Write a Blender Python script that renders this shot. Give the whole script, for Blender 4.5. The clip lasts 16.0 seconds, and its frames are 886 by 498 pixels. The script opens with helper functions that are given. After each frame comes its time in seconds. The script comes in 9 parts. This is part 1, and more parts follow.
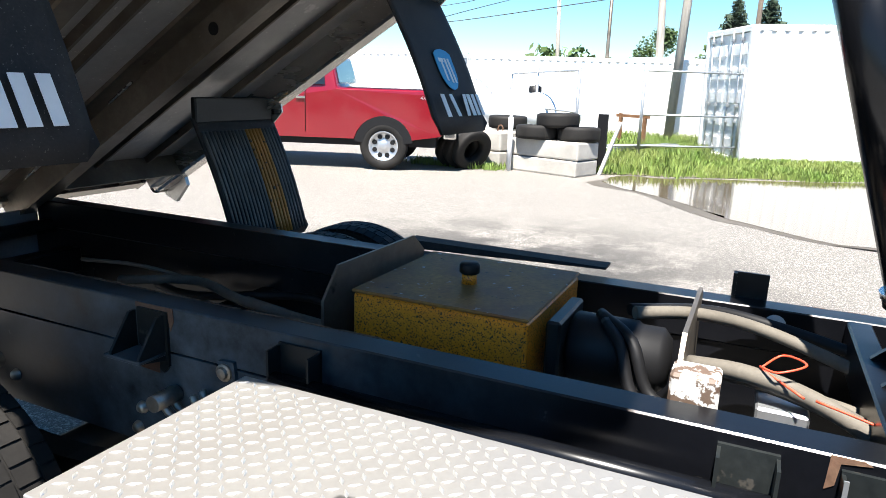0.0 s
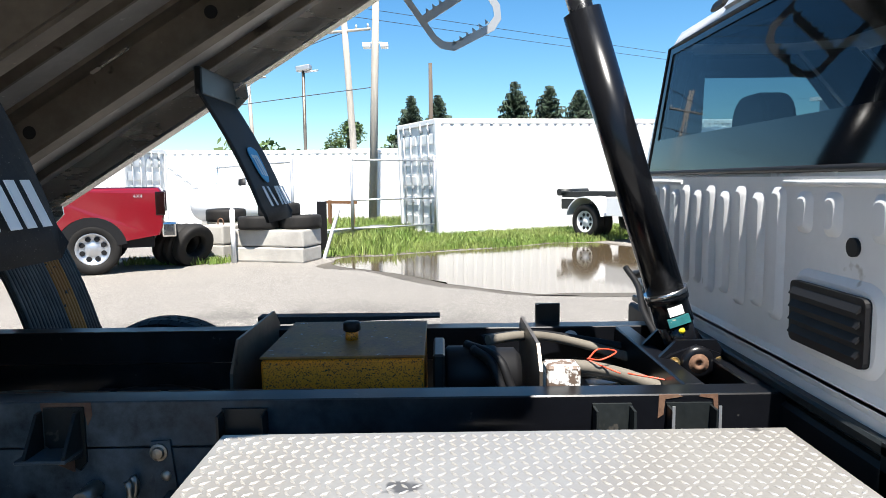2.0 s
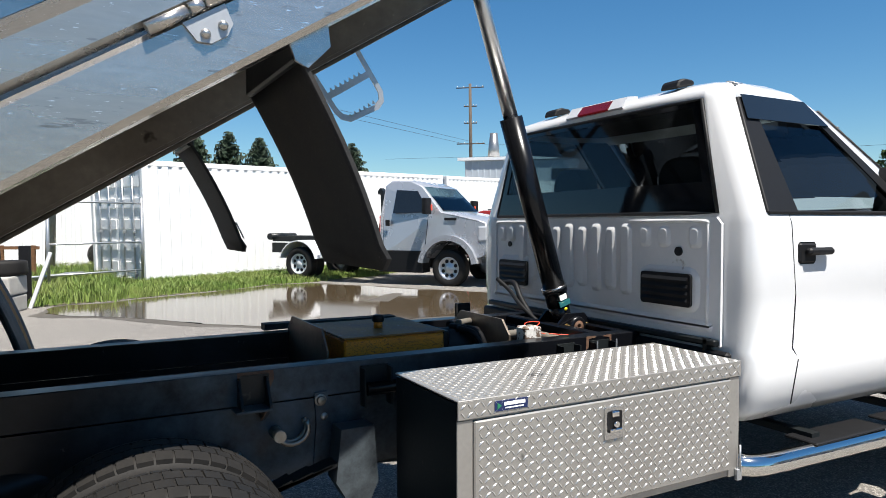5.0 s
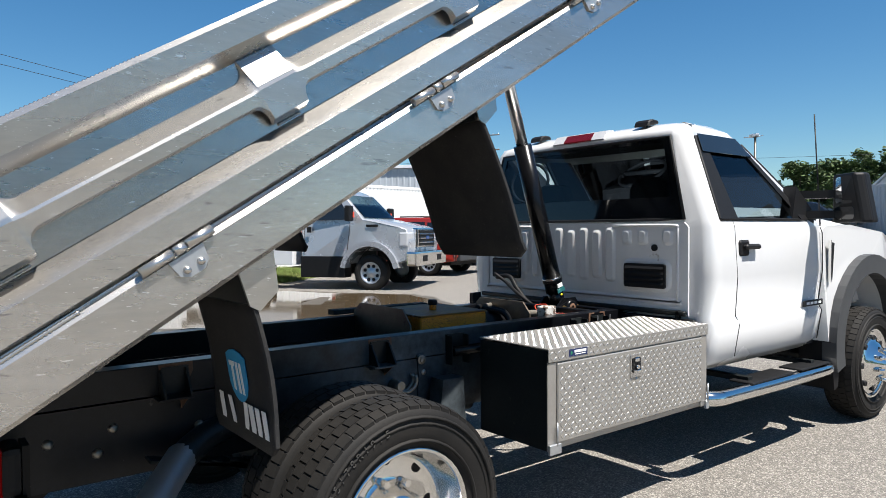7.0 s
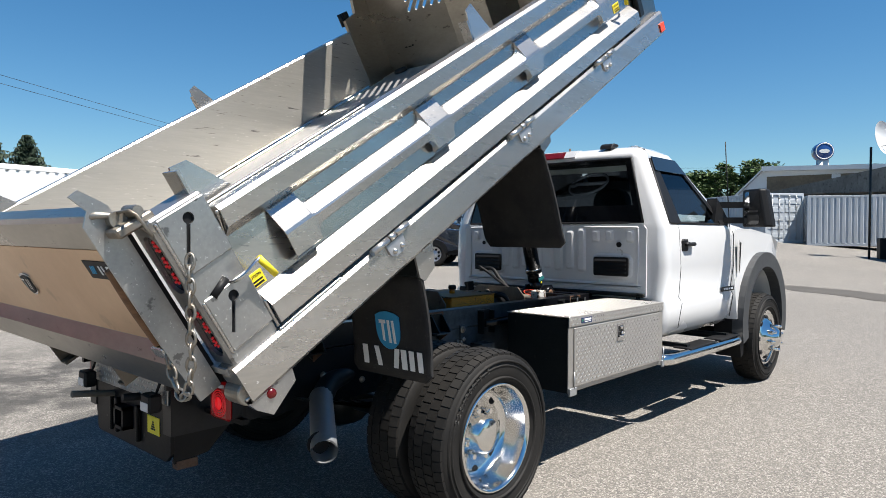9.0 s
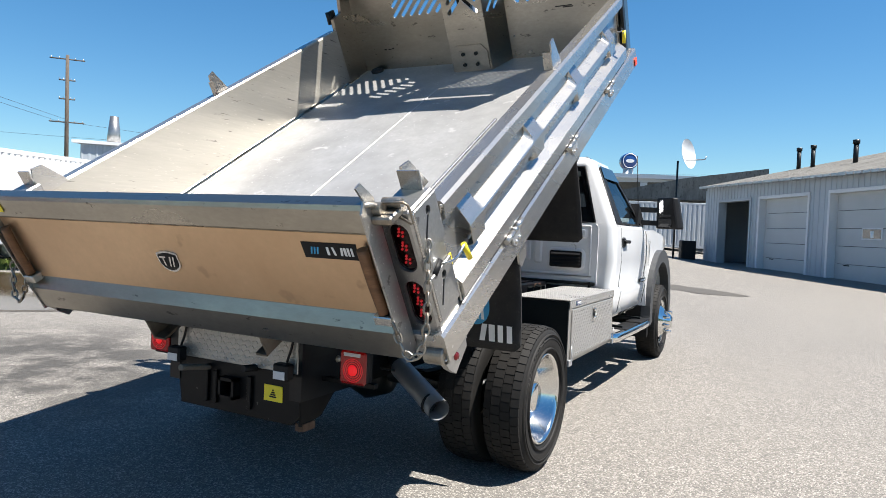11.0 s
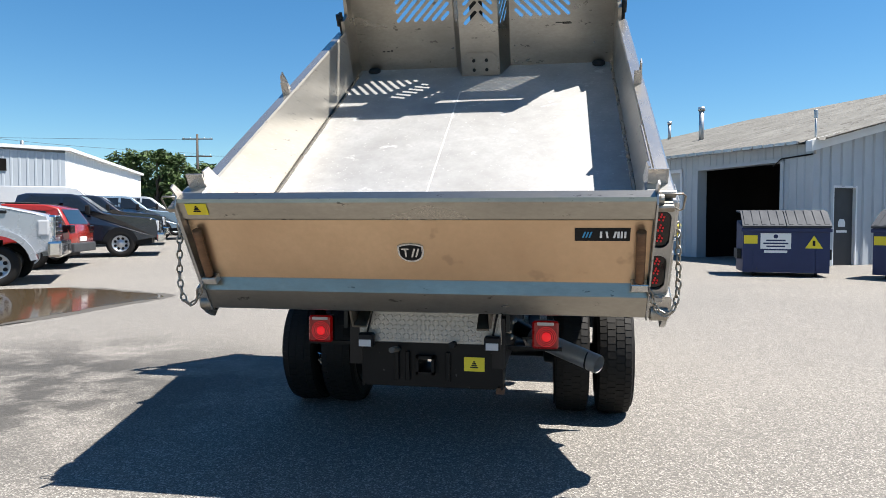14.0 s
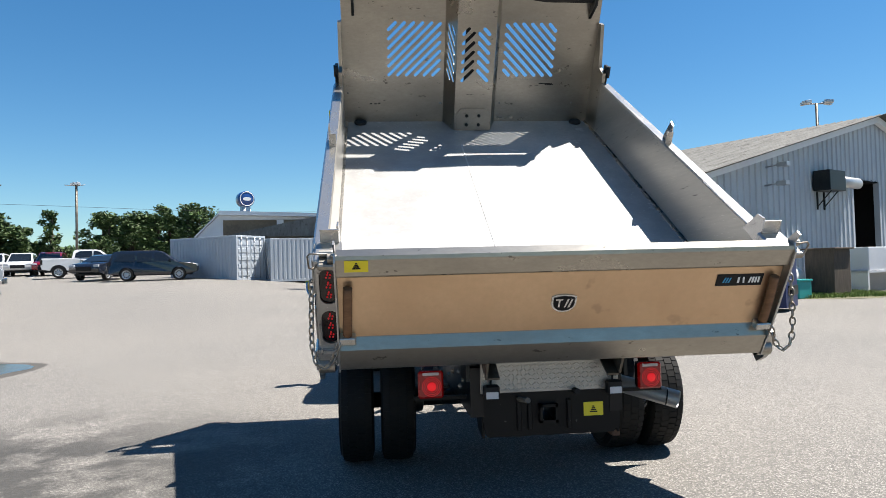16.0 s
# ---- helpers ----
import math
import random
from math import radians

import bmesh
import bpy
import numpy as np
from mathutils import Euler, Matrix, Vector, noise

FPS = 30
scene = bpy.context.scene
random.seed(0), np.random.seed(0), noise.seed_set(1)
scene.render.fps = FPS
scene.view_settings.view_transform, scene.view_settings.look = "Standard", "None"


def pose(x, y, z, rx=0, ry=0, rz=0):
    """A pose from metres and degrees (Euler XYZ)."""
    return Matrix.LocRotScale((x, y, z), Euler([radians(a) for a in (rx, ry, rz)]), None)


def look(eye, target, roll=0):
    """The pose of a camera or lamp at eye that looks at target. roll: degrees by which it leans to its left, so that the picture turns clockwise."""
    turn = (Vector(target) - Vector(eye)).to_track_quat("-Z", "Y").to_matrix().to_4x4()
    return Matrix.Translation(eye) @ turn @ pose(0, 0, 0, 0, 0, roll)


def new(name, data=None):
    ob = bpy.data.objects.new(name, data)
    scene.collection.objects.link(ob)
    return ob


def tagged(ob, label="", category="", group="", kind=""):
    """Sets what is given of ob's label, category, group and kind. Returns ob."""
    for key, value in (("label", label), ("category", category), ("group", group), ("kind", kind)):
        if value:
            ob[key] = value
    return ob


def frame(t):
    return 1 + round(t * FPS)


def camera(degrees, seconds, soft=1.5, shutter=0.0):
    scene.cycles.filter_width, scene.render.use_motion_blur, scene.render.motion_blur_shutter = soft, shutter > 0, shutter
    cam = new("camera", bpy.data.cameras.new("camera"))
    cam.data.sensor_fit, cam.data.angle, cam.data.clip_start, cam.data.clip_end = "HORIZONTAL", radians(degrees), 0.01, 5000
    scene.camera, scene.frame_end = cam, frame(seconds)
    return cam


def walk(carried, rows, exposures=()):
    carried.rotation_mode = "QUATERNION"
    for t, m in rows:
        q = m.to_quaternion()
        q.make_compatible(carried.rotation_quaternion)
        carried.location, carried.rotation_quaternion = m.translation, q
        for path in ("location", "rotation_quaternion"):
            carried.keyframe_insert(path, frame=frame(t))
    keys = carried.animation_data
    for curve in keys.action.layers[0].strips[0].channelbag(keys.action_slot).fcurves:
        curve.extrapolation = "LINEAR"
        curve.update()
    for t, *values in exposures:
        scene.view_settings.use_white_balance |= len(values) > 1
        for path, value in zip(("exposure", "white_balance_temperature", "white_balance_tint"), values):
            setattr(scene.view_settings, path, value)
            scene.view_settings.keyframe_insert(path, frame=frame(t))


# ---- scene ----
cam = camera(66.4, 16.0, soft=0.75)
PATH = [
    (0, (1.55, 1.641, 1.442), (-0.218, 0.831, 0.974), 2.0),
    (0.5, (1.582, 1.665, 1.43), (-0.271, 1.077, 0.961), 1.9),
    (1, (1.743, 1.644, 1.424), (-0.172, 1.206, 1.05), 1.4),
    (1.5, (1.875, 1.52, 1.442), (-0.08, 1.22, 1.144), 0.2),
    (2, (2.025, 1.276, 1.43), (0.035, 1.283, 1.227), -0.7),
    (2.5, (2.214, 1.135, 1.427), (0.223, 1.28, 1.303), 0.2),
    (3, (2.362, 0.946, 1.437), (0.391, 1.263, 1.316), 1.3),
    (3.5, (2.453, 0.674, 1.409), (0.521, 1.176, 1.291), -1.6),
    (4, (2.579, 0.407, 1.408), (0.7, 1.089, 1.319), -0.3),
    (4.2, (2.617, 0.29, 1.402), (0.764, 1.038, 1.326), 0.3),
    (6.3, (2.878, -0.858, 1.412), (1.236, 0.282, 1.346), -0.7),
    (6.5, (2.899, -0.974, 1.419), (1.268, 0.184, 1.386), 0.2),
    (7, (3.002, -1.288, 1.388), (1.427, -0.056, 1.334), -0.3),
    (7.5, (3.062, -1.58, 1.38), (1.549, -0.274, 1.301), -0.2),
    (8, (3.101, -1.892, 1.37), (1.609, -0.562, 1.3), 0.4),
    (8.5, (3.105, -2.196, 1.367), (1.68, -0.796, 1.274), 0.3),
    (8.7, (3.115, -2.318, 1.363), (1.718, -0.888, 1.293), 0.2),
    (10.8, (2.486, -3.518, 1.342), (1.506, -1.776, 1.276), 2.6),
    (11, (2.386, -3.635, 1.336), (1.458, -1.864, 1.276), 2.4),
    (11.5, (2.196, -3.905, 1.324), (1.329, -2.106, 1.218), 1.3),
    (12, (1.933, -4.126, 1.314), (1.203, -2.267, 1.229), -0.4),
    (12.5, (1.7, -4.346, 1.314), (0.983, -2.481, 1.236), -0.0),
    (13, (1.408, -4.543, 1.322), (0.698, -2.678, 1.189), -0.3),
    (13.5, (1.061, -4.681, 1.305), (0.616, -2.733, 1.244), 0.9),
    (14, (0.693, -4.775, 1.285), (0.359, -2.804, 1.211), 0.1),
    (14.5, (0.317, -4.876, 1.31), (0.066, -2.892, 1.304), 1.4),
    (15, (-0.094, -4.942, 1.338), (-0.161, -2.944, 1.333), 1.2),
    (15.5, (-0.517, -4.903, 1.335), (-0.474, -2.903, 1.328), -1.5),
    (16, (-0.936, -4.888, 1.333), (-0.729, -2.9, 1.391), -1.5),
]
walk(cam, [(t, look(eye, target, roll)) for t, eye, target, roll in PATH],
     exposures=[(0.0, 1.98), (0.5, 1.64), (1.5, 1.62), (2.5, 1.76), (3.0, 1.74), (3.5, 1.30), (4.0, 1.12), (6.5, 1.08), (8.5, 1.06), (11.0, 1.36), (14.5, 1.36), (16.0, 1.26)])

# ---- light ----
SUN_WAY = Vector((-0.455, -0.055, -1.0)).normalized()
sun_data = bpy.data.lights.new("sun", "SUN")
sun_data.energy, sun_data.angle, sun_data.color = 5.0, radians(0.55), (1.0, 0.955, 0.89)
sun_ob = new("sun", sun_data)
sun_ob.matrix_world = look((30, 5, 60), Vector((30, 5, 60)) + SUN_WAY)

world = bpy.data.worlds.new("sky")
scene.world = world
world.use_nodes = True
wn = world.node_tree.nodes
sky = wn.new("ShaderNodeTexSky")
sky.sky_type, sky.sun_disc = "NISHITA", False
sky.sun_elevation = math.asin(-SUN_WAY.z)
sky.sun_rotation = math.atan2(-SUN_WAY.x, -SUN_WAY.y)
sky.air_density, sky.dust_density, sky.ozone_density, sky.altitude = 1.0, 0.2, 1.5, 0
wn["Background"].inputs[1].default_value = 0.050
deepen = wn.new("ShaderNodeHueSaturation")
deepen.inputs["Saturation"].default_value = 1.22
cooler = wn.new("ShaderNodeMix")
cooler.data_type, cooler.blend_type = "RGBA", "MULTIPLY"
cooler.inputs[0].default_value, cooler.inputs[7].default_value = 1.0, (0.88, 1.04, 1.12, 1)
world.node_tree.links.new(sky.outputs[0], cooler.inputs[6])
world.node_tree.links.new(cooler.outputs[2], deepen.inputs["Color"])
world.node_tree.links.new(deepen.outputs[0], wn["Background"].inputs[0])


# ---- materials ----
def material(name, colour, rough=0.6, metal=0.0, vary=0.12, grain=60.0, patch=3.0, bump=0.15, depth=0.002, tint=None, speck=None,
             coat=0.0, stretch=(1, 1, 1), alpha_glass=False, emit=None, per_object=0.0, per_island=0.0, wear=None):
    """A surface with fine grain and large patches. tint: a second colour in the patches; speck: (colour, scale, share) flecks; wear: (colour, scale, share)."""
    m = bpy.data.materials.new(name)
    m.use_nodes = True
    nt = m.node_tree
    n, link = nt.nodes, nt.links.new
    b = n["Principled BSDF"]
    co = n.new("ShaderNodeTexCoord")
    mp = n.new("ShaderNodeMapping")
    mp.inputs["Scale"].default_value = stretch
    link(co.outputs["Object"], mp.inputs["Vector"])

    def noise_node(scale, detail=5.0, roughness=0.6):
        t = n.new("ShaderNodeTexNoise")
        t.inputs["Scale"].default_value, t.inputs["Detail"].default_value, t.inputs["Roughness"].default_value = scale, detail, roughness
        link(mp.outputs[0], t.inputs["Vector"])
        return t.outputs["Fac"]

    def ramp(fac, lo, hi):
        r = n.new("ShaderNodeMapRange")
        r.inputs["From Min"].default_value, r.inputs["From Max"].default_value = lo, hi
        link(fac, r.inputs["Value"])
        return r.outputs["Result"]

    def mix(fac, a, c):
        x = n.new("ShaderNodeMix")
        x.data_type = "RGBA"
        if isinstance(fac, float):
            x.inputs[0].default_value = fac
        else:
            link(fac, x.inputs[0])
        for s, v in ((6, a), (7, c)):
            if isinstance(v, tuple):
                x.inputs[s].default_value = (*v[:3], 1)
            else:
                link(v, x.inputs[s])
        return x.outputs[2]

    big, fine = noise_node(patch), noise_node(grain, 6.0)
    second = tint or tuple(c * (1 - 2.2 * vary) for c in colour)
    col = mix(ramp(big, 0.35, 0.7), colour, second)
    col = mix(ramp(fine, 0.3, 0.75), col, mix(0.5, col, tuple(max(0.0, c * (1 - 3 * vary)) for c in colour)))
    for extra in (speck, wear):
        if extra:
            c2, sc, share = extra
            col = mix(ramp(noise_node(sc, 4.0), 0.72 - share * 0.5, 0.76 - share * 0.5), col, c2)
    if per_object or per_island:
        if per_object:
            rnd = n.new("ShaderNodeObjectInfo").outputs["Random"]
        else:
            rnd = n.new("ShaderNodeNewGeometry").outputs["Random Per Island"]
        hs = n.new("ShaderNodeHueSaturation")
        link(ramp(rnd, 0.0, 1.0), hs.inputs["Value"])
        r2 = n.new("ShaderNodeMapRange")
        amount = per_object or per_island
        r2.inputs["To Min"].default_value, r2.inputs["To Max"].default_value = 1 - amount, 1 + amount
        link(rnd, r2.inputs["Value"])
        link(r2.outputs["Result"], hs.inputs["Value"])
        link(col, hs.inputs["Color"])
        col = hs.outputs["Color"]
    link(col, b.inputs["Base Color"])
    rr = n.new("ShaderNodeMapRange")
    rr.inputs["To Min"].default_value, rr.inputs["To Max"].default_value = max(0.02, rough - 0.10), min(1.0, rough + 0.10)
    link(big, rr.inputs["Value"])
    link(rr.outputs["Result"], b.inputs["Roughness"])
    b.inputs["Metallic"].default_value = metal
    b.inputs["Coat Weight"].default_value = coat
    b.inputs["Coat Roughness"].default_value = 0.05
    if bump:
        bp = n.new("ShaderNodeBump")
        bp.inputs["Strength"].default_value, bp.inputs["Distance"].default_value = bump, depth
        link(fine, bp.inputs["Height"])
        link(bp.outputs["Normal"], b.inputs["Normal"])
    if emit:
        b.inputs["Emission Color"].default_value, b.inputs["Emission Strength"].default_value = (*emit[0], 1), emit[1]
    return m


def glass(name, colour, rough=0.02, through_share=0.75):
    """A thin tinted pane: part clear, part glossy."""
    m = bpy.data.materials.new(name)
    m.use_nodes = True
    n, link = m.node_tree.nodes, m.node_tree.links.new
    n.remove(n["Principled BSDF"])
    out = n["Material Output"]
    tr, gl, mx, fr = n.new("ShaderNodeBsdfTransparent"), n.new("ShaderNodeBsdfGlossy"), n.new("ShaderNodeMixShader"), n.new("ShaderNodeFresnel")
    tr.inputs[0].default_value = (*colour, 1)
    gl.inputs["Roughness"].default_value = rough
    fr.inputs["IOR"].default_value = 1.5
    link(fr.outputs[0], mx.inputs[0])
    gl.inputs["Color"].default_value = (0.55, 0.60, 0.66, 1)
    link(tr.outputs[0], mx.inputs[1])
    link(gl.outputs[0], mx.inputs[2])
    link(mx.outputs[0], out.inputs[0])
    return m


def asphalt(name):
    """Sun-bleached asphalt: pale and dark stones, worn lanes, stains and a few hairline cracks."""
    m = bpy.data.materials.new(name)
    m.use_nodes = True
    n, link = m.node_tree.nodes, m.node_tree.links.new
    b = n["Principled BSDF"]
    co = n.new("ShaderNodeTexCoord").outputs["Object"]

    def noise_at(scale, detail=4.0, rough=0.6, vec=None):
        t = n.new("ShaderNodeTexNoise")
        t.inputs["Scale"].default_value, t.inputs["Detail"].default_value, t.inputs["Roughness"].default_value = scale, detail, rough
        link(vec or co, t.inputs["Vector"])
        return t

    def span(fac, lo, hi, a=0.0, c=1.0):
        r = n.new("ShaderNodeMapRange")
        for k, v in zip(("From Min", "From Max", "To Min", "To Max"), (lo, hi, a, c)):
            r.inputs[k].default_value = v
        link(fac, r.inputs["Value"])
        return r.outputs["Result"]

    def mix(fac, a, c, blend="MIX"):
        x = n.new("ShaderNodeMix")
        x.data_type, x.blend_type = "RGBA", blend
        link(fac, x.inputs[0])
        for s, v in ((6, a), (7, c)):
            if isinstance(v, tuple):
                x.inputs[s].default_value = (*v, 1)
            else:
                link(v, x.inputs[s])
        return x.outputs[2]

    stone = n.new("ShaderNodeTexVoronoi")
    stone.inputs["Scale"].default_value = 125.0
    link(co, stone.inputs["Vector"])
    shade = n.new("ShaderNodeSeparateColor")
    link(stone.outputs["Color"], shade.inputs[0])
    grit = noise_at(190.0, 3.0, 0.7).outputs["Fac"]
    lane = noise_at(0.16, 5.0, 0.55).outputs["Fac"]
    spot = noise_at(0.75, 7.0, 0.65).outputs["Fac"]
    col = mix(span(lane, 0.38, 0.64), (0.225, 0.205, 0.178), (0.170, 0.157, 0.139))
    col = mix(span(shade.outputs[0], 0.0, 1.0, 0.0, 0.9), col, (0.070, 0.065, 0.060))
    col = mix(span(shade.outputs[1], 0.76, 0.84, 0.0, 0.7), col, (0.40, 0.375, 0.335))
    col = mix(span(grit, 0.52, 0.64, 0.0, 0.75), col, (0.062, 0.058, 0.054))
    col = mix(span(spot, 0.60, 0.76, 0.0, 0.32), col, (0.098, 0.090, 0.080))
    col = mix(span(noise_at(2.3, 5.0, 0.6).outputs["Fac"], 0.68, 0.72, 0.0, 0.5), col, (0.085, 0.080, 0.074))
    off = n.new("ShaderNodeVectorMath")
    off.operation = "DISTANCE"
    off.inputs[1].default_value = (-3.6, -0.15, 0.0)
    link(co, off.inputs[0])
    oil = n.new("ShaderNodeMath")
    oil.operation = "MULTIPLY"
    link(span(off.outputs["Value"], 0.9, 2.7, 1.0, 0.0), oil.inputs[0])
    link(span(noise_at(1.1, 6.0, 0.65).outputs["Fac"], 0.40, 0.54, 0.0, 0.9), oil.inputs[1])
    col = mix(oil.outputs[0], col, (0.032, 0.030, 0.027))
    mottle = noise_at(14.0, 5.0, 0.7).outputs["Fac"]
    col = mix(span(mottle, 0.50, 0.72, 0.0, 0.45), col, (0.085, 0.079, 0.071))
    bent = n.new("ShaderNodeMix")
    bent.data_type = "VECTOR"
    bent.inputs[0].default_value = 0.12
    link(co, bent.inputs[4])
    link(noise_at(1.4, 5.0, 0.7).outputs["Color"], bent.inputs[5])
    crack = n.new("ShaderNodeTexVoronoi")
    crack.feature = "DISTANCE_TO_EDGE"
    crack.inputs["Scale"].default_value = 0.42
    link(bent.outputs[1], crack.inputs["Vector"])
    gate = n.new("ShaderNodeMath")
    gate.operation = "MULTIPLY"
    link(span(crack.outputs["Distance"], 0.0, 0.006, 1.0, 0.0), gate.inputs[0])
    link(span(noise_at(0.33, 3.0).outputs["Fac"], 0.60, 0.66, 0.0, 0.6), gate.inputs[1])
    col = mix(gate.outputs[0], col, (0.07, 0.066, 0.062))
    link(col, b.inputs["Base Color"])
    b.inputs["Roughness"].default_value = 0.88
    bump = n.new("ShaderNodeBump")
    bump.inputs["Strength"].default_value, bump.inputs["Distance"].default_value = 0.6, 0.005
    link(stone.outputs["Distance"], bump.inputs["Height"])
    link(bump.outputs["Normal"], b.inputs["Normal"])
    return m


def frame_paint(name):
    """Glossy black chassis paint, dulled by grey-blue road dust round the rear wheels."""
    m = material(name, (0.0055, 0.006, 0.008), 0.36, vary=0.2, grain=90, patch=3.0, bump=0.12, depth=0.001, wear=((0.045, 0.043, 0.040), 22, 0.05))
    n, link = m.node_tree.nodes, m.node_tree.links.new
    b = n["Principled BSDF"]
    co = n.new("ShaderNodeTexCoord").outputs["Object"]
    xyz = n.new("ShaderNodeSeparateXYZ")
    link(co, xyz.inputs[0])
    near = n.new("ShaderNodeMapRange")
    near.inputs["From Min"].default_value, near.inputs["From Max"].default_value = 1.45, 0.35
    link(xyz.outputs["Y"], near.inputs["Value"])
    tail_end = n.new("ShaderNodeMapRange")
    for key, value in (("From Min", -0.25), ("From Max", 0.35), ("To Min", 0.06), ("To Max", 1.0)):
        tail_end.inputs[key].default_value = value
    link(xyz.outputs["Y"], tail_end.inputs["Value"])
    cloud = n.new("ShaderNodeTexNoise")
    cloud.inputs["Scale"].default_value, cloud.inputs["Detail"].default_value, cloud.inputs["Roughness"].default_value = 7.0, 8.0, 0.7
    link(co, cloud.inputs["Vector"])
    patchy = n.new("ShaderNodeMapRange")
    patchy.inputs["From Min"].default_value, patchy.inputs["From Max"].default_value = 0.30, 0.68
    link(cloud.outputs["Fac"], patchy.inputs["Value"])
    dust = n.new("ShaderNodeMath")
    dust.operation = "MULTIPLY"
    spread = n.new("ShaderNodeMath")
    spread.operation = "MULTIPLY"
    link(near.outputs["Result"], spread.inputs[0])
    link(tail_end.outputs["Result"], spread.inputs[1])
    away = n.new("ShaderNodeMath")
    away.operation = "ABSOLUTE"
    link(xyz.outputs["X"], away.inputs[0])
    outer = n.new("ShaderNodeMapRange")
    for key, value in (("From Min", 0.355), ("From Max", 0.405), ("To Min", 0.15), ("To Max", 1.0)):
        outer.inputs[key].default_value = value
    link(away.outputs[0], outer.inputs["Value"])
    facing_out = n.new("ShaderNodeMath")
    facing_out.operation = "MULTIPLY"
    link(spread.outputs[0], facing_out.inputs[0])
    link(outer.outputs["Result"], facing_out.inputs[1])
    link(facing_out.outputs[0], dust.inputs[0])
    link(patchy.outputs["Result"], dust.inputs[1])
    x = n.new("ShaderNodeMix")
    x.data_type = "RGBA"
    link(dust.outputs[0], x.inputs[0])
    link(b.inputs["Base Color"].links[0].from_socket, x.inputs[6])
    x.inputs[7].default_value = (0.092, 0.112, 0.124, 1)
    link(x.outputs[2], b.inputs["Base Color"])
    dull = n.new("ShaderNodeMapRange")
    dull.inputs["To Min"].default_value, dull.inputs["To Max"].default_value = 0.28, 0.75
    link(dust.outputs[0], dull.inputs["Value"])
    link(dull.outputs["Result"], b.inputs["Roughness"])
    return m


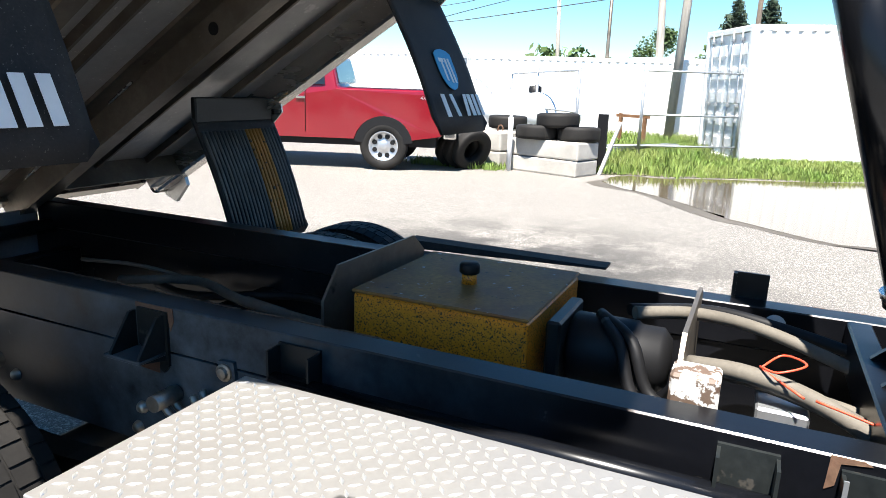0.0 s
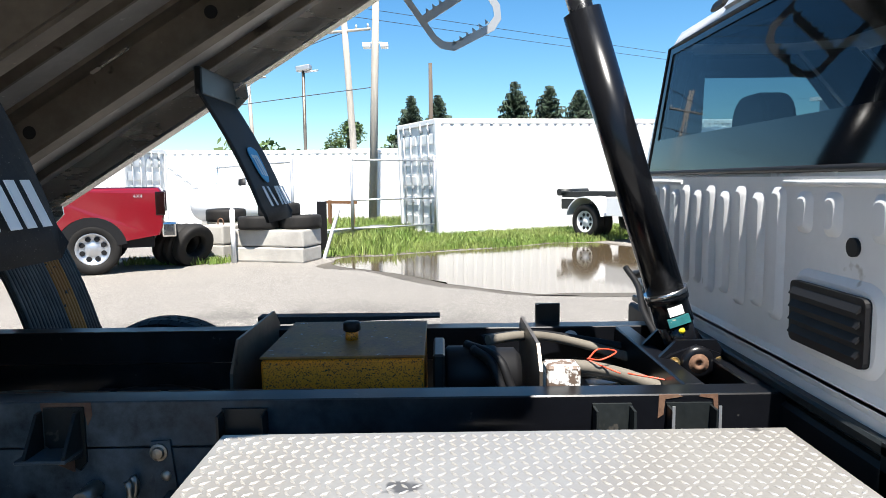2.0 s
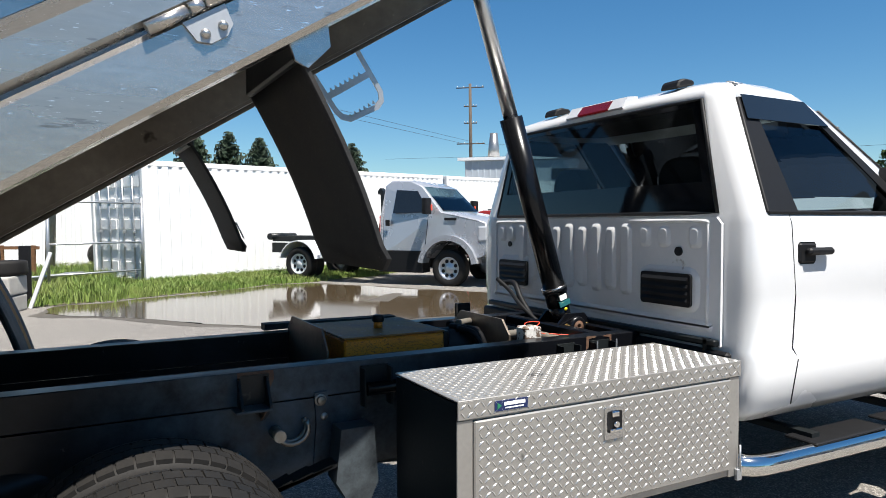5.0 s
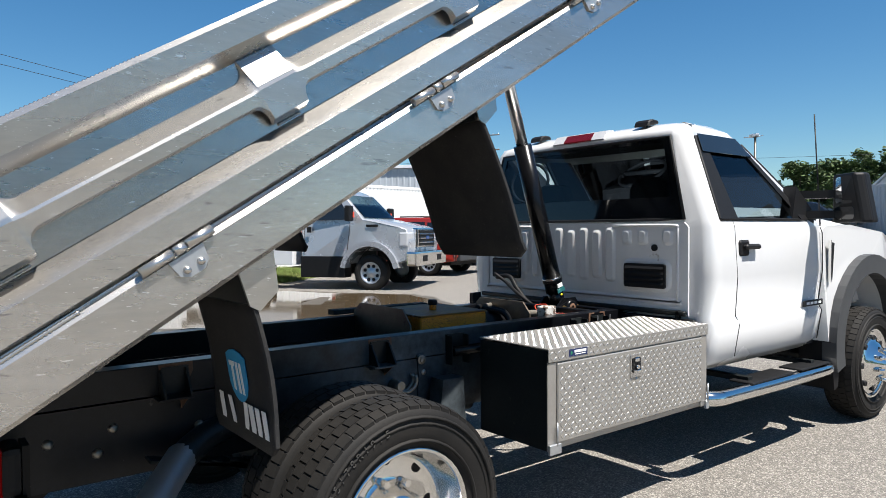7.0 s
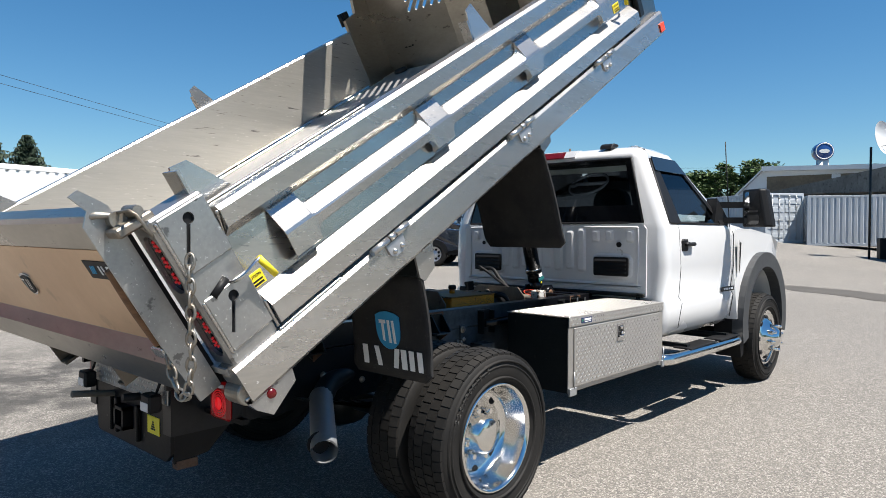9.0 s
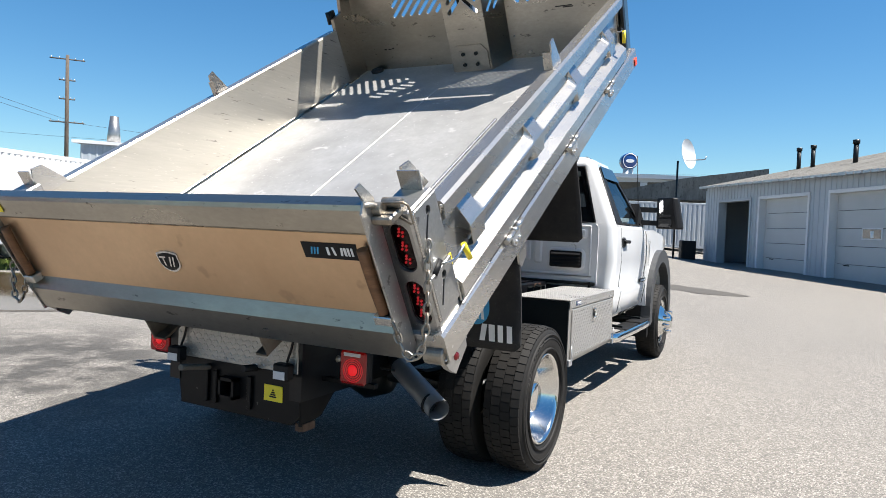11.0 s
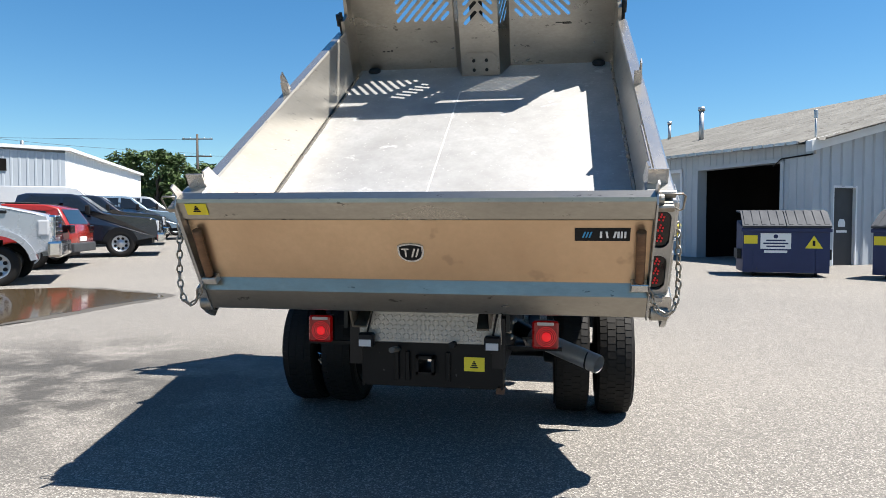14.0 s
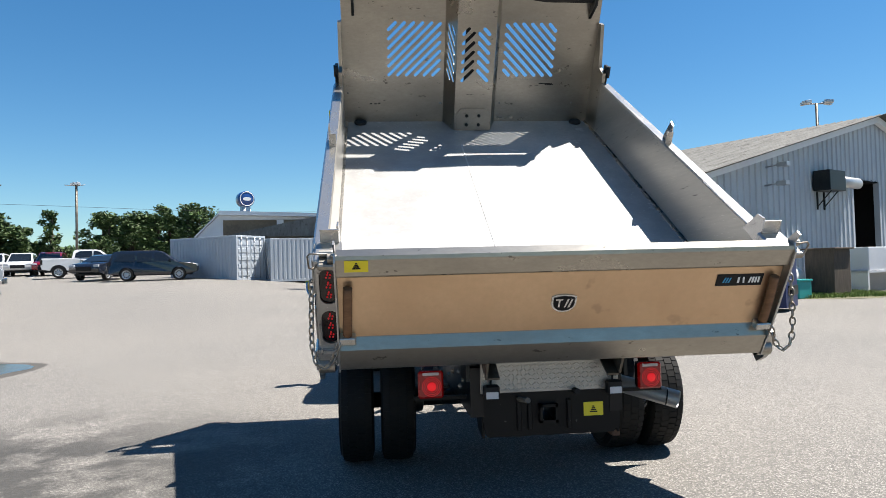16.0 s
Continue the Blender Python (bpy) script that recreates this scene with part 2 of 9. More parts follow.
M = {
    "frame_paint": frame_paint("dusty_gloss_frame_paint"),
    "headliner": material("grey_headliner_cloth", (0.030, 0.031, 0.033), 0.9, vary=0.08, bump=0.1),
    "brass": material("zinc_yellow_bolt", (0.42, 0.30, 0.13), 0.40, 0.9, vary=0.1, bump=0.1),
    "pavement": asphalt("bleached_asphalt"),
    "oily": material("oil_stained_asphalt", (0.12, 0.11, 0.10), 0.7, vary=0.14, grain=120, patch=1.4, bump=0.5, depth=0.004, tint=(0.20, 0.185, 0.165), speck=((0.28, 0.26, 0.24), 100, 0.1)),
    "water": material("puddle_water", (0.075, 0.055, 0.033), 0.03, vary=0.05, bump=0.02, depth=0.0005, patch=0.4, grain=6),
    "wet": material("wet_pavement", (0.085, 0.074, 0.058), 0.62, vary=0.12, grain=150, patch=0.8, bump=0.3, depth=0.003),
    # Warm patch tint puts a brown ground reflection into the colour.
    "aluminium": material("brushed_aluminium", (0.58, 0.565, 0.54), 0.27, 0.88, vary=0.12, grain=45, patch=3.0, bump=0.08, depth=0.001,
                          stretch=(3, 0.35, 2), tint=(0.47, 0.435, 0.39), speck=((0.82, 0.81, 0.79), 90, 0.15), wear=((0.33, 0.32, 0.31), 26, 0.13)),
    "alu_floor": material("scoured_aluminium_floor", (0.47, 0.462, 0.45), 0.46, 0.46, vary=0.12, grain=30, patch=2.2, bump=0.08, depth=0.001,
                          tint=(0.29, 0.284, 0.275), speck=((0.56, 0.55, 0.535), 46, 0.14), wear=((0.52, 0.51, 0.495), 5, 0.16)),
    "alu_wall": material("scraped_aluminium_wall", (0.50, 0.47, 0.415), 0.33, 0.6, vary=0.10, grain=26, patch=1.6, bump=0.12, depth=0.001,
                         stretch=(1, 0.22, 3.0), speck=((0.60, 0.57, 0.515), 60, 0.14), wear=((0.13, 0.12, 0.11), 22, 0.11)),
    # Shaded copy of the wall aluminium: headboard shade put into the base, plus stains.
    "alu_shade": material("stained_shaded_aluminium", (0.42, 0.39, 0.34), 0.30, 1.0, vary=0.12, grain=26, patch=1.6, bump=0.1, depth=0.001, stretch=(1, 1, 2.5), wear=((0.16, 0.145, 0.13), 11, 0.12)),
    "alu_post": material("gritty_welded_aluminium", (0.46, 0.45, 0.435), 0.34, 0.86, vary=0.12, grain=70, patch=5, bump=0.12, depth=0.001, speck=((0.70, 0.69, 0.67), 90, 0.14), wear=((0.18, 0.175, 0.17), 14, 0.14)),
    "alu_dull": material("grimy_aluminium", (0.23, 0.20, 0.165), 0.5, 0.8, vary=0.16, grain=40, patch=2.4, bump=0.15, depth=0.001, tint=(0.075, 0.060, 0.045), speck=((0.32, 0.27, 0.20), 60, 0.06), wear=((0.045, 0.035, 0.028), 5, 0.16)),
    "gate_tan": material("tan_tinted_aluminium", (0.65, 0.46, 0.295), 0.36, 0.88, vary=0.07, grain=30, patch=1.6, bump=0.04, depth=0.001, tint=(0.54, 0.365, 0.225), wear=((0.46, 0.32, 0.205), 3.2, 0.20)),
    "tread": material("tread_plate_aluminium", (0.40, 0.385, 0.36), 0.36, 0.6, vary=0.08, grain=80, patch=2.5, bump=0.06, depth=0.001, tint=(0.304, 0.285, 0.262), wear=((0.120, 0.115, 0.110), 5.5, 0.09)),
    "lug": material("worn_tread_lugs", (0.46, 0.447, 0.425), 0.30, 0.6, vary=0.08, grain=80, patch=2.5, bump=0.03, depth=0.001, tint=(0.54, 0.52, 0.48)),
    "chrome": material("chrome", (0.74, 0.73, 0.71), 0.10, 1.0, vary=0.02, bump=0.0, grain=20, patch=2),
    "steel": material("bright_steel", (0.6, 0.6, 0.6), 0.22, 1.0, vary=0.06, bump=0.03, grain=60, patch=4),
    "chain": material("galvanised_chain", (0.40, 0.38, 0.34), 0.5, 1.0, vary=0.15, bump=0.2, grain=120, patch=12, tint=(0.26, 0.20, 0.14)),
    "rust": material("rusty_steel", (0.11, 0.052, 0.030), 0.85, 0.1, vary=0.22, bump=0.5, grain=90, patch=14, tint=(0.17, 0.10, 0.06)),
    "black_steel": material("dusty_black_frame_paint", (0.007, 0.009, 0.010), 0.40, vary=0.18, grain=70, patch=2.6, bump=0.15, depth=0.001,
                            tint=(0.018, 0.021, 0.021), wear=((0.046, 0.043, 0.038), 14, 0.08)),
    "weld": material("bright_weld_bead", (0.60, 0.59, 0.57), 0.5, 0.3, vary=0.12, grain=60, patch=9, bump=0.3, depth=0.001),
    "cylinder_black": material("glossy_black_enamel", (0.0045, 0.005, 0.0065), 0.22, vary=0.1, grain=120, patch=5, bump=0.06, depth=0.0005),
    "black": material("black_plastic", (0.0080, 0.0080, 0.0088), 0.55, vary=0.1, grain=200, patch=6, bump=0.15, depth=0.0005),
    "rubber": material("rubber_sheet", (0.020, 0.020, 0.021), 0.72, vary=0.18, grain=150, patch=7, bump=0.4, depth=0.001, tint=(0.045, 0.042, 0.039), speck=((0.15, 0.14, 0.13), 200, 0.12)),
    "tyre": material("dusty_tyre_rubber", (0.0095, 0.009, 0.0085), 0.70, vary=0.15, grain=120, patch=5, bump=0.3, depth=0.001, tint=(0.019, 0.017, 0.015)),
    "white": material("white_truck_paint", (0.60, 0.602, 0.605), 0.25, vary=0.01, grain=15, patch=1.2, bump=0.0, coat=0.6),
    "peeling": material("peeling_white_paint", (0.62, 0.60, 0.56), 0.6, vary=0.1, grain=120, patch=30, bump=0.4, wear=((0.10, 0.065, 0.045), 34, 0.42)),
    # Copy of the cab white, its base lightened for the sky-lit shade at the rear.
    "primer": material("dusty_white_panel", (0.66, 0.665, 0.675), 0.45, vary=0.05, grain=30, patch=2.2, bump=0.05, tint=(0.57, 0.57, 0.57), wear=((0.34, 0.32, 0.29), 7, 0.09)),
    "flare": material("grey_fender_plastic", (0.040, 0.042, 0.045), 0.6, vary=0.06, grain=180, patch=4, bump=0.2, depth=0.0005),
    "yellow": material("chipped_yellow_paint", (0.74, 0.25, 0.008), 0.5, vary=0.15, grain=80, patch=5, bump=0.3, wear=((0.019, 0.016, 0.012), 230, 0.34)),
    "tank_top": material("dirty_tank_top", (0.15, 0.068, 0.028), 0.55, vary=0.2, grain=70, patch=5, bump=0.25, tint=(0.30, 0.165, 0.040), speck=((0.33, 0.33, 0.34), 32, 0.13), wear=((0.022, 0.016, 0.012), 40, 0.14)),
    "hose": material("dusty_hose", (0.136, 0.120, 0.096), 0.8, vary=0.15, grain=140, patch=9, bump=0.3),
    "red_wire": material("red_wire", (0.72, 0.07, 0.03), 0.45, vary=0.05, bump=0),
    "red_lens": material("red_lens", (0.010, 0.001, 0.001), 0.16, vary=0.08, grain=120, patch=8, bump=0.15, depth=0.001, coat=0.0),
    # Slight added glow lifts the red; the oval lamps' diodes are unlit.
    "red_dot": material("faint_red_diode", (0.30, 0.006, 0.006), 0.3, vary=0.05, bump=0, emit=((1.0, 0.03, 0.04), 0.10)),
    "red_glow": material("lit_red_lamp", (0.25, 0.004, 0.004), 0.4, vary=0.05, bump=0, emit=((1.0, 0.010, 0.018), 0.24)),
    "lamp_white": material("clear_lens", (0.50, 0.51, 0.53), 0.15, vary=0.05, grain=90, patch=9, bump=0.4, depth=0.002, coat=0.5),
    "raised_rubber": material("raised_sidewall_letters", (0.055, 0.052, 0.048), 0.6, vary=0.1, bump=0),
    "sticker_yellow": material("yellow_sticker", (0.78, 0.62, 0.02), 0.5, vary=0.04, bump=0),
    "sticker_white": material("white_print", (0.78, 0.78, 0.77), 0.5, vary=0.04, bump=0, grain=60, patch=4),
    "teal_sticker": material("worn_teal_sticker", (0.02, 0.16, 0.17), 0.5, vary=0.15, grain=160, patch=60, bump=0, wear=((0.45, 0.42, 0.32), 90, 0.22)),
    "print_blue": material("blue_print", (0.035, 0.30, 0.56), 0.5, vary=0.05, bump=0),
    "navy": material("navy_paint", (0.0076, 0.019, 0.089), 0.5, vary=0.1, grain=60, patch=2.2, bump=0.1, wear=((0.043, 0.034, 0.030), 9, 0.08)),
    "hitch_black": material("scratched_gloss_black", (0.006, 0.006, 0.0065), 0.42, vary=0.1, grain=90, patch=4, bump=0.12, wear=((0.07, 0.066, 0.06), 26, 0.07)),
    "tail_red": material("clear_red_lens", (0.065, 0.002, 0.002), 0.26, vary=0.08, grain=120, patch=8, bump=0.2, depth=0.001, emit=((1.0, 0.01, 0.01), 0.028)),
    "green_print": material("green_print", (0.02, 0.22, 0.10), 0.5, bump=0),
    "red_paint": material("red_truck_paint", (0.162, 0.0026, 0.0085), 0.22, vary=0.03, grain=20, patch=1.5, bump=0, coat=0.8),
    "red_suv": material("orange_red_paint", (0.255, 0.019, 0.010), 0.22, vary=0.03, grain=20, patch=1.5, bump=0, coat=0.8),
    "silver": material("silver_paint", (0.40, 0.415, 0.445), 0.28, 0.4, vary=0.03, grain=20, patch=1.5, bump=0, coat=0.6),
    "dark_paint": material("dark_navy_paint", (0.0096, 0.013, 0.022), 0.2, vary=0.03, grain=20, patch=1.5, bump=0, coat=0.8),
    "blue_paint": material("blue_grey_paint", (0.187, 0.255, 0.323), 0.25, 0.3, vary=0.03, bump=0, coat=0.6),
    "grey_paint": material("pale_grey_paint", (0.425, 0.442, 0.459), 0.25, 0.3, vary=0.03, bump=0, coat=0.6),
    "dark_glass": material("tinted_car_glass", (0.010, 0.012, 0.014), 0.04, vary=0.02, bump=0, coat=0.5),
    "glass_rear": glass("privacy_glass", (0.36, 0.45, 0.47)),
    "glass_side": glass("clear_glass", (0.46, 0.58, 0.60)),
    "rod": material("polished_rod", (0.72, 0.74, 0.77), 0.30, 1.0, vary=0.02, bump=0.0),
    "band_glass": material("black_printed_glass", (0.004, 0.005, 0.007), 0.03, vary=0.02, bump=0),
    "worn_orange": material("worn_orange_rubber", (0.50, 0.21, 0.030), 0.6, vary=0.15, grain=60, patch=8, bump=0.2, wear=((0.03, 0.026, 0.022), 30, 0.20)),
    "alloy": material("cast_alloy", (0.52, 0.53, 0.55), 0.38, 0.8, vary=0.05, bump=0),
    "mirror": material("mirror_glass", (0.85, 0.87, 0.88), 0.02, 1.0, vary=0.01, bump=0),
    "interior": material("dark_cab_trim", (0.022, 0.022, 0.026), 0.7, vary=0.1, bump=0.1),
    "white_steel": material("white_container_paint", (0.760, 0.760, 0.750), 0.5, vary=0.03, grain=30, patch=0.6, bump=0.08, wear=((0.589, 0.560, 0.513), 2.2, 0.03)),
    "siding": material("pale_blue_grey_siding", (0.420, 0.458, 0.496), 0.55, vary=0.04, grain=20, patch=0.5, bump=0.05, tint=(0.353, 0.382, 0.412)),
    "white_trim": material("white_trim_paint", (0.684, 0.693, 0.702), 0.5, vary=0.03, bump=0.05),
    "roofing": material("weathered_roof_sheet", (0.165, 0.160, 0.145), 0.8, vary=0.24, grain=7, patch=1.3, bump=0.3, tint=(0.095, 0.090, 0.080), stretch=(2.2, 0.35, 1), wear=((0.060, 0.054, 0.048), 3.0, 0.24)),
    "garage_door": material("painted_garage_door", (0.470, 0.487, 0.491), 0.5, vary=0.04, grain=20, patch=0.9, bump=0.05),
    # Near-black base carries the shade inside the openings.
    "dark_inside": material("shade_black_interior", (0.013, 0.012, 0.011), 0.9, vary=0.2, bump=0.1, patch=0.8),
    "concrete": material("cast_concrete", (0.44, 0.42, 0.38), 0.88, vary=0.08, grain=60, patch=1.6, bump=0.5, depth=0.004, tint=(0.260, 0.244, 0.218), wear=((0.168, 0.210, 0.160), 3.5, 0.06)),
    "wood_pole": material("weathered_pole_wood", (0.44, 0.40, 0.345), 0.9, vary=0.14, grain=30, patch=3, bump=0.4, stretch=(6, 6, 0.4)),
    "ribbed_rubber": material("worn_ribbed_rubber", (0.11, 0.107, 0.10), 0.6, vary=0.15, grain=60, patch=6, bump=0.2, tint=(0.035, 0.033, 0.031)),
    "galv": material("galvanised_steel", (0.50, 0.51, 0.52), 0.45, 0.8, vary=0.07, grain=60, patch=4, bump=0.05),
    "grass": material("grass_blades", (0.12, 0.205, 0.028), 0.7, vary=0.2, grain=8, patch=0.9, bump=0, tint=(0.22, 0.245, 0.065), per_island=0.35),
    "soil": material("grassy_soil", (0.102, 0.115, 0.047), 0.95, vary=0.2, grain=40, patch=1.2, bump=0.5, depth=0.02, tint=(0.170, 0.140, 0.085)),
    "spruce": material("spruce_needles", (0.024, 0.047, 0.022), 0.8, vary=0.2, grain=5, patch=0.8, bump=0, per_island=0.4),
    "leaves": material("broad_leaves", (0.066, 0.115, 0.026), 0.75, vary=0.2, grain=4, patch=0.5, bump=0, per_island=0.4),
    "bark": material("bark", (0.11, 0.085, 0.065), 0.9, vary=0.2, grain=20, patch=3, bump=0.6, stretch=(4, 4, 0.6)),
    "wire": material("dark_cable", (0.03, 0.03, 0.032), 0.6, bump=0),
    "lid": material("black_lid_plastic", (0.030, 0.035, 0.045), 0.75, vary=0.1, grain=60, patch=3, bump=0.1),
    "fascia": material("brown_fascia", (0.13, 0.10, 0.07), 0.85, vary=0.2, grain=8, patch=0.6, bump=0.2, tint=(0.20, 0.16, 0.11)),
    "sign_blue": material("blue_sign", (0.012, 0.065, 0.25), 0.3, bump=0, coat=0.4),
    "wood_handle": material("worn_wooden_board", (0.22, 0.105, 0.045), 0.7, vary=0.2, grain=40, patch=8, bump=0.3, stretch=(1, 1, 5)),
}
for name, level in (("frame_paint", 0.25), ("hitch_black", 0.18), ("black_steel", 0.28), ("tyre", 0.25), ("rubber", 0.25), ("black", 0.25), ("cylinder_black", 0.30), ("tank_top", 0.2), ("interior", 0.2), ("dark_inside", 0.1)):
    M[name].node_tree.nodes["Principled BSDF"].inputs["Specular IOR Level"].default_value = level


# ---- building blocks ----
def place(bm, m):
    bm.transform(m)
    return bm


def box(bm, lo, hi, m=None, bevel=0.0):
    """A box between two corners, its edges rounded by bevel, laid by m."""
    lo, hi = [min(a, b) for a, b in zip(lo, hi)], [max(a, b) for a, b in zip(lo, hi)]
    vs = [bm.verts.new((x, y, z)) for x in (lo[0], hi[0]) for y in (lo[1], hi[1]) for z in (lo[2], hi[2])]
    fs = [bm.faces.new([vs[i] for i in q]) for q in ((0, 1, 3, 2), (4, 6, 7, 5), (0, 4, 5, 1), (2, 3, 7, 6), (0, 2, 6, 4), (1, 5, 7, 3))]
    if bevel:
        es = list({e for f in fs for e in f.edges})
        got = bmesh.ops.bevel(bm, geom=es, offset=bevel, segments=2 if bevel > 0.012 else 1, profile=0.6, affect="EDGES")
        vs = list({v for f in got["faces"] for v in f.verts} | {v for v in vs if v.is_valid})
        vs = list({v for f in list(got["faces"]) + [f for f in fs if f.is_valid] for v in f.verts})
    if m is not None:
        bmesh.ops.transform(bm, matrix=m, verts=[v for v in vs if v.is_valid])
    return bm


def tube(bm, points, r, seg=10, caps=True, radii=None):
    """A round bar along points."""
    pts = [Vector(p) for p in points]
    rings = []
    ref = None
    for i, p in enumerate(pts):
        d = ((pts[min(i + 1, len(pts) - 1)] - pts[max(i - 1, 0)])).normalized()
        if ref is None:
            ref = d.orthogonal().normalized()
        ref = (ref - d * ref.dot(d)).normalized()
        o = d.cross(ref)
        k = radii[i] if radii else r
        rings.append([bm.verts.new(p + k * (math.cos(a) * ref + math.sin(a) * o)) for a in (2 * math.pi * j / seg for j in range(seg))])
    for a, b in zip(rings, rings[1:]):
        for j in range(seg):
            f = bm.faces.new((a[j], a[(j + 1) % seg], b[(j + 1) % seg], b[j]))
            f.smooth = True
    if caps:
        bm.faces.new(list(reversed(rings[0])))
        bm.faces.new(rings[-1])
    return bm


def curve_points(points, steps=6):
    """A smooth line through points."""
    p = [Vector(q) for q in points]
    p = [2 * p[0] - p[1]] + p + [2 * p[-1] - p[-2]]
    out = []
    for a, b, c, d in zip(p, p[1:], p[2:], p[3:]):
        for k in range(steps):
            t = k / steps
            out.append(0.5 * (2 * b + (c - a) * t + (2 * a - 5 * b + 4 * c - d) * t * t + (3 * b - a - 3 * c + d) * t ** 3))
    return out + [p[-2]]


def prism(bm, outline, lo, hi, axis="x", m=None):
    """An outline drawn across the axis, pushed from lo to hi. Axis x takes (y, z), y takes (x, z), z takes (x, y)."""
    def at(p, k):
        return {"x": (k, *p), "y": (p[0], k, p[1]), "z": (*p, k)}[axis]
    a, b = [bm.verts.new(at(p, lo)) for p in outline], [bm.verts.new(at(p, hi)) for p in outline]
    n = len(outline)
    fs = [bm.faces.new(a), bm.faces.new(list(reversed(b)))]
    fs += [bm.faces.new((a[i], b[i], b[(i + 1) % n], a[(i + 1) % n])) for i in range(n)]
    bmesh.ops.recalc_face_normals(bm, faces=fs)
    if m is not None:
        bmesh.ops.transform(bm, matrix=m, verts=a + b)
    return a, b


def turned(bm, profile, seg=32, m=None, smooth=True):
    """A profile of (radius, x) turned round the x axis."""
    rings = []
    for r, x in profile:
        if r < 1e-5:
            rings.append([bm.verts.new((x, 0, 0))])
        else:
            rings.append([bm.verts.new((x, r * math.cos(2 * math.pi * j / seg), r * math.sin(2 * math.pi * j / seg))) for j in range(seg)])
    for a, b in zip(rings, rings[1:]):
        for j in range(seg):
            k = (j + 1) % seg
            q = [a[j % len(a)], a[k % len(a)], b[k % len(b)], b[j % len(b)]]
            q = list(dict.fromkeys(q))
            if len(q) > 2:
                bm.faces.new(q).smooth = smooth
    vs = [v for ring in rings for v in ring]
    bmesh.ops.recalc_face_normals(bm, faces=list({f for v in vs for f in v.link_faces}))
    if m is not None:
        bmesh.ops.transform(bm, matrix=m, verts=vs)
    return bm


def sheet(bm, rows, smooth=True):
    """A skin over rows of points."""
    g = [[bm.verts.new(p) for p in row] for row in rows]
    for a, b in zip(g, g[1:]):
        for i in range(len(a) - 1):
            bm.faces.new((a[i], a[i + 1], b[i + 1], b[i])).smooth = smooth
    return g


def arc(cx, cy, r, a0, a1, n=10):
    return [(cx + r * math.cos(radians(a0 + (a1 - a0) * i / n)), cy + r * math.sin(radians(a0 + (a1 - a0) * i / n))) for i in range(n + 1)]


def rounded(w, h, r, n=4):
    """A rounded rectangle about the origin."""
    out = []
    for cx, cy, a in ((w / 2 - r, h / 2 - r, 0), (-w / 2 + r, h / 2 - r, 90), (-w / 2 + r, -h / 2 + r, 180), (w / 2 - r, -h / 2 + r, 270)):
        out += arc(cx, cy, r, a, a + 90, n)
    return out


def fresh():
    return bmesh.new()


def finish(ob_name, bm, mat):
    me = bpy.data.meshes.new(ob_name)
    bm.normal_update()
    bm.to_mesh(me)
    bm.free()
    for one in (mat if isinstance(mat, (list, tuple)) else [mat]):
        me.materials.append(M[one] if isinstance(one, str) else one)
    return me


def part(name, bm, mat, parent, label=""):
    """One mesh under a thing or under a part of it."""
    ob = new(name, finish(name, bm, mat))
    ob.parent = parent
    if label:
        tagged(ob, label)
    return ob


def thing(name, label, category, m=None, group="", kind=""):
    """An empty at the base of a thing, to carry its parts."""
    ob = new(name)
    ob.empty_display_size = 0.1
    if m is not None:
        ob.matrix_world = m
    return tagged(ob, label, category, group, kind)


def solid(name, bm, mat, label, category, m=None, group="", kind=""):
    """A thing that is one mesh."""
    ob = new(name, finish(name, bm, mat))
    if m is not None:
        ob.matrix_world = m
    return tagged(ob, label, category, group, kind)


def lettering(words, size, mat, m, parent, label="", depth=0.002, spread=1.0, name="lettering"):
    """Words in the built-in font as a mesh, laid in the x-z plane of m, facing -y."""
    cu = bpy.data.curves.new("text", "FONT")
    cu.body, cu.size, cu.extrude, cu.space_character, cu.align_x, cu.align_y = words, size, depth, spread, "CENTER", "CENTER"
    tmp = bpy.data.objects.new("text", cu)
    me = bpy.data.meshes.new_from_object(tmp)
    me.name = name
    bpy.data.objects.remove(tmp)
    me.transform(m @ pose(0, 0, 0, 90, 0, 0))
    me.materials.clear()
    me.materials.append(M[mat])
    ob = new(name, me)
    ob.parent = parent
    if label:
        tagged(ob, label)
    return ob


def word_bars(width, height, mat, m, parent):
    """A word mark as plain bars of its size, in the x-z plane of m, facing -y."""
    k = width / 100.0
    mark = None
    for lo, hi, w in ((8, 8, 8), (32, 27, 7), (54, 59, 7), (68, 68, 8), (80, 80, 7), (92, 92, 7)):
        bm = fresh()
        prism(bm, [((lo - 50) * k, -height / 2), ((lo + w - 50) * k, -height / 2), ((hi + w - 50) * k, height / 2), ((hi - 50) * k, height / 2)], -0.002, 0.0, "y")
        bm.transform(m)
        mark = part("print_bar", bm, mat, parent, "white printed bar")
    return mark


def ground_height(x, y):
    """The yard is level about the truck and rises gently ahead, more so on its far side."""
    s = max(0.0, y - 5.0)
    t = min(1.0, max(0.0, -x / 12.0))
    return (0.010 + 0.027 * t * t * (3 - 2 * t)) * s * s / (s + 4.0)


# ---- ground ----
def build_ground():
    bm = fresh()
    near = [-60, -40, -28, -20] + [-16 + 1.0 * i for i in range(33)] + [20, 28, 40, 60]
    xs = [-900, -400, -200, -110] + near + [110, 200, 400, 900]
    ys = [-900, -400, -150, -60, -30, -15] + [-8 + 1.0 * i for i in range(60)] + [56, 62, 70, 80, 95, 120, 160, 220, 300]
    rows = []
    for y in ys:
        rows.append([(x, y, ground_height(x, y) if y < 120 else ground_height(x, 120)) for x in xs])
    sheet(bm, rows)
    far = ground_height(0, 120)
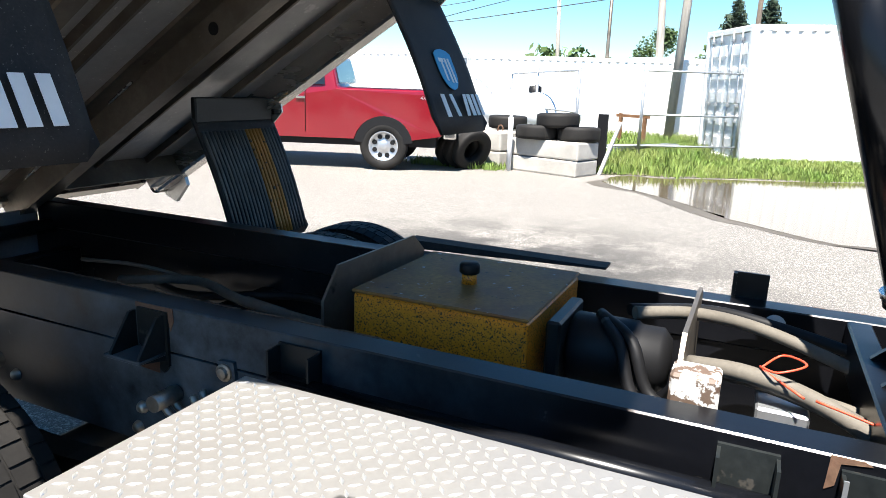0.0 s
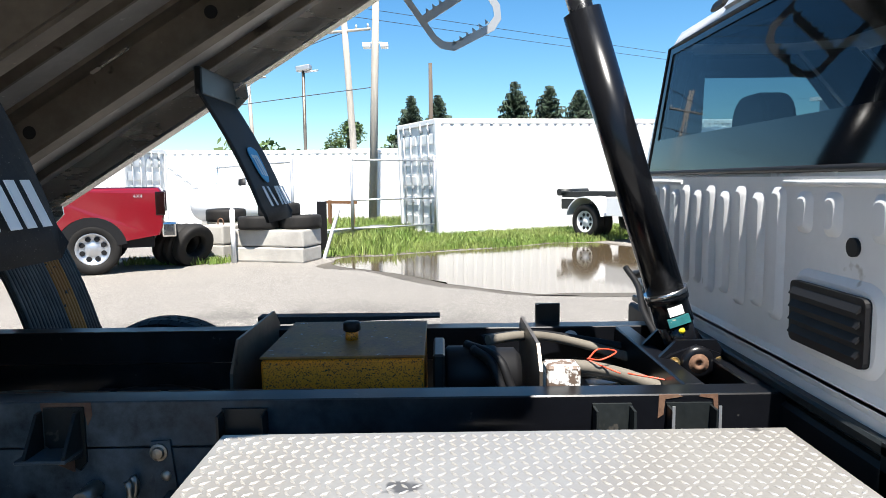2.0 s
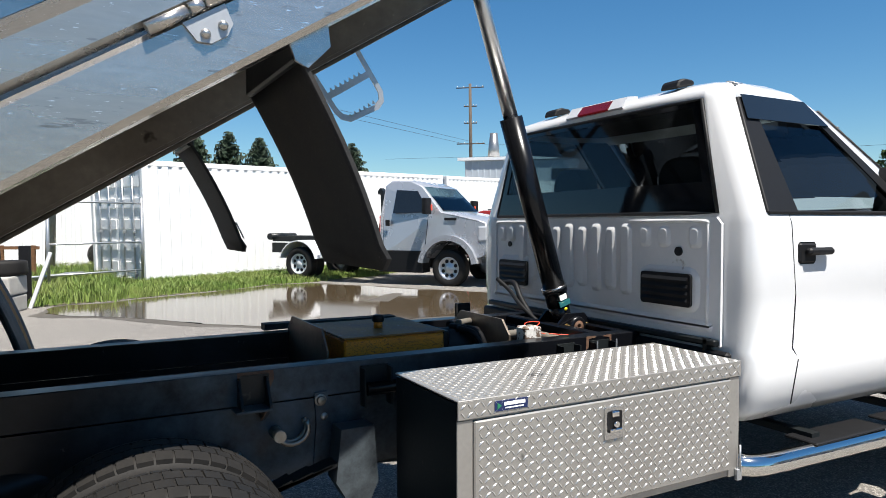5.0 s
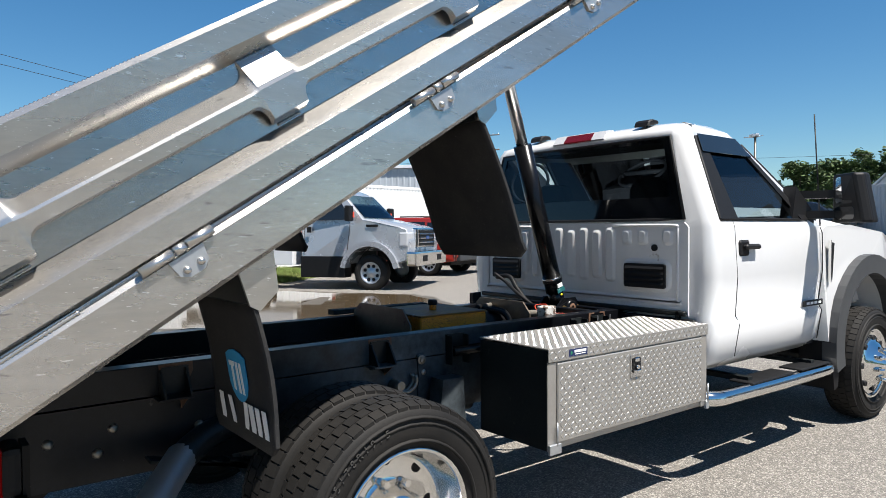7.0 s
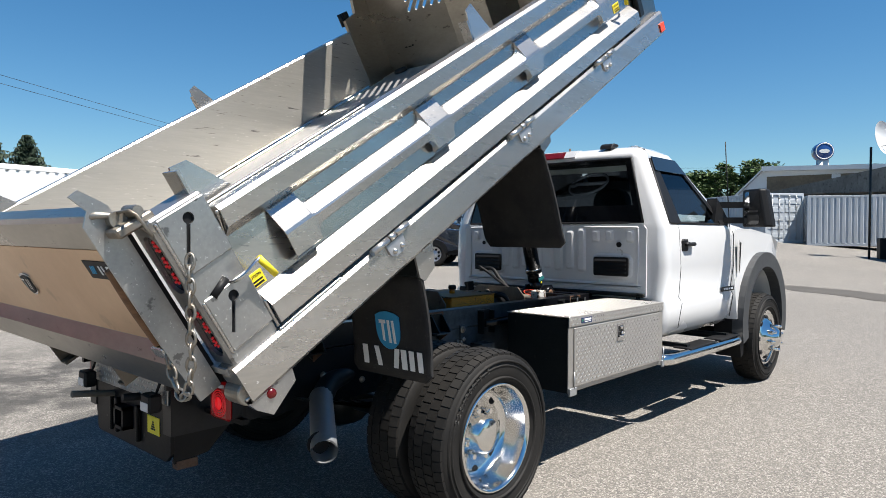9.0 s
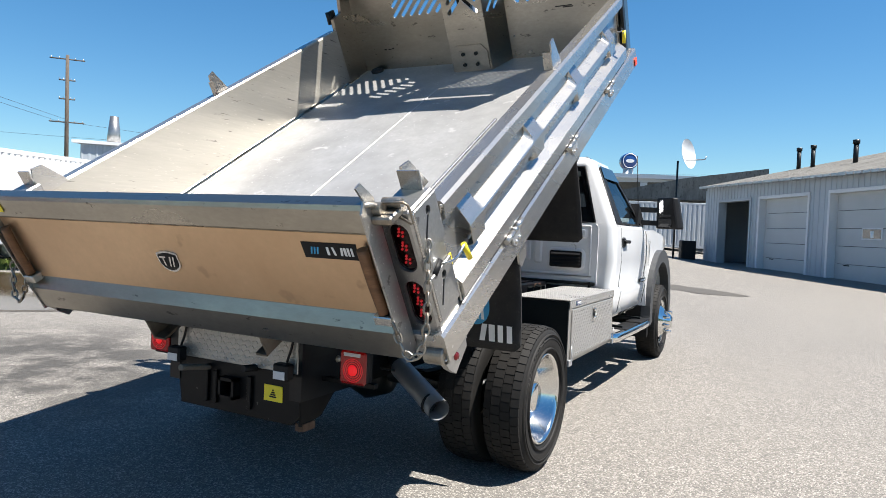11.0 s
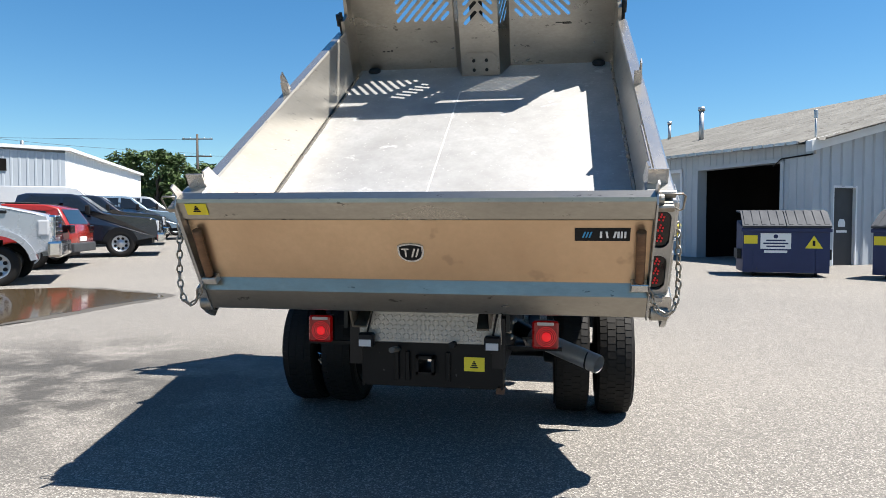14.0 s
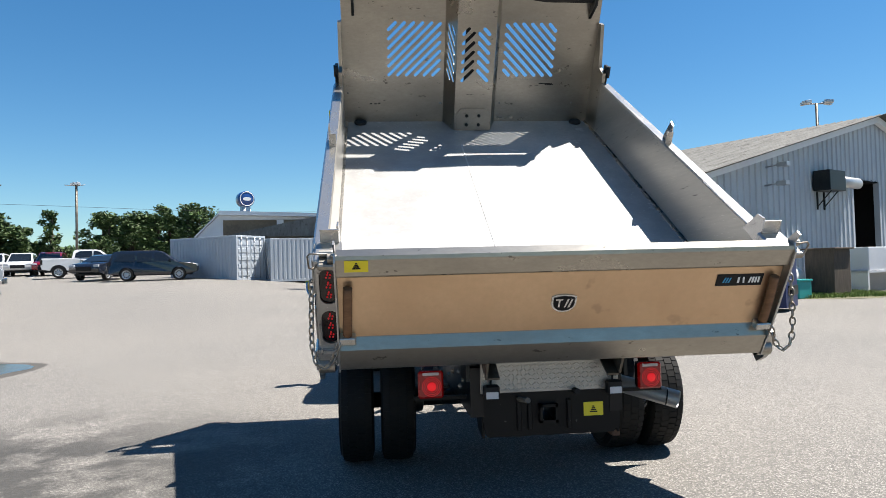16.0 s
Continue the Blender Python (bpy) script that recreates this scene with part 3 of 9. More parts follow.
    sheet(bm, [[(x, 300, far) for x in (-900, 900)], [(x, 1500, far) for x in (-900, 900)]])
    solid("ground", bm, "pavement", "pale sun-bleached asphalt yard with fine gravel texture and faint stains", "ground", kind="structure")


build_ground()


def blob(bm, outline, lift, rough=0.0, sub=4):
    """A flat sheet with a smooth wavy outline that follows the ground."""
    pts = curve_points([(x, y, 0) for x, y in outline + outline[:1]], sub)[:-1]
    vs = []
    for p in pts:
        q = p + Vector((noise.noise(p * 1.7), noise.noise(p * 1.7 + Vector((9, 3, 1))), 0)) * rough
        vs.append(bm.verts.new((q.x, q.y, ground_height(q.x, q.y) + lift)))
    bm.faces.new(vs)
    bmesh.ops.triangulate(bm, faces=bm.faces[:])
    bmesh.ops.recalc_face_normals(bm, faces=bm.faces[:])
    for f in bm.faces:
        if f.normal.z < 0:
            f.normal_flip()
    return bm


PUDDLE = [(-9.6, -0.7), (-8.6, 0.35), (-7.3, 1.3), (-6.5, 2.1), (-6.2, 3.1), (-6.2, 4.3), (-6.2, 5.4), (-6.25, 6.2), (-7.6, 6.7), (-9.0, 7.0), (-10.2, 6.1), (-12.0, 5.2), (-12.9, 4.3),
          (-12.0, 2.6), (-11.0, 0.6), (-10.4, -0.5)]
solid("puddle", blob(fresh(), PUDDLE, 0.008, 0.25), "water", "wide shallow muddy puddle mirroring the white container", "puddle", kind="structure")
solid("puddle_margin", blob(fresh(), [(x + (0.20 if x > -9.7 else -0.1), y - (0.15 if y < 2 else -0.15)) for x, y in PUDDLE], 0.004, 0.3), "wet", "dark damp asphalt margin round the puddle", "damp asphalt", kind="structure")
solid("puddle", blob(fresh(), [(-0.7, 15.6), (0.6, 14.6), (1.5, 13.5), (0.5, 13.3), (-0.3, 13.9), (-1.6, 14.6), (-2.2, 15.8)], 0.008, 0.2), "wet", "damp dark patch on the asphalt in front of the workshop", "damp patch", kind="structure")
solid("oil_spot", blob(fresh(), [(-1.92, -2.62), (-1.70, -2.55), (-1.52, -2.66), (-1.60, -2.80), (-1.86, -2.80)], 0.006, 0.03), "oily", "small dark oil spot on the asphalt", "oil spot", kind="structure")


def scatter_grass(name, label, outline_fn, count, height, seed, clump=3):
    """Many single blades, each a bent strip, in one mesh."""
    rnd = random.Random(seed)
    verts, faces = [], []
    for _ in range(count):
        x, y, k = outline_fn(rnd)
        for _ in range(clump):
            a, h, w = rnd.uniform(0, 6.283), height * k * rnd.uniform(0.45, 1.15), rnd.uniform(0.006, 0.014)
            px, py = x + rnd.gauss(0, 0.04), y + rnd.gauss(0, 0.04)
            z = ground_height(px, py) + 0.01
            lean = rnd.uniform(0.1, 0.6) * h
            b = rnd.uniform(0, 6.283)
            dx, dy, wx, wy = math.cos(b) * lean, math.sin(b) * lean, math.cos(a) * w, math.sin(a) * w
            n = len(verts)
            verts += [(px - wx, py - wy, z), (px + wx, py + wy, z), (px + 0.35 * dx + wx * 0.8, py + 0.35 * dy + wy * 0.8, z + 0.6 * h), (px + 0.35 * dx - wx * 0.8, py + 0.35 * dy - wy * 0.8, z + 0.6 * h), (px + dx, py + dy, z + h)]
            faces += [(n, n + 1, n + 2, n + 3), (n + 3, n + 2, n + 4)]
    me = bpy.data.meshes.new(name)
    me.from_pydata(verts, [], faces)
    me.materials.append(M["grass"])
    return tagged(new(name, me), label, "grass", kind="stuff")


def verge(rnd):
    y = rnd.uniform(-3.2, 8.6)
    edge = -10.5 - 0.5 * (y + 1.0) if y < 4.2 else -13.1 - 0.42 * (y - 4.2)
    edge = min(edge, -10.4) + 0.15 * math.sin(3 * y) + rnd.gauss(0, 0.12)
    back = -14.9 - 0.488 * (y - 1.25) if y > 1 else -21
    u = rnd.random() ** 1.3
    if y < -1.0:
        edge = -11.3
    return edge + (back - edge) * u, y, (0.7 if u < 0.1 else 1.0) * (1.0 if y < 0.6 else 0.55)


scatter_grass("grass", "tall bright green grass along the container and fence", verge, 15000, 0.30, 3)
soil = blob(fresh(), [(-10.6, -0.9), (-11.5, 1.0), (-12.6, 3.0), (-13.2, 4.6), (-14.2, 7.2), (-18.0, 9.2), (-14.9, 1.2), (-22, 0.6), (-22, -4.0), (-12, -3.6), (-11.4, -1.2)], 0.010, 0.1)
solid("grass_verge", soil, "soil", "grassy soil strip beside the fence and container", "verge", kind="structure")
scatter_grass("weeds", "low green weeds in front of the concrete blocks", lambda r: (r.uniform(-10.2, -9.7), r.uniform(-4.3, -2.5), 0.7), 260, 0.2, 5)
solid("grass_patch", blob(fresh(), [(12.0, 15.4), (14.6, 14.6), (17, 17.5), (14.4, 20.0), (11.6, 17.4)], 0.010, 0.2), "soil", "grass patch by the workshop's gable wall", "verge", kind="structure")
scatter_grass("grass", "short green grass by the workshop gable", lambda r: (r.uniform(11.9, 16.4), r.uniform(15.2, 18.5), 0.8), 2200, 0.16, 8)


# ---- surroundings: container, fence, blocks ----
def corrugated(bm, length, height, thick=0.03, pitch=0.28, depth=0.035, m=None):
    """A wall sheet in the x-z plane with upright ribs, facing -y."""
    xs, x = [], 0.0
    n = max(1, round(length / pitch))
    pitch = length / n
    for i in range(n):
        for dx, d in ((0, 0), (0.25, 0), (0.38, 1), (0.87, 1)):
            xs.append(((i + dx) * pitch, -depth * d))
    xs.append((length, 0.0))
    front = [(x, y) for x, y in xs]
    vs = []
    a = [bm.verts.new((x, y, 0)) for x, y in front]
    b = [bm.verts.new((x, y, height)) for x, y in front]
    vs += a + b
    for i in range(len(a) - 1):
        bm.faces.new((a[i], a[i + 1], b[i + 1], b[i]))
    if m is not None:
        bmesh.ops.transform(bm, matrix=m, verts=vs)
    return bm


def shipping_container(label, m, length=12.19, width=2.44, height=2.9, paint="white_steel", pitch=0.28, group=""):
    """Origin at a bottom corner: length along x, width along y, door end at x = 0, long face at y = 0."""
    c = thing("shipping_container", label, "container", m, group)
    bm = fresh()
    corrugated(bm, length - 0.3, height - 0.28, pitch=pitch, m=pose(0.15, 0.03, 0.15))
    part("side_wall", bm, paint, c)
    bm = fresh()
    corrugated(bm, length - 0.3, height - 0.28, pitch=pitch, m=pose(length - 0.15, width - 0.03, 0.15, 0, 0, 180))
    part("side_wall", bm, paint, c)
    bm = fresh()
    corrugated(bm, width - 0.3, height - 0.28, pitch=pitch, m=pose(length - 0.03, 0.15, 0.15, 0, 0, 90))
    part("end_wall", bm, paint, c)
    bm = fresh()
    box(bm, (0.05, 0.05, height - 0.06), (length - 0.05, width - 0.05, height - 0.02))
    part("roof", bm, paint, c)
    for y0 in (0.0, width - 0.12):
        for z0, z1 in ((0.0, 0.16), (height - 0.13, height)):
            bm = fresh()
            box(bm, (0, y0, z0), (length, y0 + 0.12, z1), bevel=0.01)
            part("rail", bm, paint, c)
        for x0 in (0.0, length - 0.16):
            bm = fresh()
            box(bm, (x0 - 0.003, y0 - 0.003, 0.0), (x0 + 0.163, y0 + 0.123, height + 0.004), bevel=0.012)
            part("corner_post", bm, paint, c)
    for z0, z1 in ((0.0, 0.16), (height - 0.13, height)):
        for x0 in (0.0, length - 0.1):
            bm = fresh()
            box(bm, (x0, 0.12, z0), (x0 + 0.1, width - 0.12, z1), bevel=0.01)
            part("end_rail", bm, paint, c)
    for k in range(2):
        y0 = 0.13 + k * (width / 2 - 0.12)
        bm = fresh()
        box(bm, (0.045, y0, 0.17), (0.085, y0 + width / 2 - 0.14, height - 0.14), bevel=0.006)
        for i in range(5):
            z = 0.3 + i * (height - 0.7) / 4.4
            box(bm, (0.02, y0 + 0.06, z), (0.05, y0 + width / 2 - 0.2, z + 0.25), bevel=0.008)
        door = part("door", bm, paint, c)
        for q in (0.3, 0.72):
            bm = fresh()
            yy = y0 + q * (width / 2 - 0.14)
            tube(bm, [(0.0, yy, 0.1), (0.0, yy, height - 0.08)], 0.02, 8)
            for z in (0.25, 0.9, 1.25, 2.0, height - 0.3):
                box(bm, (-0.03, yy - 0.05, z), (0.03, yy + 0.05, z + 0.07), bevel=0.005)
            part("locking_bar", bm, "galv", door)
    return c


def along(x0, y0, x1, y1, z=0.0):
    """A pose with x running from one ground point towards another."""
    return pose(x0, y0, z, 0, 0, math.degrees(math.atan2(y1 - y0, x1 - x0)))


CONT = pose(-14.8, 1.25, -0.05, 0, 0, 116) @ pose(0, 0, 0, 0, -1.5, 0)
shipping_container("long white high-cube shipping container standing in the grass beside the puddle", CONT, 12.19, 2.44, 2.98)
shipping_container("second white high-cube shipping container in line behind the silver truck", CONT @ pose(12.45, 0, 0), 12.19, 2.44, 2.98)


# ---- the dump truck ----
truck = thing("dump_truck", "white single-cab dump truck with a raised aluminium tipping bed", "dump truck")
PITCH = 31.7
BED = pose(0, -1.48, 0.825, PITCH, 0, 0)


def mirrored(build):
    """Runs a builder for both sides of the truck: +1 is the kerb side."""
    for side in (1, -1):
        build(side)


def bedpart(name, bm, mat, parent=None, label=""):
    bm.transform(BED)
    return part(name, bm, mat, parent or truck, label)


# bed floor and the beams under it
bm = fresh()
box(bm, (-1.19, 0.115, 0.03), (1.19, 3.56, 0.055))
bed = bedpart("bed_floor", bm, "alu_floor", label="scoured bare aluminium bed floor")
bm = fresh()
box(bm, (-0.143, 0.13, 0.055), (-0.131, 2.95, 0.0585), bevel=0.002)
bedpart("weld_seam", bm, "weld", bed)
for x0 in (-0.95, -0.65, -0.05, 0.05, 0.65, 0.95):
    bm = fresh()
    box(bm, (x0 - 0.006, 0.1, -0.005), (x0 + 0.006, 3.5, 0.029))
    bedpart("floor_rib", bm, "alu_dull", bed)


def with_holes(bm_plate, cutters):
    """Cuts closed cutter shapes out of a plate."""
    def temp(b, label):
        me = bpy.data.meshes.new(label)
        b.to_mesh(me)
        b.free()
        return new(label, me)
    a, c = temp(bm_plate, "plate"), temp(cutters, "cutter")
    mod = a.modifiers.new("cut", "BOOLEAN")
    mod.operation, mod.object, mod.solver = "DIFFERENCE", c, "EXACT"
    bpy.context.view_layer.update()
    me = bpy.data.meshes.new_from_object(a.evaluated_get(bpy.context.evaluated_depsgraph_get()))
    out = bmesh.new()
    out.from_mesh(me)
    for ob in (a, c):
        bpy.data.objects.remove(ob)
    return out


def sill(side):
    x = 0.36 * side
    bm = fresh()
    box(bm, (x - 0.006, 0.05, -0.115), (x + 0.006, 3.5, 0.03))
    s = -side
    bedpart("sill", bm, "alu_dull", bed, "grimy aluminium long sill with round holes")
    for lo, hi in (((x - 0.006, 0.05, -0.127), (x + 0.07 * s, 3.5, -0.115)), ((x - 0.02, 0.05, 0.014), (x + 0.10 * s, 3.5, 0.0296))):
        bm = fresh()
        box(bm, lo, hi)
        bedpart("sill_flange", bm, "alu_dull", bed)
    # Uncut holes: black discs stand for the shade seen through them.
    for u in (0.75, 1.55, 2.31, 3.05) if side < 0 else ():
        bm = fresh()
        tube(bm, [(x - 0.0068, u, -0.035), (x + 0.0068, u, -0.035)], 0.023, 18)
        bedpart("sill_plug", bm, "black", bed, "black disc standing for a shaded round hole")
    for u in (0.3, 0.95, 1.85, 2.6, 3.2):
        bm = fresh()
        box(bm, (x - 0.018 * side - 0.006, u, 0.005), (x - 0.018 * side + 0.006, u + 0.16, 0.0292), bevel=0.004)
        bedpart("weld_strip", bm, "aluminium", bed)


mirrored(sill)


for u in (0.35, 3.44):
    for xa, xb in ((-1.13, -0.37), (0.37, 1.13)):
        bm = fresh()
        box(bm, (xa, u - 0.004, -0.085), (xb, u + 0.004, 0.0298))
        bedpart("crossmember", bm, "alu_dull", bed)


def ridge(side, wall):
    """The pressed middle rail of a bed side: a slim hat section that swells into a stake pocket at four places, open at its ends."""
    slim = [(1.188, 0.352), (1.193, 0.350), (1.235, 0.314), (1.238, 0.306), (1.236, 0.276), (1.222, 0.268)]
    wide = [(1.188, 0.404), (1.193, 0.402), (1.235, 0.322), (1.238, 0.310), (1.236, 0.226), (1.200, 0.210)]
    us = sorted({round(0.50 + 0.02 * i, 4) for i in range(124)} | {round(c + d * (0.056 + 0.0035 * i), 4) for c in (0.56, 1.36, 2.12, 2.90) for d in (-1, 1) for i in range(14)})
    us = [u for u in us if 0.5 <= u <= 2.96]
    rows = []
    for u in us:
        d = min(abs(u - c) for c in (0.56, 1.36, 2.12, 2.90))
        q = max(0.0, min(1.0, (0.100 - d) / 0.040))
        k = 1 - math.sqrt(max(0.0, 1 - q * q))
        rows.append([(side * (a[0] + (b[0] - a[0]) * k), u, a[1] + (b[1] - a[1]) * k) for a, b in zip(slim, wide)])
    bm = fresh()
    sheet(bm, rows, smooth=False)
    if side < 0:
        bmesh.ops.reverse_faces(bm, faces=bm.faces[:])
    rail = bedpart("middle_rail", bm, "aluminium", wall, "pressed middle rail swelling into stake pockets")
    rail.modifiers.new("gauge", "SOLIDIFY").thickness = 0.004
    for c in (0.56, 1.36, 2.12, 2.90):
        for v, w in ((0.399, 0.05), (0.204, 0.04)):
            bm = fresh()
            tube(bm, [(1.191 * side, c - w + 2 * w * i / 16, v) for i in range(17)], 0.004, 6, radii=[0.005 if i % 2 else 0.0035 for i in range(17)])
            bedpart("pocket_weld", bm, "alu_post", rail, "rippled weld along the pocket")


def bed_side(side):
    def sx(p):
        return [(side * x, z) for x, z in p]
    # lower rail of the bed
    bm = fresh()
    prism(bm, sx([(1.13, -0.07), (1.14, -0.082), (1.222, -0.082), (1.235, -0.068), (1.235, 0.045), (1.225, 0.058), (1.14, 0.058), (1.13, 0.045)]), 0.12, 3.56, "y")
    rail = bedpart("lower_rail", bm, "aluminium", bed, "scratched aluminium lower side rail")
    # fold-down side, one long extrusion
    bm = fresh()
    prism(bm, sx([(1.162, 0.068), (1.218, 0.068), (1.238, 0.082), (1.240, 0.150), (1.188, 0.196),
                  (1.186, 0.402), (1.236, 0.440), (1.240, 0.498), (1.228, 0.512), (1.166, 0.512), (1.158, 0.500), (1.158, 0.08)]), 0.335, 3.255, "y")
    for f in bm.faces:
        if abs(f.calc_center_median().x) > 1.175:
            f.material_index = 1
    wall = bedpart("side_wall", bm, ["alu_wall", "aluminium"], bed, "fold-down aluminium side with dull scrape marks")
    ridge(side, wall)
    for u in (0.82, 1.79, 2.68):
        bm = fresh()
        prism(bm, [(u + 0.025, 0.046), (u + 0.125, 0.046), (u + 0.118, 0.002), (u + 0.095, -0.014), (u + 0.055, -0.014), (u + 0.032, 0.002)], 1.236 * side, 1.243 * side, "x")
        hinge = bedpart("hinge", bm, "galv", rail, "small riveted hinge plate")
        for d in (0.055, 0.097):
            bm = fresh()
            turned(bm, [(0.0, 1.254 * side), (0.006, 1.253 * side), (0.010, 1.248 * side), (0.011, 1.242 * side)], 12, pose(0, u + d, 0.008))
            bedpart("rivet", bm, "aluminium", hinge)
        for a, b in ((-0.045, 0.045), (0.052, 0.082), (0.088, 0.165)):
            bm = fresh()
            tube(bm, [(1.243 * side, u + a, 0.063), (1.243 * side, u + b, 0.063)], 0.0135, 12)
            bedpart("hinge_knuckle", bm, "aluminium", hinge)
    for u in (1.80,):
        bm = fresh()
        prism(bm, [(u - 0.04, 0.50), (u + 0.11, 0.50), (u + 0.025, 0.655), (u - 0.02, 0.64)], 1.205 * side, 1.213 * side, "x")
        box(bm, (1.165 * side, u - 0.04, 0.512), (1.213 * side, u - 0.032, 0.60))
        bedpart("stake", bm, "aluminium", wall)
    # rear corner post with lamp openings
    bm = fresh()
    box(bm, (1.085 * side, 0.138, -0.06), (1.216 * side, 0.325, 0.575), bevel=0.008)
    cut = fresh()
    for v in (0.185, 0.425):
        prism(cut, [(x + 1.152 * side, z + v) for x, z in rounded(0.086, 0.20, 0.042, 5)], 0.08, 0.188, "y")
    bm = with_holes(bm, cut)
    post = bedpart("corner_post", bm, "alu_post", bed, "welded aluminium corner post")
    for v in (0.185, 0.425):
        bm = fresh()
        prism(bm, [(x + 1.152 * side, z + v) for x, z in rounded(0.080, 0.194, 0.039, 5)], 0.150, 0.186, "y")
        lens = bedpart("tail_lamp", bm, "red_lens", post, "dark red oval lamp")
        bm = fresh()
        for i in (-1, 0, 1):
            for dx, dz in ((-0.009, -0.008), (0.008, -0.010), (-0.003, 0.008), (0.011, 0.006), (0.0, 0.020)):
                turned(bm, [(0.0, -0.004), (0.0045, -0.003), (0.0045, 0.004)], 8, pose(1.152 * side + dx, 0.147, v + 0.056 * i + dz, 0, 0, 90))
        tagged(bedpart("diode_pattern", bm, "red_dot", lens), kind="stuff")
    for v in (0.20, 0.475):
        bm = fresh()
        box(bm, (1.216 * side, 0.155, v - 0.10), (1.226 * side, 0.322, v + 0.09), bevel=0.004)
        cut = fresh()
        lean = Matrix.Translation((0, 0.245, v + 0.05)) @ pose(0, 0, 0, -PITCH, 0, 0)
        prism(cut, [(-0.006, -0.115), (0.006, -0.115)] + arc(0.0, 0.0, 0.018, -70, 250, 14), 1.19 * side, 1.25 * side, "x", m=lean)
        bedpart("keyhole_plate", with_holes(bm, cut), "alu_post", post, "keyhole plate for the tailgate chain")
        # Black sheet behind the cut stands for the shade inside the keyhole.
        bm = fresh()
        box(bm, (1.2165 * side, 0.165, v - 0.085), (1.2172 * side, 0.275, v + 0.075))
        bedpart("keyhole_dark", bm, "black", post)
    bm = fresh()
    prism(bm, [(0.30, 0.505), (0.48, 0.515), (0.385, 0.65), (0.325, 0.655), (0.30, 0.58)], 1.10 * side, 1.11 * side, "x")
    box(bm, (1.10 * side, 0.30, 0.51), (1.19 * side, 0.308, 0.65))
    bedpart("stake", bm, "aluminium", post)
    # rear under-bracket with the little marker
    bm = fresh()
    prism(bm, [(0.10, -0.055), (0.30, -0.06), (0.285, -0.125), (0.16, -0.165), (0.12, -0.11)], 1.198 * side, 1.222 * side, "x")
    br = bedpart("corner_bracket", bm, "alu_post", bed)
    bm = fresh()
    turned(bm, [(0.0, 1.232 * side), (0.014, 1.23 * side), (0.018, 1.221 * side)], 14, pose(0, 0.19, -0.10))
    bedpart("marker_lamp", bm, "tail_red", br, "small round red marker")
    bm = fresh()
    turned(bm, [(0.0, 1.222 * side), (0.036, 1.222 * side), (0.040, 1.217 * side), (0.040, 1.14 * side)], 24, pose(0, 0.128, -0.045), smooth=False)
    bedpart("hinge_pin", bm, "chain", post)
    # front wing joining side and bulkhead
    bm = fresh()
    prism(bm, [(3.26, 0.058), (3.58, 0.058), (3.58, 0.98), (3.50, 0.98), (3.40, 0.62), (3.27, 0.60)], 1.165 * side, 1.195 * side, "x")
    bedpart("front_wing", bm, "alu_shade", bed)
    bm = fresh()
    box(bm, (1.196 * side, 3.30, 0.10), (1.226 * side, 3.36, 0.66), bevel=0.006)
    tube(bm, [(1.215 * side, 3.28, 0.56), (1.215 * side, 3.28, 0.66)], 0.02, 10)
    bedpart("hinge_post", bm, "black_steel", bed)
    bm = fresh()
    box(bm, (1.236 * side, 3.49, -0.06), (1.243 * side, 3.55, -0.01))
    bedpart("marker_lamp", bm, "red_wire", rail, "orange-red side marker")
    # yellow spring latches
    for u, s in ((0.25, 1), (3.20, -1)):
        bm = fresh()
        tube(bm, curve_points([(1.20 * side, u, 0.285), (1.262 * side, u + 0.03 * s, 0.295), (1.275 * side, u + 0.10 * s, 0.315), (1.27 * side, u + 0.12 * s, 0.30)], 5), 0.006, 8)
        latch = bedpart("latch_rod", bm, "steel", wall)
        bm = fresh()
        tube(bm, [(1.272 * side, u + 0.105 * s, 0.318), (1.272 * side, u + 0.130 * s, 0.240)], 0.0115, 10)
        bedpart("grip", bm, "sticker_yellow", latch, "yellow plastic grip")
        bm = fresh()
        tube(bm, [(1.215 * side, u - 0.06 * s, 0.28), (1.215 * side, u + 0.005 * s, 0.305)], 0.014, 10)
        bedpart("spring", bm, "black", latch)
        bm = fresh()
        box(bm, (1.186 * side, u + 0.06 * s, 0.208), (1.1905 * side, u + 0.135 * s, 0.256))
        label_ob = bedpart("caution_label", bm, "sticker_yellow", wall, "yellow caution label")
        if side > 0:
            mid_u = u + 0.0975 * s
            lettering("CAUTION", 0.014, "black", BED @ pose(1.1912, mid_u, 0.244, 0, 0, 90), label_ob, "", 0.0004)
            bm = fresh()
            box(bm, (1.1906, mid_u - 0.030, 0.212), (1.1912, mid_u + 0.030, 0.219))
            box(bm, (1.1906, mid_u - 0.030, 0.224), (1.1912, mid_u + 0.030, 0.230))
            bedpart("label_bar", bm, "black", label_ob)


mirrored(bed_side)


def weld_bead(a, b, parent, n=14, r=0.007):
    """A rippled weld between two points of the bed, in overlapping drops."""
    bm = fresh()
    a, b = Vector(a), Vector(b)
    tube(bm, [a.lerp(b, i / (2 * n)) for i in range(2 * n + 1)], r, 8, radii=[r * (1.0 if i % 2 else 0.62) for i in range(2 * n + 1)])
    return bedpart("weld_bead", bm, "aluminium", parent, "rippled weld bead")


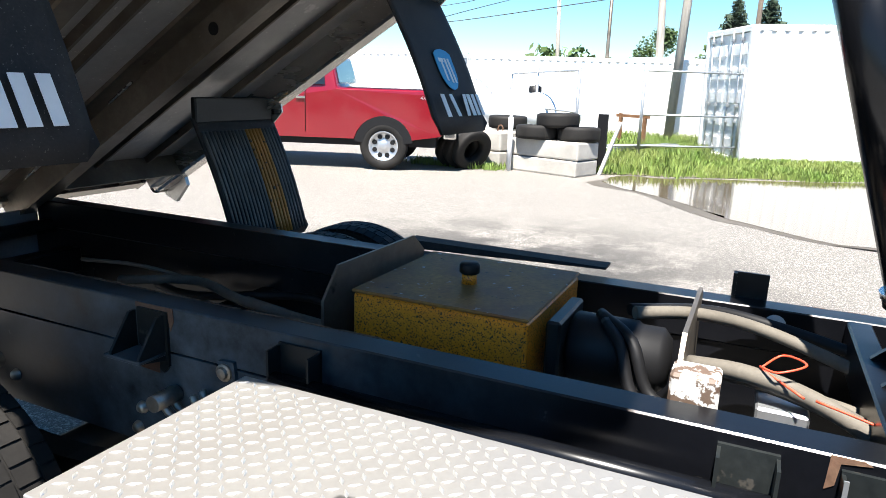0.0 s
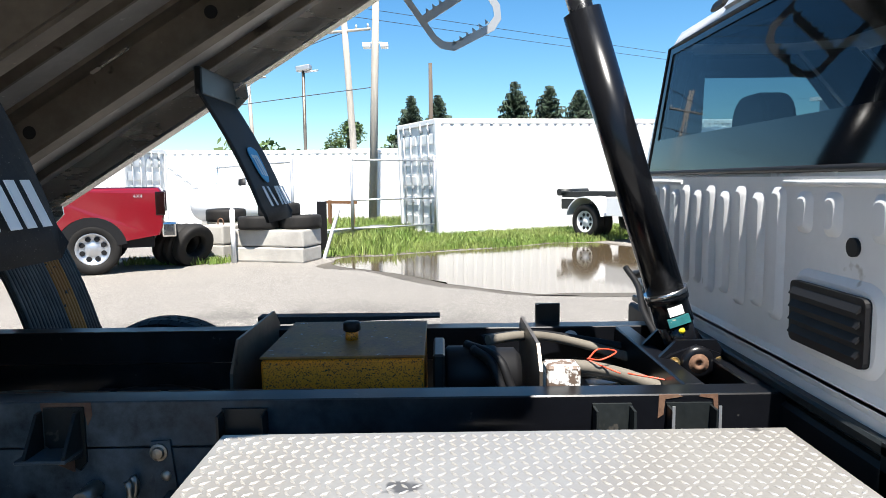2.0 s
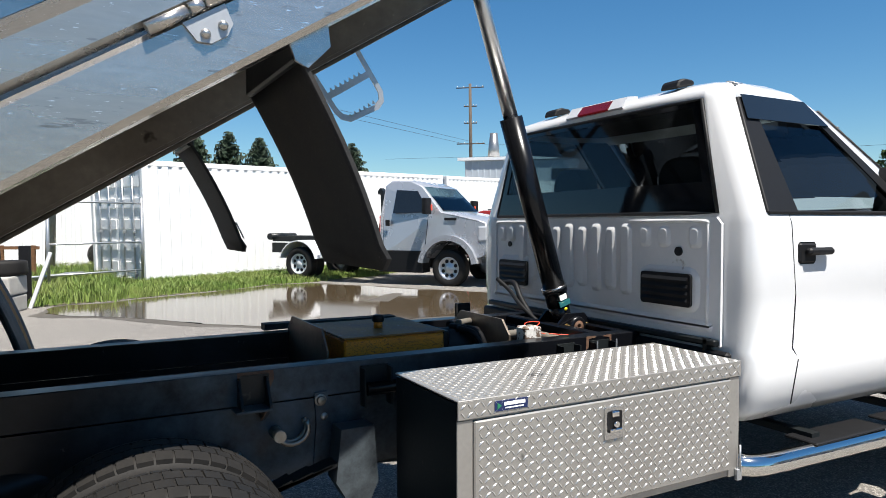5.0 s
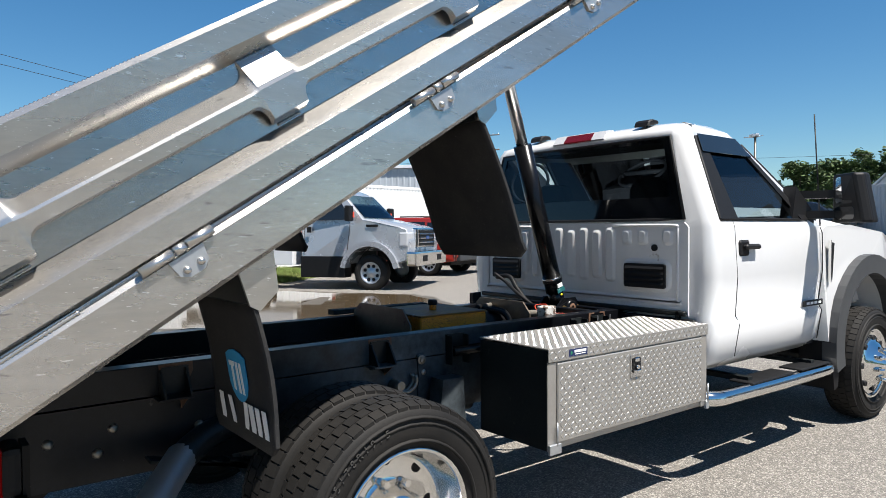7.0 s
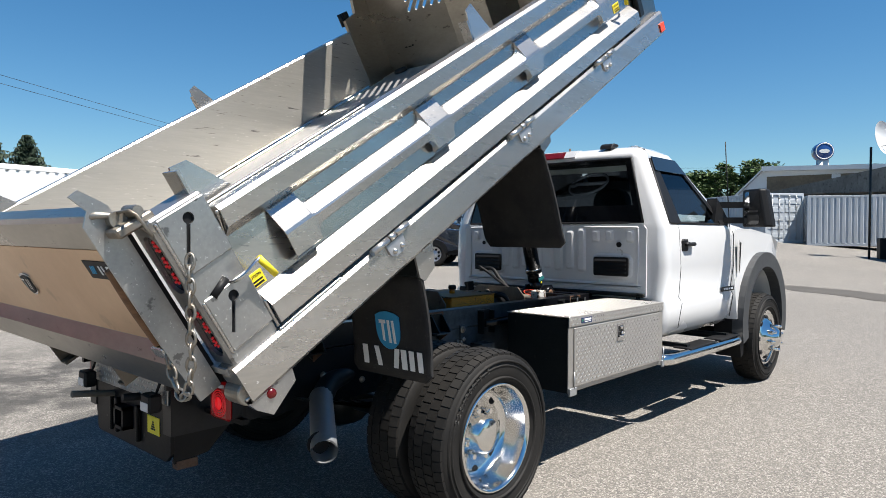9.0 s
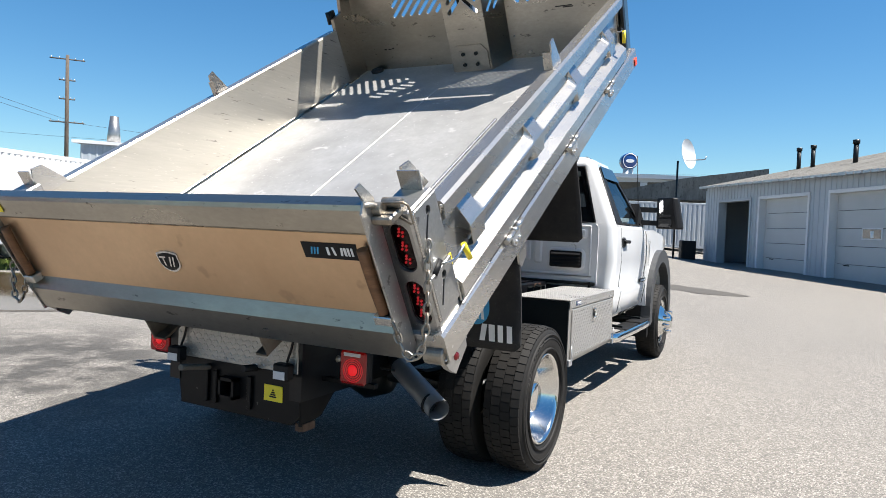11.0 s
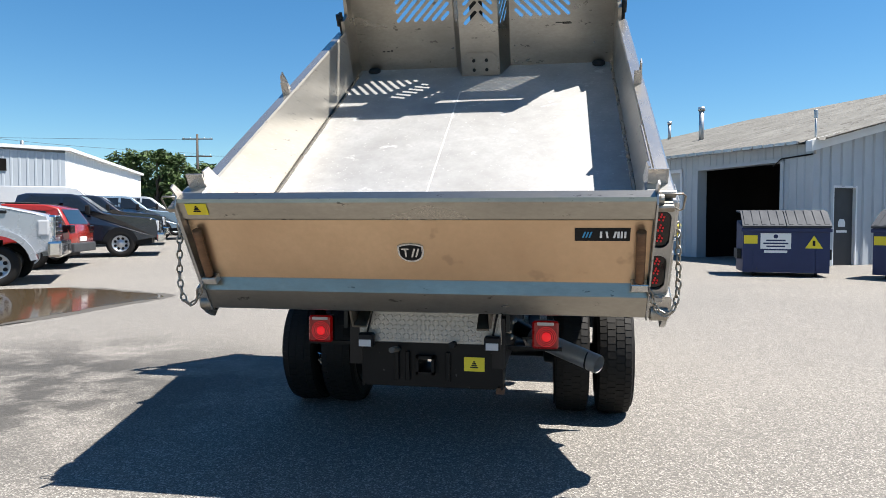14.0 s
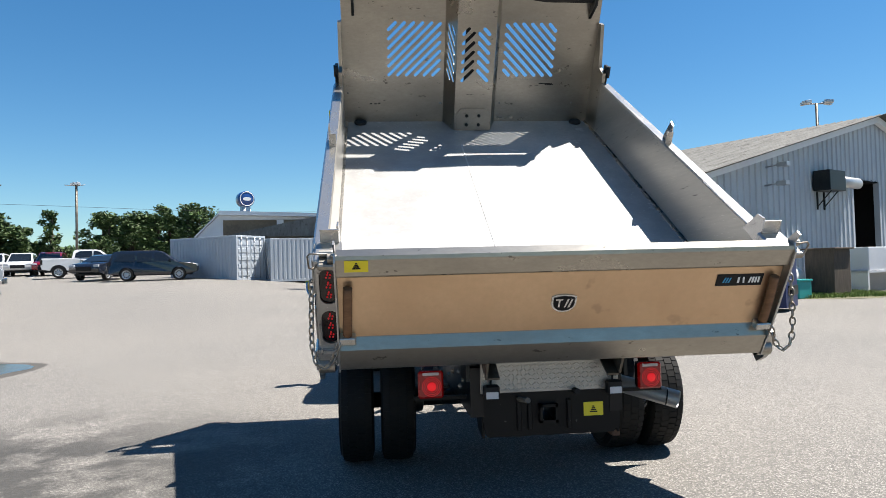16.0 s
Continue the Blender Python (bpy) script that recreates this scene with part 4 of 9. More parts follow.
for a, b in (((1.222, 0.327, 0.07), (1.222, 0.327, 0.175)), ((1.190, 0.330, 0.40), (1.232, 0.330, 0.50)), ((1.222, 0.105, -0.057), (1.222, 0.295, -0.061)), ((1.218, 0.155, 0.095), (1.218, 0.155, 0.285)), ((1.218, 0.155, 0.38), (1.218, 0.155, 0.56)),
             ((1.150, 0.335, 0.514), (1.150, 1.1, 0.514)), ((-1.222, 0.105, -0.057), (-1.222, 0.295, -0.061)), ((1.225, 0.32, 0.058), (1.225, 0.62, 0.060))):
    weld_bead(a, b, bed, max(6, int((Vector(b) - Vector(a)).length / 0.011)))

# bulkhead with slanting slots and the cylinder housing
def slots(bm, x0, x1, v0, v1, lean, u0, u1, width=0.031, pitch=0.081):
    """Round-ended slots at 45 degrees, clipped to a rectangle and pushed from u0 to u1."""
    r = width / 2
    c = v0 - x0 - pitch * int((x1 - x0) / pitch)
    while c < v1 - x0:
        lo, hi = max(x0 + r, v0 + r - c), min(x1 - r, v1 - r - c)
        if hi - lo > 0.012:
            ends = [(x if lean > 0 else x0 + x1 - x, x + c) for x in (lo, hi)]
            a, b = Vector(ends[0]), Vector(ends[1])
            ang = math.degrees(math.atan2(b.y - a.y, b.x - a.x))
            prism(bm, arc(b.x, b.y, r, ang - 90, ang + 90, 5) + arc(a.x, a.y, r, ang + 90, ang + 270, 5), u0, u1, "y")
        c += pitch


bm = fresh()
box(bm, (-1.165, 3.56, 0.03), (1.165, 3.572, 1.235))
cut = fresh()
slots(cut, -0.765, -0.275, 0.485, 0.98, 1, 3.5, 3.65)
slots(cut, 0.300, 0.785, 0.485, 0.98, -1, 3.5, 3.65)
box(cut, (-0.215, 3.5, 0.30), (0.228, 3.65, 1.16))
bulk = bedpart("bulkhead", with_holes(bm, cut), "alu_shade", bed, "aluminium headboard with slanting light slots")
bm = fresh()
box(bm, (-1.21, 3.548, 1.41), (1.21, 3.580, 1.47), bevel=0.01)
for x in (-1.18, -0.12, 0.33, 1.15):
    box(bm, (x - 0.03, 3.558, 1.225), (x + 0.03, 3.576, 1.415))
box(bm, (-0.12, 3.560, 1.236), (0.33, 3.574, 1.409))
bedpart("top_rail", bm, "aluminium", bulk)
# rolled tarp, slack towards one end, in folded layers
bm = fresh()
rows = []
for i in range(25):
    x = -1.04 + 2.09 * i / 24
    low = 1.225 - 0.055 * max(0.0, min(1.0, (x - 0.2) / 0.45)) + 0.008 * noise.noise(Vector((x * 4, 2, 0)))
    rows.append([(x, 3.475 + 0.055 * math.cos(a) * (1 + 0.15 * noise.noise(Vector((x * 3, a, 1)))), low + 0.16 - 0.16 * math.sin(a)) for a in (2 * math.pi * k / 16 for k in range(17))])
sheet(bm, rows)
bedpart("tarp_roll", bm, "rubber", bulk, "rolled black tarp")
for x in (-1.06, 1.07):
    bm = fresh()
    prism(bm, [(3.42, 1.16), (3.555, 1.02), (3.556, 1.46), (3.44, 1.50), (3.40, 1.40)], x - 0.012, x + 0.012, "x")
    bedpart("tarp_bracket", bm, "black_steel", bulk, "black tarp-roller bracket")
bm = fresh()
box(bm, (-0.160, 3.310, 0.058), (0.172, 3.319, 1.40))
cut = fresh()
slots(cut, -0.122, -0.002, 0.505, 0.985, 1, 3.2, 3.4, 0.030)
slots(cut, 0.014, 0.134, 0.505, 0.985, -1, 3.2, 3.4, 0.030)
housing = bedpart("cylinder_housing", with_holes(bm, cut), "alu_shade", bed, "slotted aluminium housing over the lift cylinder")
# its cheeks splay out to the headboard
for s, front, back in ((-1, -0.1615, -0.240), (1, 0.1735, 0.252)):
    length = math.hypot(back - front, 0.248)
    bm = fresh()
    box(bm, (0, -0.003, 0.058), (length, 0.003, 1.40))
    cut = fresh()
    slots(cut, 0.04, length - 0.04, 0.49, 0.98, 1, -0.05, 0.05, 0.030)
    bm = with_holes(bm, cut)
    bm.transform(Matrix.Translation((front, 3.311, 0)) @ Matrix.Rotation(math.atan2(0.248, back - front), 4, "Z"))
    bedpart("housing_side", bm, "alu_shade", housing)
# Added black strip stands for the lift cylinder seen in the opening.
bm = fresh()
box(bm, (-0.075, 3.40, 0.32), (0.035, 3.45, 1.30), bevel=0.008)
bedpart("cylinder_mast", bm, "black_steel", housing, "added black strip standing for the lift cylinder inside the housing")
bm = fresh()
prism(bm, [(-0.148, 0.062), (0.160, 0.062), (0.160, 0.215), (0.112, 0.268), (-0.102, 0.268), (-0.148, 0.215)], 3.298, 3.3095, "y")
foot = bedpart("foot_plate", bm, "alu_shade", housing, "bolted aluminium foot plate")
for x in (-0.05, 0.062):
    for v in (0.115, 0.20):
        bm = fresh()
        tube(bm, [(x, 3.285, v), (x, 3.299, v)], 0.015, 8)
        bedpart("bolt", bm, "black_steel", foot)
# rivets and scuffs of the headboard
for x, v in ((-0.275, 0.235), (-0.262, 0.235), (0.295, 0.235), (1.0, 0.235), (-1.13, 0.33), (0.36, 0.60)):
    bm = fresh()
    turned(bm, [(0.0, -0.004), (0.006, -0.003), (0.008, 0.0)], 8, pose(x, 3.5595, v, 0, 0, 90))
    bedpart("rivet", bm, "steel", bulk)
for x, v, w in ((-0.93, 0.225, 0.022), (-0.89, 0.225, 0.03), (-0.85, 0.228, 0.018), (0.66, 0.42, 0.13), (0.72, 0.41, 0.08)):
    bm = fresh()
    box(bm, (x, 3.5575, v), (x + w, 3.5598, v + 0.008 + 0.3 * (0.03 - min(w, 0.03))))
    bedpart("scuff", bm, "black", bulk)
for x in (-1.02, 1.04):
    bm = fresh()
    turned(bm, [(0.0, 0.03), (0.05, 0.028), (0.06, 0.015), (0.055, 0.0)], 10, Matrix.Translation((x, 3.50, 0.056)) @ pose(0, 0, 0, 0, -90, 0))
    bedpart("corner_rag", bm, "rubber", bed, "black lump in the corner of the bed")

# tailgate, set a little into the bed's rear opening
GATE = BED @ Matrix.Translation((0, 0.080, -0.012)) @ Matrix.Diagonal((0.992, 1, 1, 1))


def gatepart(name, bm, mat, parent, label=""):
    bm.transform(GATE)
    return part(name, bm, mat, parent, label)


bm = fresh()
prism(bm, [(0.03, 0.0), (-0.035, 0.0), (-0.05, 0.015), (-0.055, 0.135), (-0.012, 0.185), (-0.012, 0.535), (0.004, 0.545), (0.004, 0.552), (-0.045, 0.558), (-0.05, 0.648), (-0.04, 0.664), (0.02, 0.664), (0.03, 0.65)], -1.115, 1.115, "x")
gate = gatepart("tailgate", bm, "alu_shade", truck, "closed aluminium tailgate with scuffed lower rail")


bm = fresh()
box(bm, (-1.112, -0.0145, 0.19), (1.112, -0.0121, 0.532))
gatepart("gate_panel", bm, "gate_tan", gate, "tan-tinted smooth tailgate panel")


def gate_side(side):
    bm = fresh()
    prism(bm, [(0.028, 0.0), (-0.055, 0.0), (-0.062, 0.15), (-0.062, 0.64), (-0.03, 0.675), (-0.05, 0.73), (-0.02, 0.735), (0.01, 0.69), (0.028, 0.66)], 1.116 * side, 1.124 * side, "x")
    gatepart("end_plate", bm, "alu_post", gate)
    # Black strip puts the shade of the gap beside the post into colour.
    bm = fresh()
    box(bm, (1.09 * side, 0.032, 0.0), (1.112 * side, 0.046, 0.56))
    gatepart("gate_seal", bm, "black", gate, "black strip standing for the shaded gap between gate and post")
    bm = fresh()
    tube(bm, curve_points([(1.065 * side, -0.04, 0.49), (1.07 * side, -0.045, 0.36), (1.075 * side, -0.042, 0.22)], 5), 0.022, 10)
    gatepart("rusty_bar", bm, "wood_handle", gate, "rust-brown weathered bar on the tailgate")
    bm = fresh()
    box(bm, (1.035 * side, -0.066, 0.175), (1.114 * side, -0.013, 0.215), bevel=0.004)
    gatepart("bar_bracket", bm, "aluminium", gate)
    # top latch
    bm = fresh()
    box(bm, (1.09 * side, -0.02, 0.575), (1.20 * side, 0.10, 0.605), bevel=0.006)
    turned(bm, [(0.0, -0.02), (0.024, -0.02), (0.024, 0.02), (0.0, 0.02)], 16, pose(1.135 * side, 0.02, 0.618), smooth=False)
    turned(bm, [(0.0, 0.045), (0.016, 0.045), (0.018, 0.03), (0.018, -0.03), (0.0, -0.03)], 12, pose(1.165 * side, 0.06, 0.622), smooth=False)
    tube(bm, [(1.15 * side, 0.03, 0.635), (1.235 * side, 0.03, 0.640), (1.248 * side, 0.035, 0.625), (1.246 * side, 0.045, 0.555), (1.232 * side, 0.05, 0.545), (1.185 * side, 0.05, 0.575)], 0.0048, 8)
    tube(bm, curve_points([(1.11 * side, -0.035, 0.655), (1.13 * side, -0.01, 0.650), (1.135 * side, 0.04, 0.615)], 5), 0.010, 8)
    gatepart("latch", bm, "chain", gate, "galvanised over-centre latch with a ring")
    # chain from the post to the gate foot, link by link
    pts = curve_points([(1.234 * side, -1.547, 1.292), (1.238 * side, -1.548, 1.12), (1.236 * side, -1.546, 0.965), (1.205 * side, -1.545, 0.872), (1.150 * side, -1.545, 0.885), (1.100 * side, -1.560, 1.005)], 8)
    run, links = [], []
    for a, b in zip(pts, pts[1:]):
        n = 6
        run += [a.lerp(b, i / n) for i in range(n)]
    last, flip = run[0], 0
    for p in run:
        if (p - last).length >= 0.036:
            links.append((last, p, flip))
            last, flip = p, 1 - flip
    for a, b, flip in links:
        d = (b - a).normalized()
        o = d.orthogonal().normalized()
        w = d.cross(o) if flip else o
        mid = (a + b) / 2
        loop = [mid + d * (0.024 * math.cos(t) * (1.0)) + w * (0.013 * math.sin(t)) for t in (2 * math.pi * i / 10 for i in range(11))]
        bm = fresh()
        tube(bm, loop, 0.0048, 5, caps=False)
        part("chain_link", bm, "chain", gate)


mirrored(gate_side)
bm = fresh()
prism(bm, [(0.775, 0.425), (1.02, 0.425), (1.02, 0.492), (0.775, 0.492)], -0.0175, -0.0146, "y")
plate = gatepart("name_plate", bm, "black", gate, "black maker plate with white letters")
word_bars(0.128, 0.034, "sticker_white", GATE @ pose(0.940, -0.0177, 0.459), plate)
bm = fresh()
for i in range(3):
    prism(bm, [(0.808 + 0.014 * i, 0.444), (0.815 + 0.014 * i, 0.444), (0.825 + 0.014 * i, 0.474), (0.818 + 0.014 * i, 0.474)], -0.0195, -0.0176, "y")
gatepart("plate_mark", bm, "print_blue", plate)


def shield(w, h, x=0.0, z=0.0, n=6):
    right = [(w * 0.5, h * 0.38), (w * 0.5, 0.0)] + [(w * 0.5 * math.cos(radians(a)), -h * 0.5 * math.sin(radians(a)) * 1.0) for a in (20, 40, 60, 75)]
    top = [(0, h * 0.5), (w * 0.3, h * 0.46)]
    pts = top + right + [(0, -h * 0.5)] + [(-a, b) for a, b in reversed(right)] + [(-w * 0.3, h * 0.46)]
    return [(a + x, b + z) for a, b in pts]


bm = fresh()
prism(bm, shield(0.128, 0.105, 0.0, 0.352), -0.020, -0.0125, "y")
emblem = gatepart("emblem", bm, "steel", gate, "small metal shield emblem")
bm = fresh()
prism(bm, shield(0.108, 0.086, 0.0, 0.352), -0.0225, -0.0201, "y")
gatepart("emblem_field", bm, "black", emblem)
bm = fresh()
for i in range(2):
    prism(bm, [(0.0 + 0.02 * i, 0.330), (0.009 + 0.02 * i, 0.330), (0.026 + 0.02 * i, 0.380), (0.016 + 0.02 * i, 0.380)], -0.0245, -0.0226, "y")
prism(bm, [(-0.042, 0.38), (-0.006, 0.38), (-0.008, 0.372), (-0.02, 0.372), (-0.02, 0.332), (-0.029, 0.332), (-0.029, 0.372), (-0.044, 0.372)], -0.0245, -0.0226, "y")
gatepart("emblem_mark", bm, "steel", emblem)
bm = fresh()
prism(bm, [(-1.075, 0.585), (-0.965, 0.585), (-0.965, 0.645), (-1.075, 0.645)], -0.0530, -0.0505, "y")
gatepart("sticker", bm, "sticker_yellow", gate, "yellow sticker with a black coil mark")


# ---- rubber flaps under the bed ----
def flap(x0, x1, top, low, face, side, ribbed=False, print_on=True, word=(0.41, 0.112, 0.34)):
    """A rubber sheet hung between two (y, z) lines. face: +1 printed on its front, -1 on its rear."""
    (yt, zt), (yl, zl) = top, low
    bm = fresh()
    n = 8
    rows = []
    for t in (-0.006, 0.006):
        rows.append([[(x, yt + (yl - yt) * k / n + t + 0.02 * math.sin(math.pi * k / n), zt + (zl - zt) * k / n) for k in range(n + 1)]
                     for x in (x0, x0 + 0.03, x1 - 0.03, x1)])
    for r in rows:
        for col, d in ((0, 1), (3, 1)):
            x, y, z = r[col][n]
            r[col][n] = (x, y, z + 0.03)
    for k in range(2):
        g = sheet(bm, rows[k])
        if k == 0:
            g0 = g
    loop = lambda g: g[0] + [r[-1] for r in g[1:-1]] + list(reversed(g[-1])) + [r[0] for r in reversed(g[1:-1])]
    a, b = loop(g0), loop(g)
    for i in range(len(a)):
        bm.faces.new((a[i], a[(i + 1) % len(a)], b[(i + 1) % len(b)], b[i]))
    bmesh.ops.recalc_face_normals(bm, faces=bm.faces[:])
    f = part("mud_flap", bm, "rubber", truck, "dusty black rubber mud flap")
    tilt = math.degrees(math.atan2(yl - yt, zt - zl))
    mid = Vector(((x0 + x1) / 2, (yt + yl) / 2 + 0.02, (zt + zl) / 2))
    if ribbed:
        for i in range(22):
            x = x0 + 0.02 + (x1 - x0 - 0.04) * i / 21
            bm = fresh()
            tube(bm, [(x, yt + (yl - yt) * k + 0.012 + 0.02 * math.sin(math.pi * k), zt + (zl - zt) * k) for k in (0.10, 0.25, 0.4, 0.55, 0.7, 0.85, 0.95)], 0.0085, 6)
            part("rib", bm, "worn_orange" if 5 <= i <= 9 else "ribbed_rubber", f)
    if print_on:
        base = Matrix.Translation(mid) @ pose(0, 0, 0, tilt * 1.0, 0, 0) @ (pose(0, 0.010, 0, 0, 0, 180) if face > 0 else pose(0, -0.010, 0))
        h = math.hypot(zt - zl, yt - yl)
        bm = fresh()
        prism(bm, shield(0.15, 0.17, 0, -h * 0.06), -0.003, 0.0, "y")
        bm.transform(base)
        s = part("shield_print", bm, "print_blue", f, "printed blue shield")
        bm = fresh()
        for i in range(2):
            prism(bm, [(0.004 + 0.028 * i, -0.055 - h * 0.06), (0.018 + 0.028 * i, -0.055 - h * 0.06), (0.012 + 0.028 * i, 0.045 - h * 0.06), (-0.002 + 0.028 * i, 0.045 - h * 0.06)], -0.005, -0.0031, "y")
        prism(bm, [(-0.052, 0.045 - h * 0.06), (-0.012, 0.045 - h * 0.06), (-0.012, 0.03 - h * 0.06), (-0.024, 0.03 - h * 0.06), (-0.022, -0.05 - h * 0.06), (-0.036, -0.045 - h * 0.06), (-0.038, 0.03 - h * 0.06), (-0.052, 0.03 - h * 0.06)], -0.005, -0.0031, "y")
        bm.transform(base)
        part("shield_mark", bm, "sticker_white", s)
        word_bars(word[0], word[1], "sticker_white", base @ pose(0, -0.0085, -h * word[2]), f)
    bm = fresh()
    box(bm, (x0 + 0.009, yt - 0.012, zt - 0.02), (x1 - 0.009, yt + 0.02, zt + 0.09), bevel=0.006)
    part("flap_bracket", bm, "black_steel", f)
    bm = fresh()
    xo = x1 if side > 0 else x0
    prism(bm, [(yt - 0.05, zt + 0.10), (yt + 0.06, zt + 0.14), (yt + 0.075, zt + 0.02), (yt + 0.02, zt - 0.035), (yt - 0.01, zt - 0.02)], xo - 0.005, xo + 0.005, "x")
    part("flap_gusset", bm, "aluminium", f)
    return f


flap(0.70, 1.19, (-0.545, 1.20), (-0.475, 0.735), -1, 1)
flap(-1.18, -0.66, (-0.575, 1.27), (-0.36, 0.715), -1, -1, ribbed=True, print_on=False)
flap(0.67, 1.19, (0.30, 1.80), (0.525, 1.285), 1, 1, word=(0.40, 0.095, 0.30))
flap(-1.17, -0.70, (0.32, 1.80), (0.575, 1.265), 1, -1, word=(0.40, 0.090, 0.315))


# ---- chassis ----
def rails(side):
    x0, x1 = 0.345 * side, 0.425 * side
    bm = fresh()
    box(bm, (x0, -1.18, 0.79), (x1, 2.12, 0.905), bevel=0.0035)
    part("subframe_rail", bm, "frame_paint", truck, "dusty black tube rail of the tipper subframe")
    bm = fresh()
    prism(bm, [(x0 + 0.01 * side, 0.52), (x1, 0.52), (x1, 0.786), (x0 + 0.01 * side, 0.786)], -1.22, 5.0, "y")
    part("frame_rail", bm, "frame_paint", truck, "dusty black chassis rail")
    for y in (-0.55, 0.345):
        # tapered cup on a wall plate: two cheeks that lean together, a shelf and a slanting web
        bm = fresh()
        prism(bm, [(y - 0.035, 0.893), (y + 0.062, 0.893), (y + 0.062, 0.755), (y + 0.045, 0.735), (y - 0.035, 0.80)], x1, x1 + 0.008 * side, "x")
        plate = part("mount_bracket", bm, "black_steel", truck, "rust-rimmed tapered mounting bracket")
        for a0, a1 in ((-0.024, -0.060), (0.048, 0.052)):
            bm = fresh()
            prism(bm, [(0.008, 0.886), (0.026, 0.884), (0.085, 0.800), (0.085, 0.786), (0.008, 0.770)], y + (a0 + a1) / 2 - 0.004, y + (a0 + a1) / 2 + 0.004, "y", m=Matrix.Translation((x1, 0, 0)) @ Matrix.Diagonal((side, 1, 1, 1)))
            part("bracket_cheek", bm, "black_steel", plate)
        bm = fresh()
        box(bm, (min(x1 + 0.008 * side, x1 + 0.088 * side), y - 0.065, 0.784), (max(x1 + 0.008 * side, x1 + 0.088 * side), y + 0.056, 0.793), bevel=0.002)
        part("bracket_shelf", bm, "frame_paint", plate)
        bm = fresh()
        prism(bm, [(0.010, 0.783), (0.080, 0.783), (0.012, 0.735)], y + 0.030, y + 0.036, "y", m=Matrix.Translation((x1, 0, 0)) @ Matrix.Diagonal((side, 1, 1, 1)))
        part("bracket_web", bm, "rust", plate, "rust-edged web under the shelf")
        bm = fresh()
        prism(bm, [(y - 0.045, 0.9035), (y + 0.078, 0.9035), (y + 0.080, 0.872), (y + 0.068, 0.845), (y + 0.060, 0.888), (y - 0.030, 0.893), (y - 0.042, 0.880)], x1 + 0.0005 * side, x1 + 0.0025 * side, "x")
        part("rust_stain", bm, "rust", truck, "rust round the bracket weld")
    # curved clamp hanging under the rail
    bm = fresh()
    for dx in (0.02, 0.05):
        tube(bm, [(x1 + dx * side, 0.475 + 0.055 * math.cos(radians(a)), 0.700 + 0.050 * math.sin(radians(a))) for a in range(170, 391, 20)], 0.009, 7)
    tube(bm, [(x1 + 0.005 * side, 0.425, 0.690), (x1 + 0.080 * side, 0.425, 0.690)], 0.021, 12)
    part("spring_clamp", bm, "chain", truck, "grimy curved spring clamp")
    # strut with a bolt beside the rear spring
    bm = fresh()
    prism(bm, [(0.566, 0.806), (0.612, 0.809), (0.640, 0.54), (0.560, 0.54), (0.572, 0.70)], x1, x1 + 0.010 * side, "x")
    strut = part("strut", bm, "frame_paint", truck, "dusty triangular strut")
    bm = fresh()
    turned(bm, [(0.0, x1 + 0.026 * side), (0.013, x1 + 0.024 * side), (0.016, x1 + 0.018 * side), (0.022, x1 + 0.016 * side), (0.022, x1 + 0.010 * side)], 12, pose(0, 0.586, 0.781), smooth=False)
    part("bolt", bm, "chain", strut)
    for y, w in ((0.74, 0.11), (1.64, 0.095), (1.82, 0.11)):
        bm = fresh()
        box(bm, (x1, y, 0.80), (x1 + 0.008 * side, y + w, 0.885))
        for yy in (y, y + w - 0.006):
            box(bm, (x1 + 0.004 * side, yy, 0.74), (x1 + 0.05 * side, yy + 0.006, 0.88))
        part("toolbox_bracket", bm, "black_steel", truck)
    bm = fresh()
    prism(bm, [(1.800, 0.845), (1.814, 0.855), (1.818, 0.893), (1.86, 0.899), (1.85, 0.9045), (1.803, 0.9045)], x1 + 0.0005 * side, x1 + 0.002 * side, "x")
    part("rust_stain", bm, "rust", truck, "rust round the bracket weld")
    bm = fresh()
    prism(bm, [(1.948, 0.850), (1.938, 0.86), (1.935, 0.893), (1.90, 0.899), (1.905, 0.9045), (1.946, 0.9045)], x1 + 0.0005 * side, x1 + 0.002 * side, "x")
    part("rust_stain", bm, "rust", truck, "rust round the bracket weld")
    bm = fresh()
    for k in range(9):
        y = -0.2 + 0.13 * k
        box(bm, (min(x0, x0 + 0.006 * side), y, 0.9045), (max(x0, x0 + 0.006 * side), y + 0.11, 0.906))
    tagged(part("rust_line", bm, "rust", truck, "thin rust line along the rail edge"), kind="stuff")
    for y in (1.818, 1.928):
        bm = fresh()
        box(bm, (x1 + 0.050 * side, y, 0.78), (x1 + 0.0535 * side, y + 0.007, 0.892))
        part("bracket_edge", bm, "galv", truck, "worn bright bracket edge")
    for y, z in ((0.30, 0.62), (0.28, 0.56), (-0.20, 0.60), (-0.45, 0.66), (-0.80, 0.62), (-0.75, 0.70), (-0.95, 0.68), (0.60, 0.72)):
        bm = fresh()
        turned(bm, [(0.0, x1 + 0.016 * side), (0.010, x1 + 0.015 * side), (0.014, x1 + 0.010 * side), (0.018, x1)], 10, pose(0, y, z))
        part("frame_bolt", bm, "chain", truck)
    # spring pack and hanger
    bm = fresh()
    for i in range(6):
        w = 0.66 - 0.07 * i
        pts = [(0.52 * side, -w + 2 * w * k / 8, 0.60 - 0.014 * i - 0.10 * (1 - (1 - k / 4) ** 2)) for k in range(9)]
        for a, b in zip(pts, pts[1:]):
            va = [(a[0] - 0.035, a[1], a[2]), (a[0] + 0.035, a[1], a[2])]
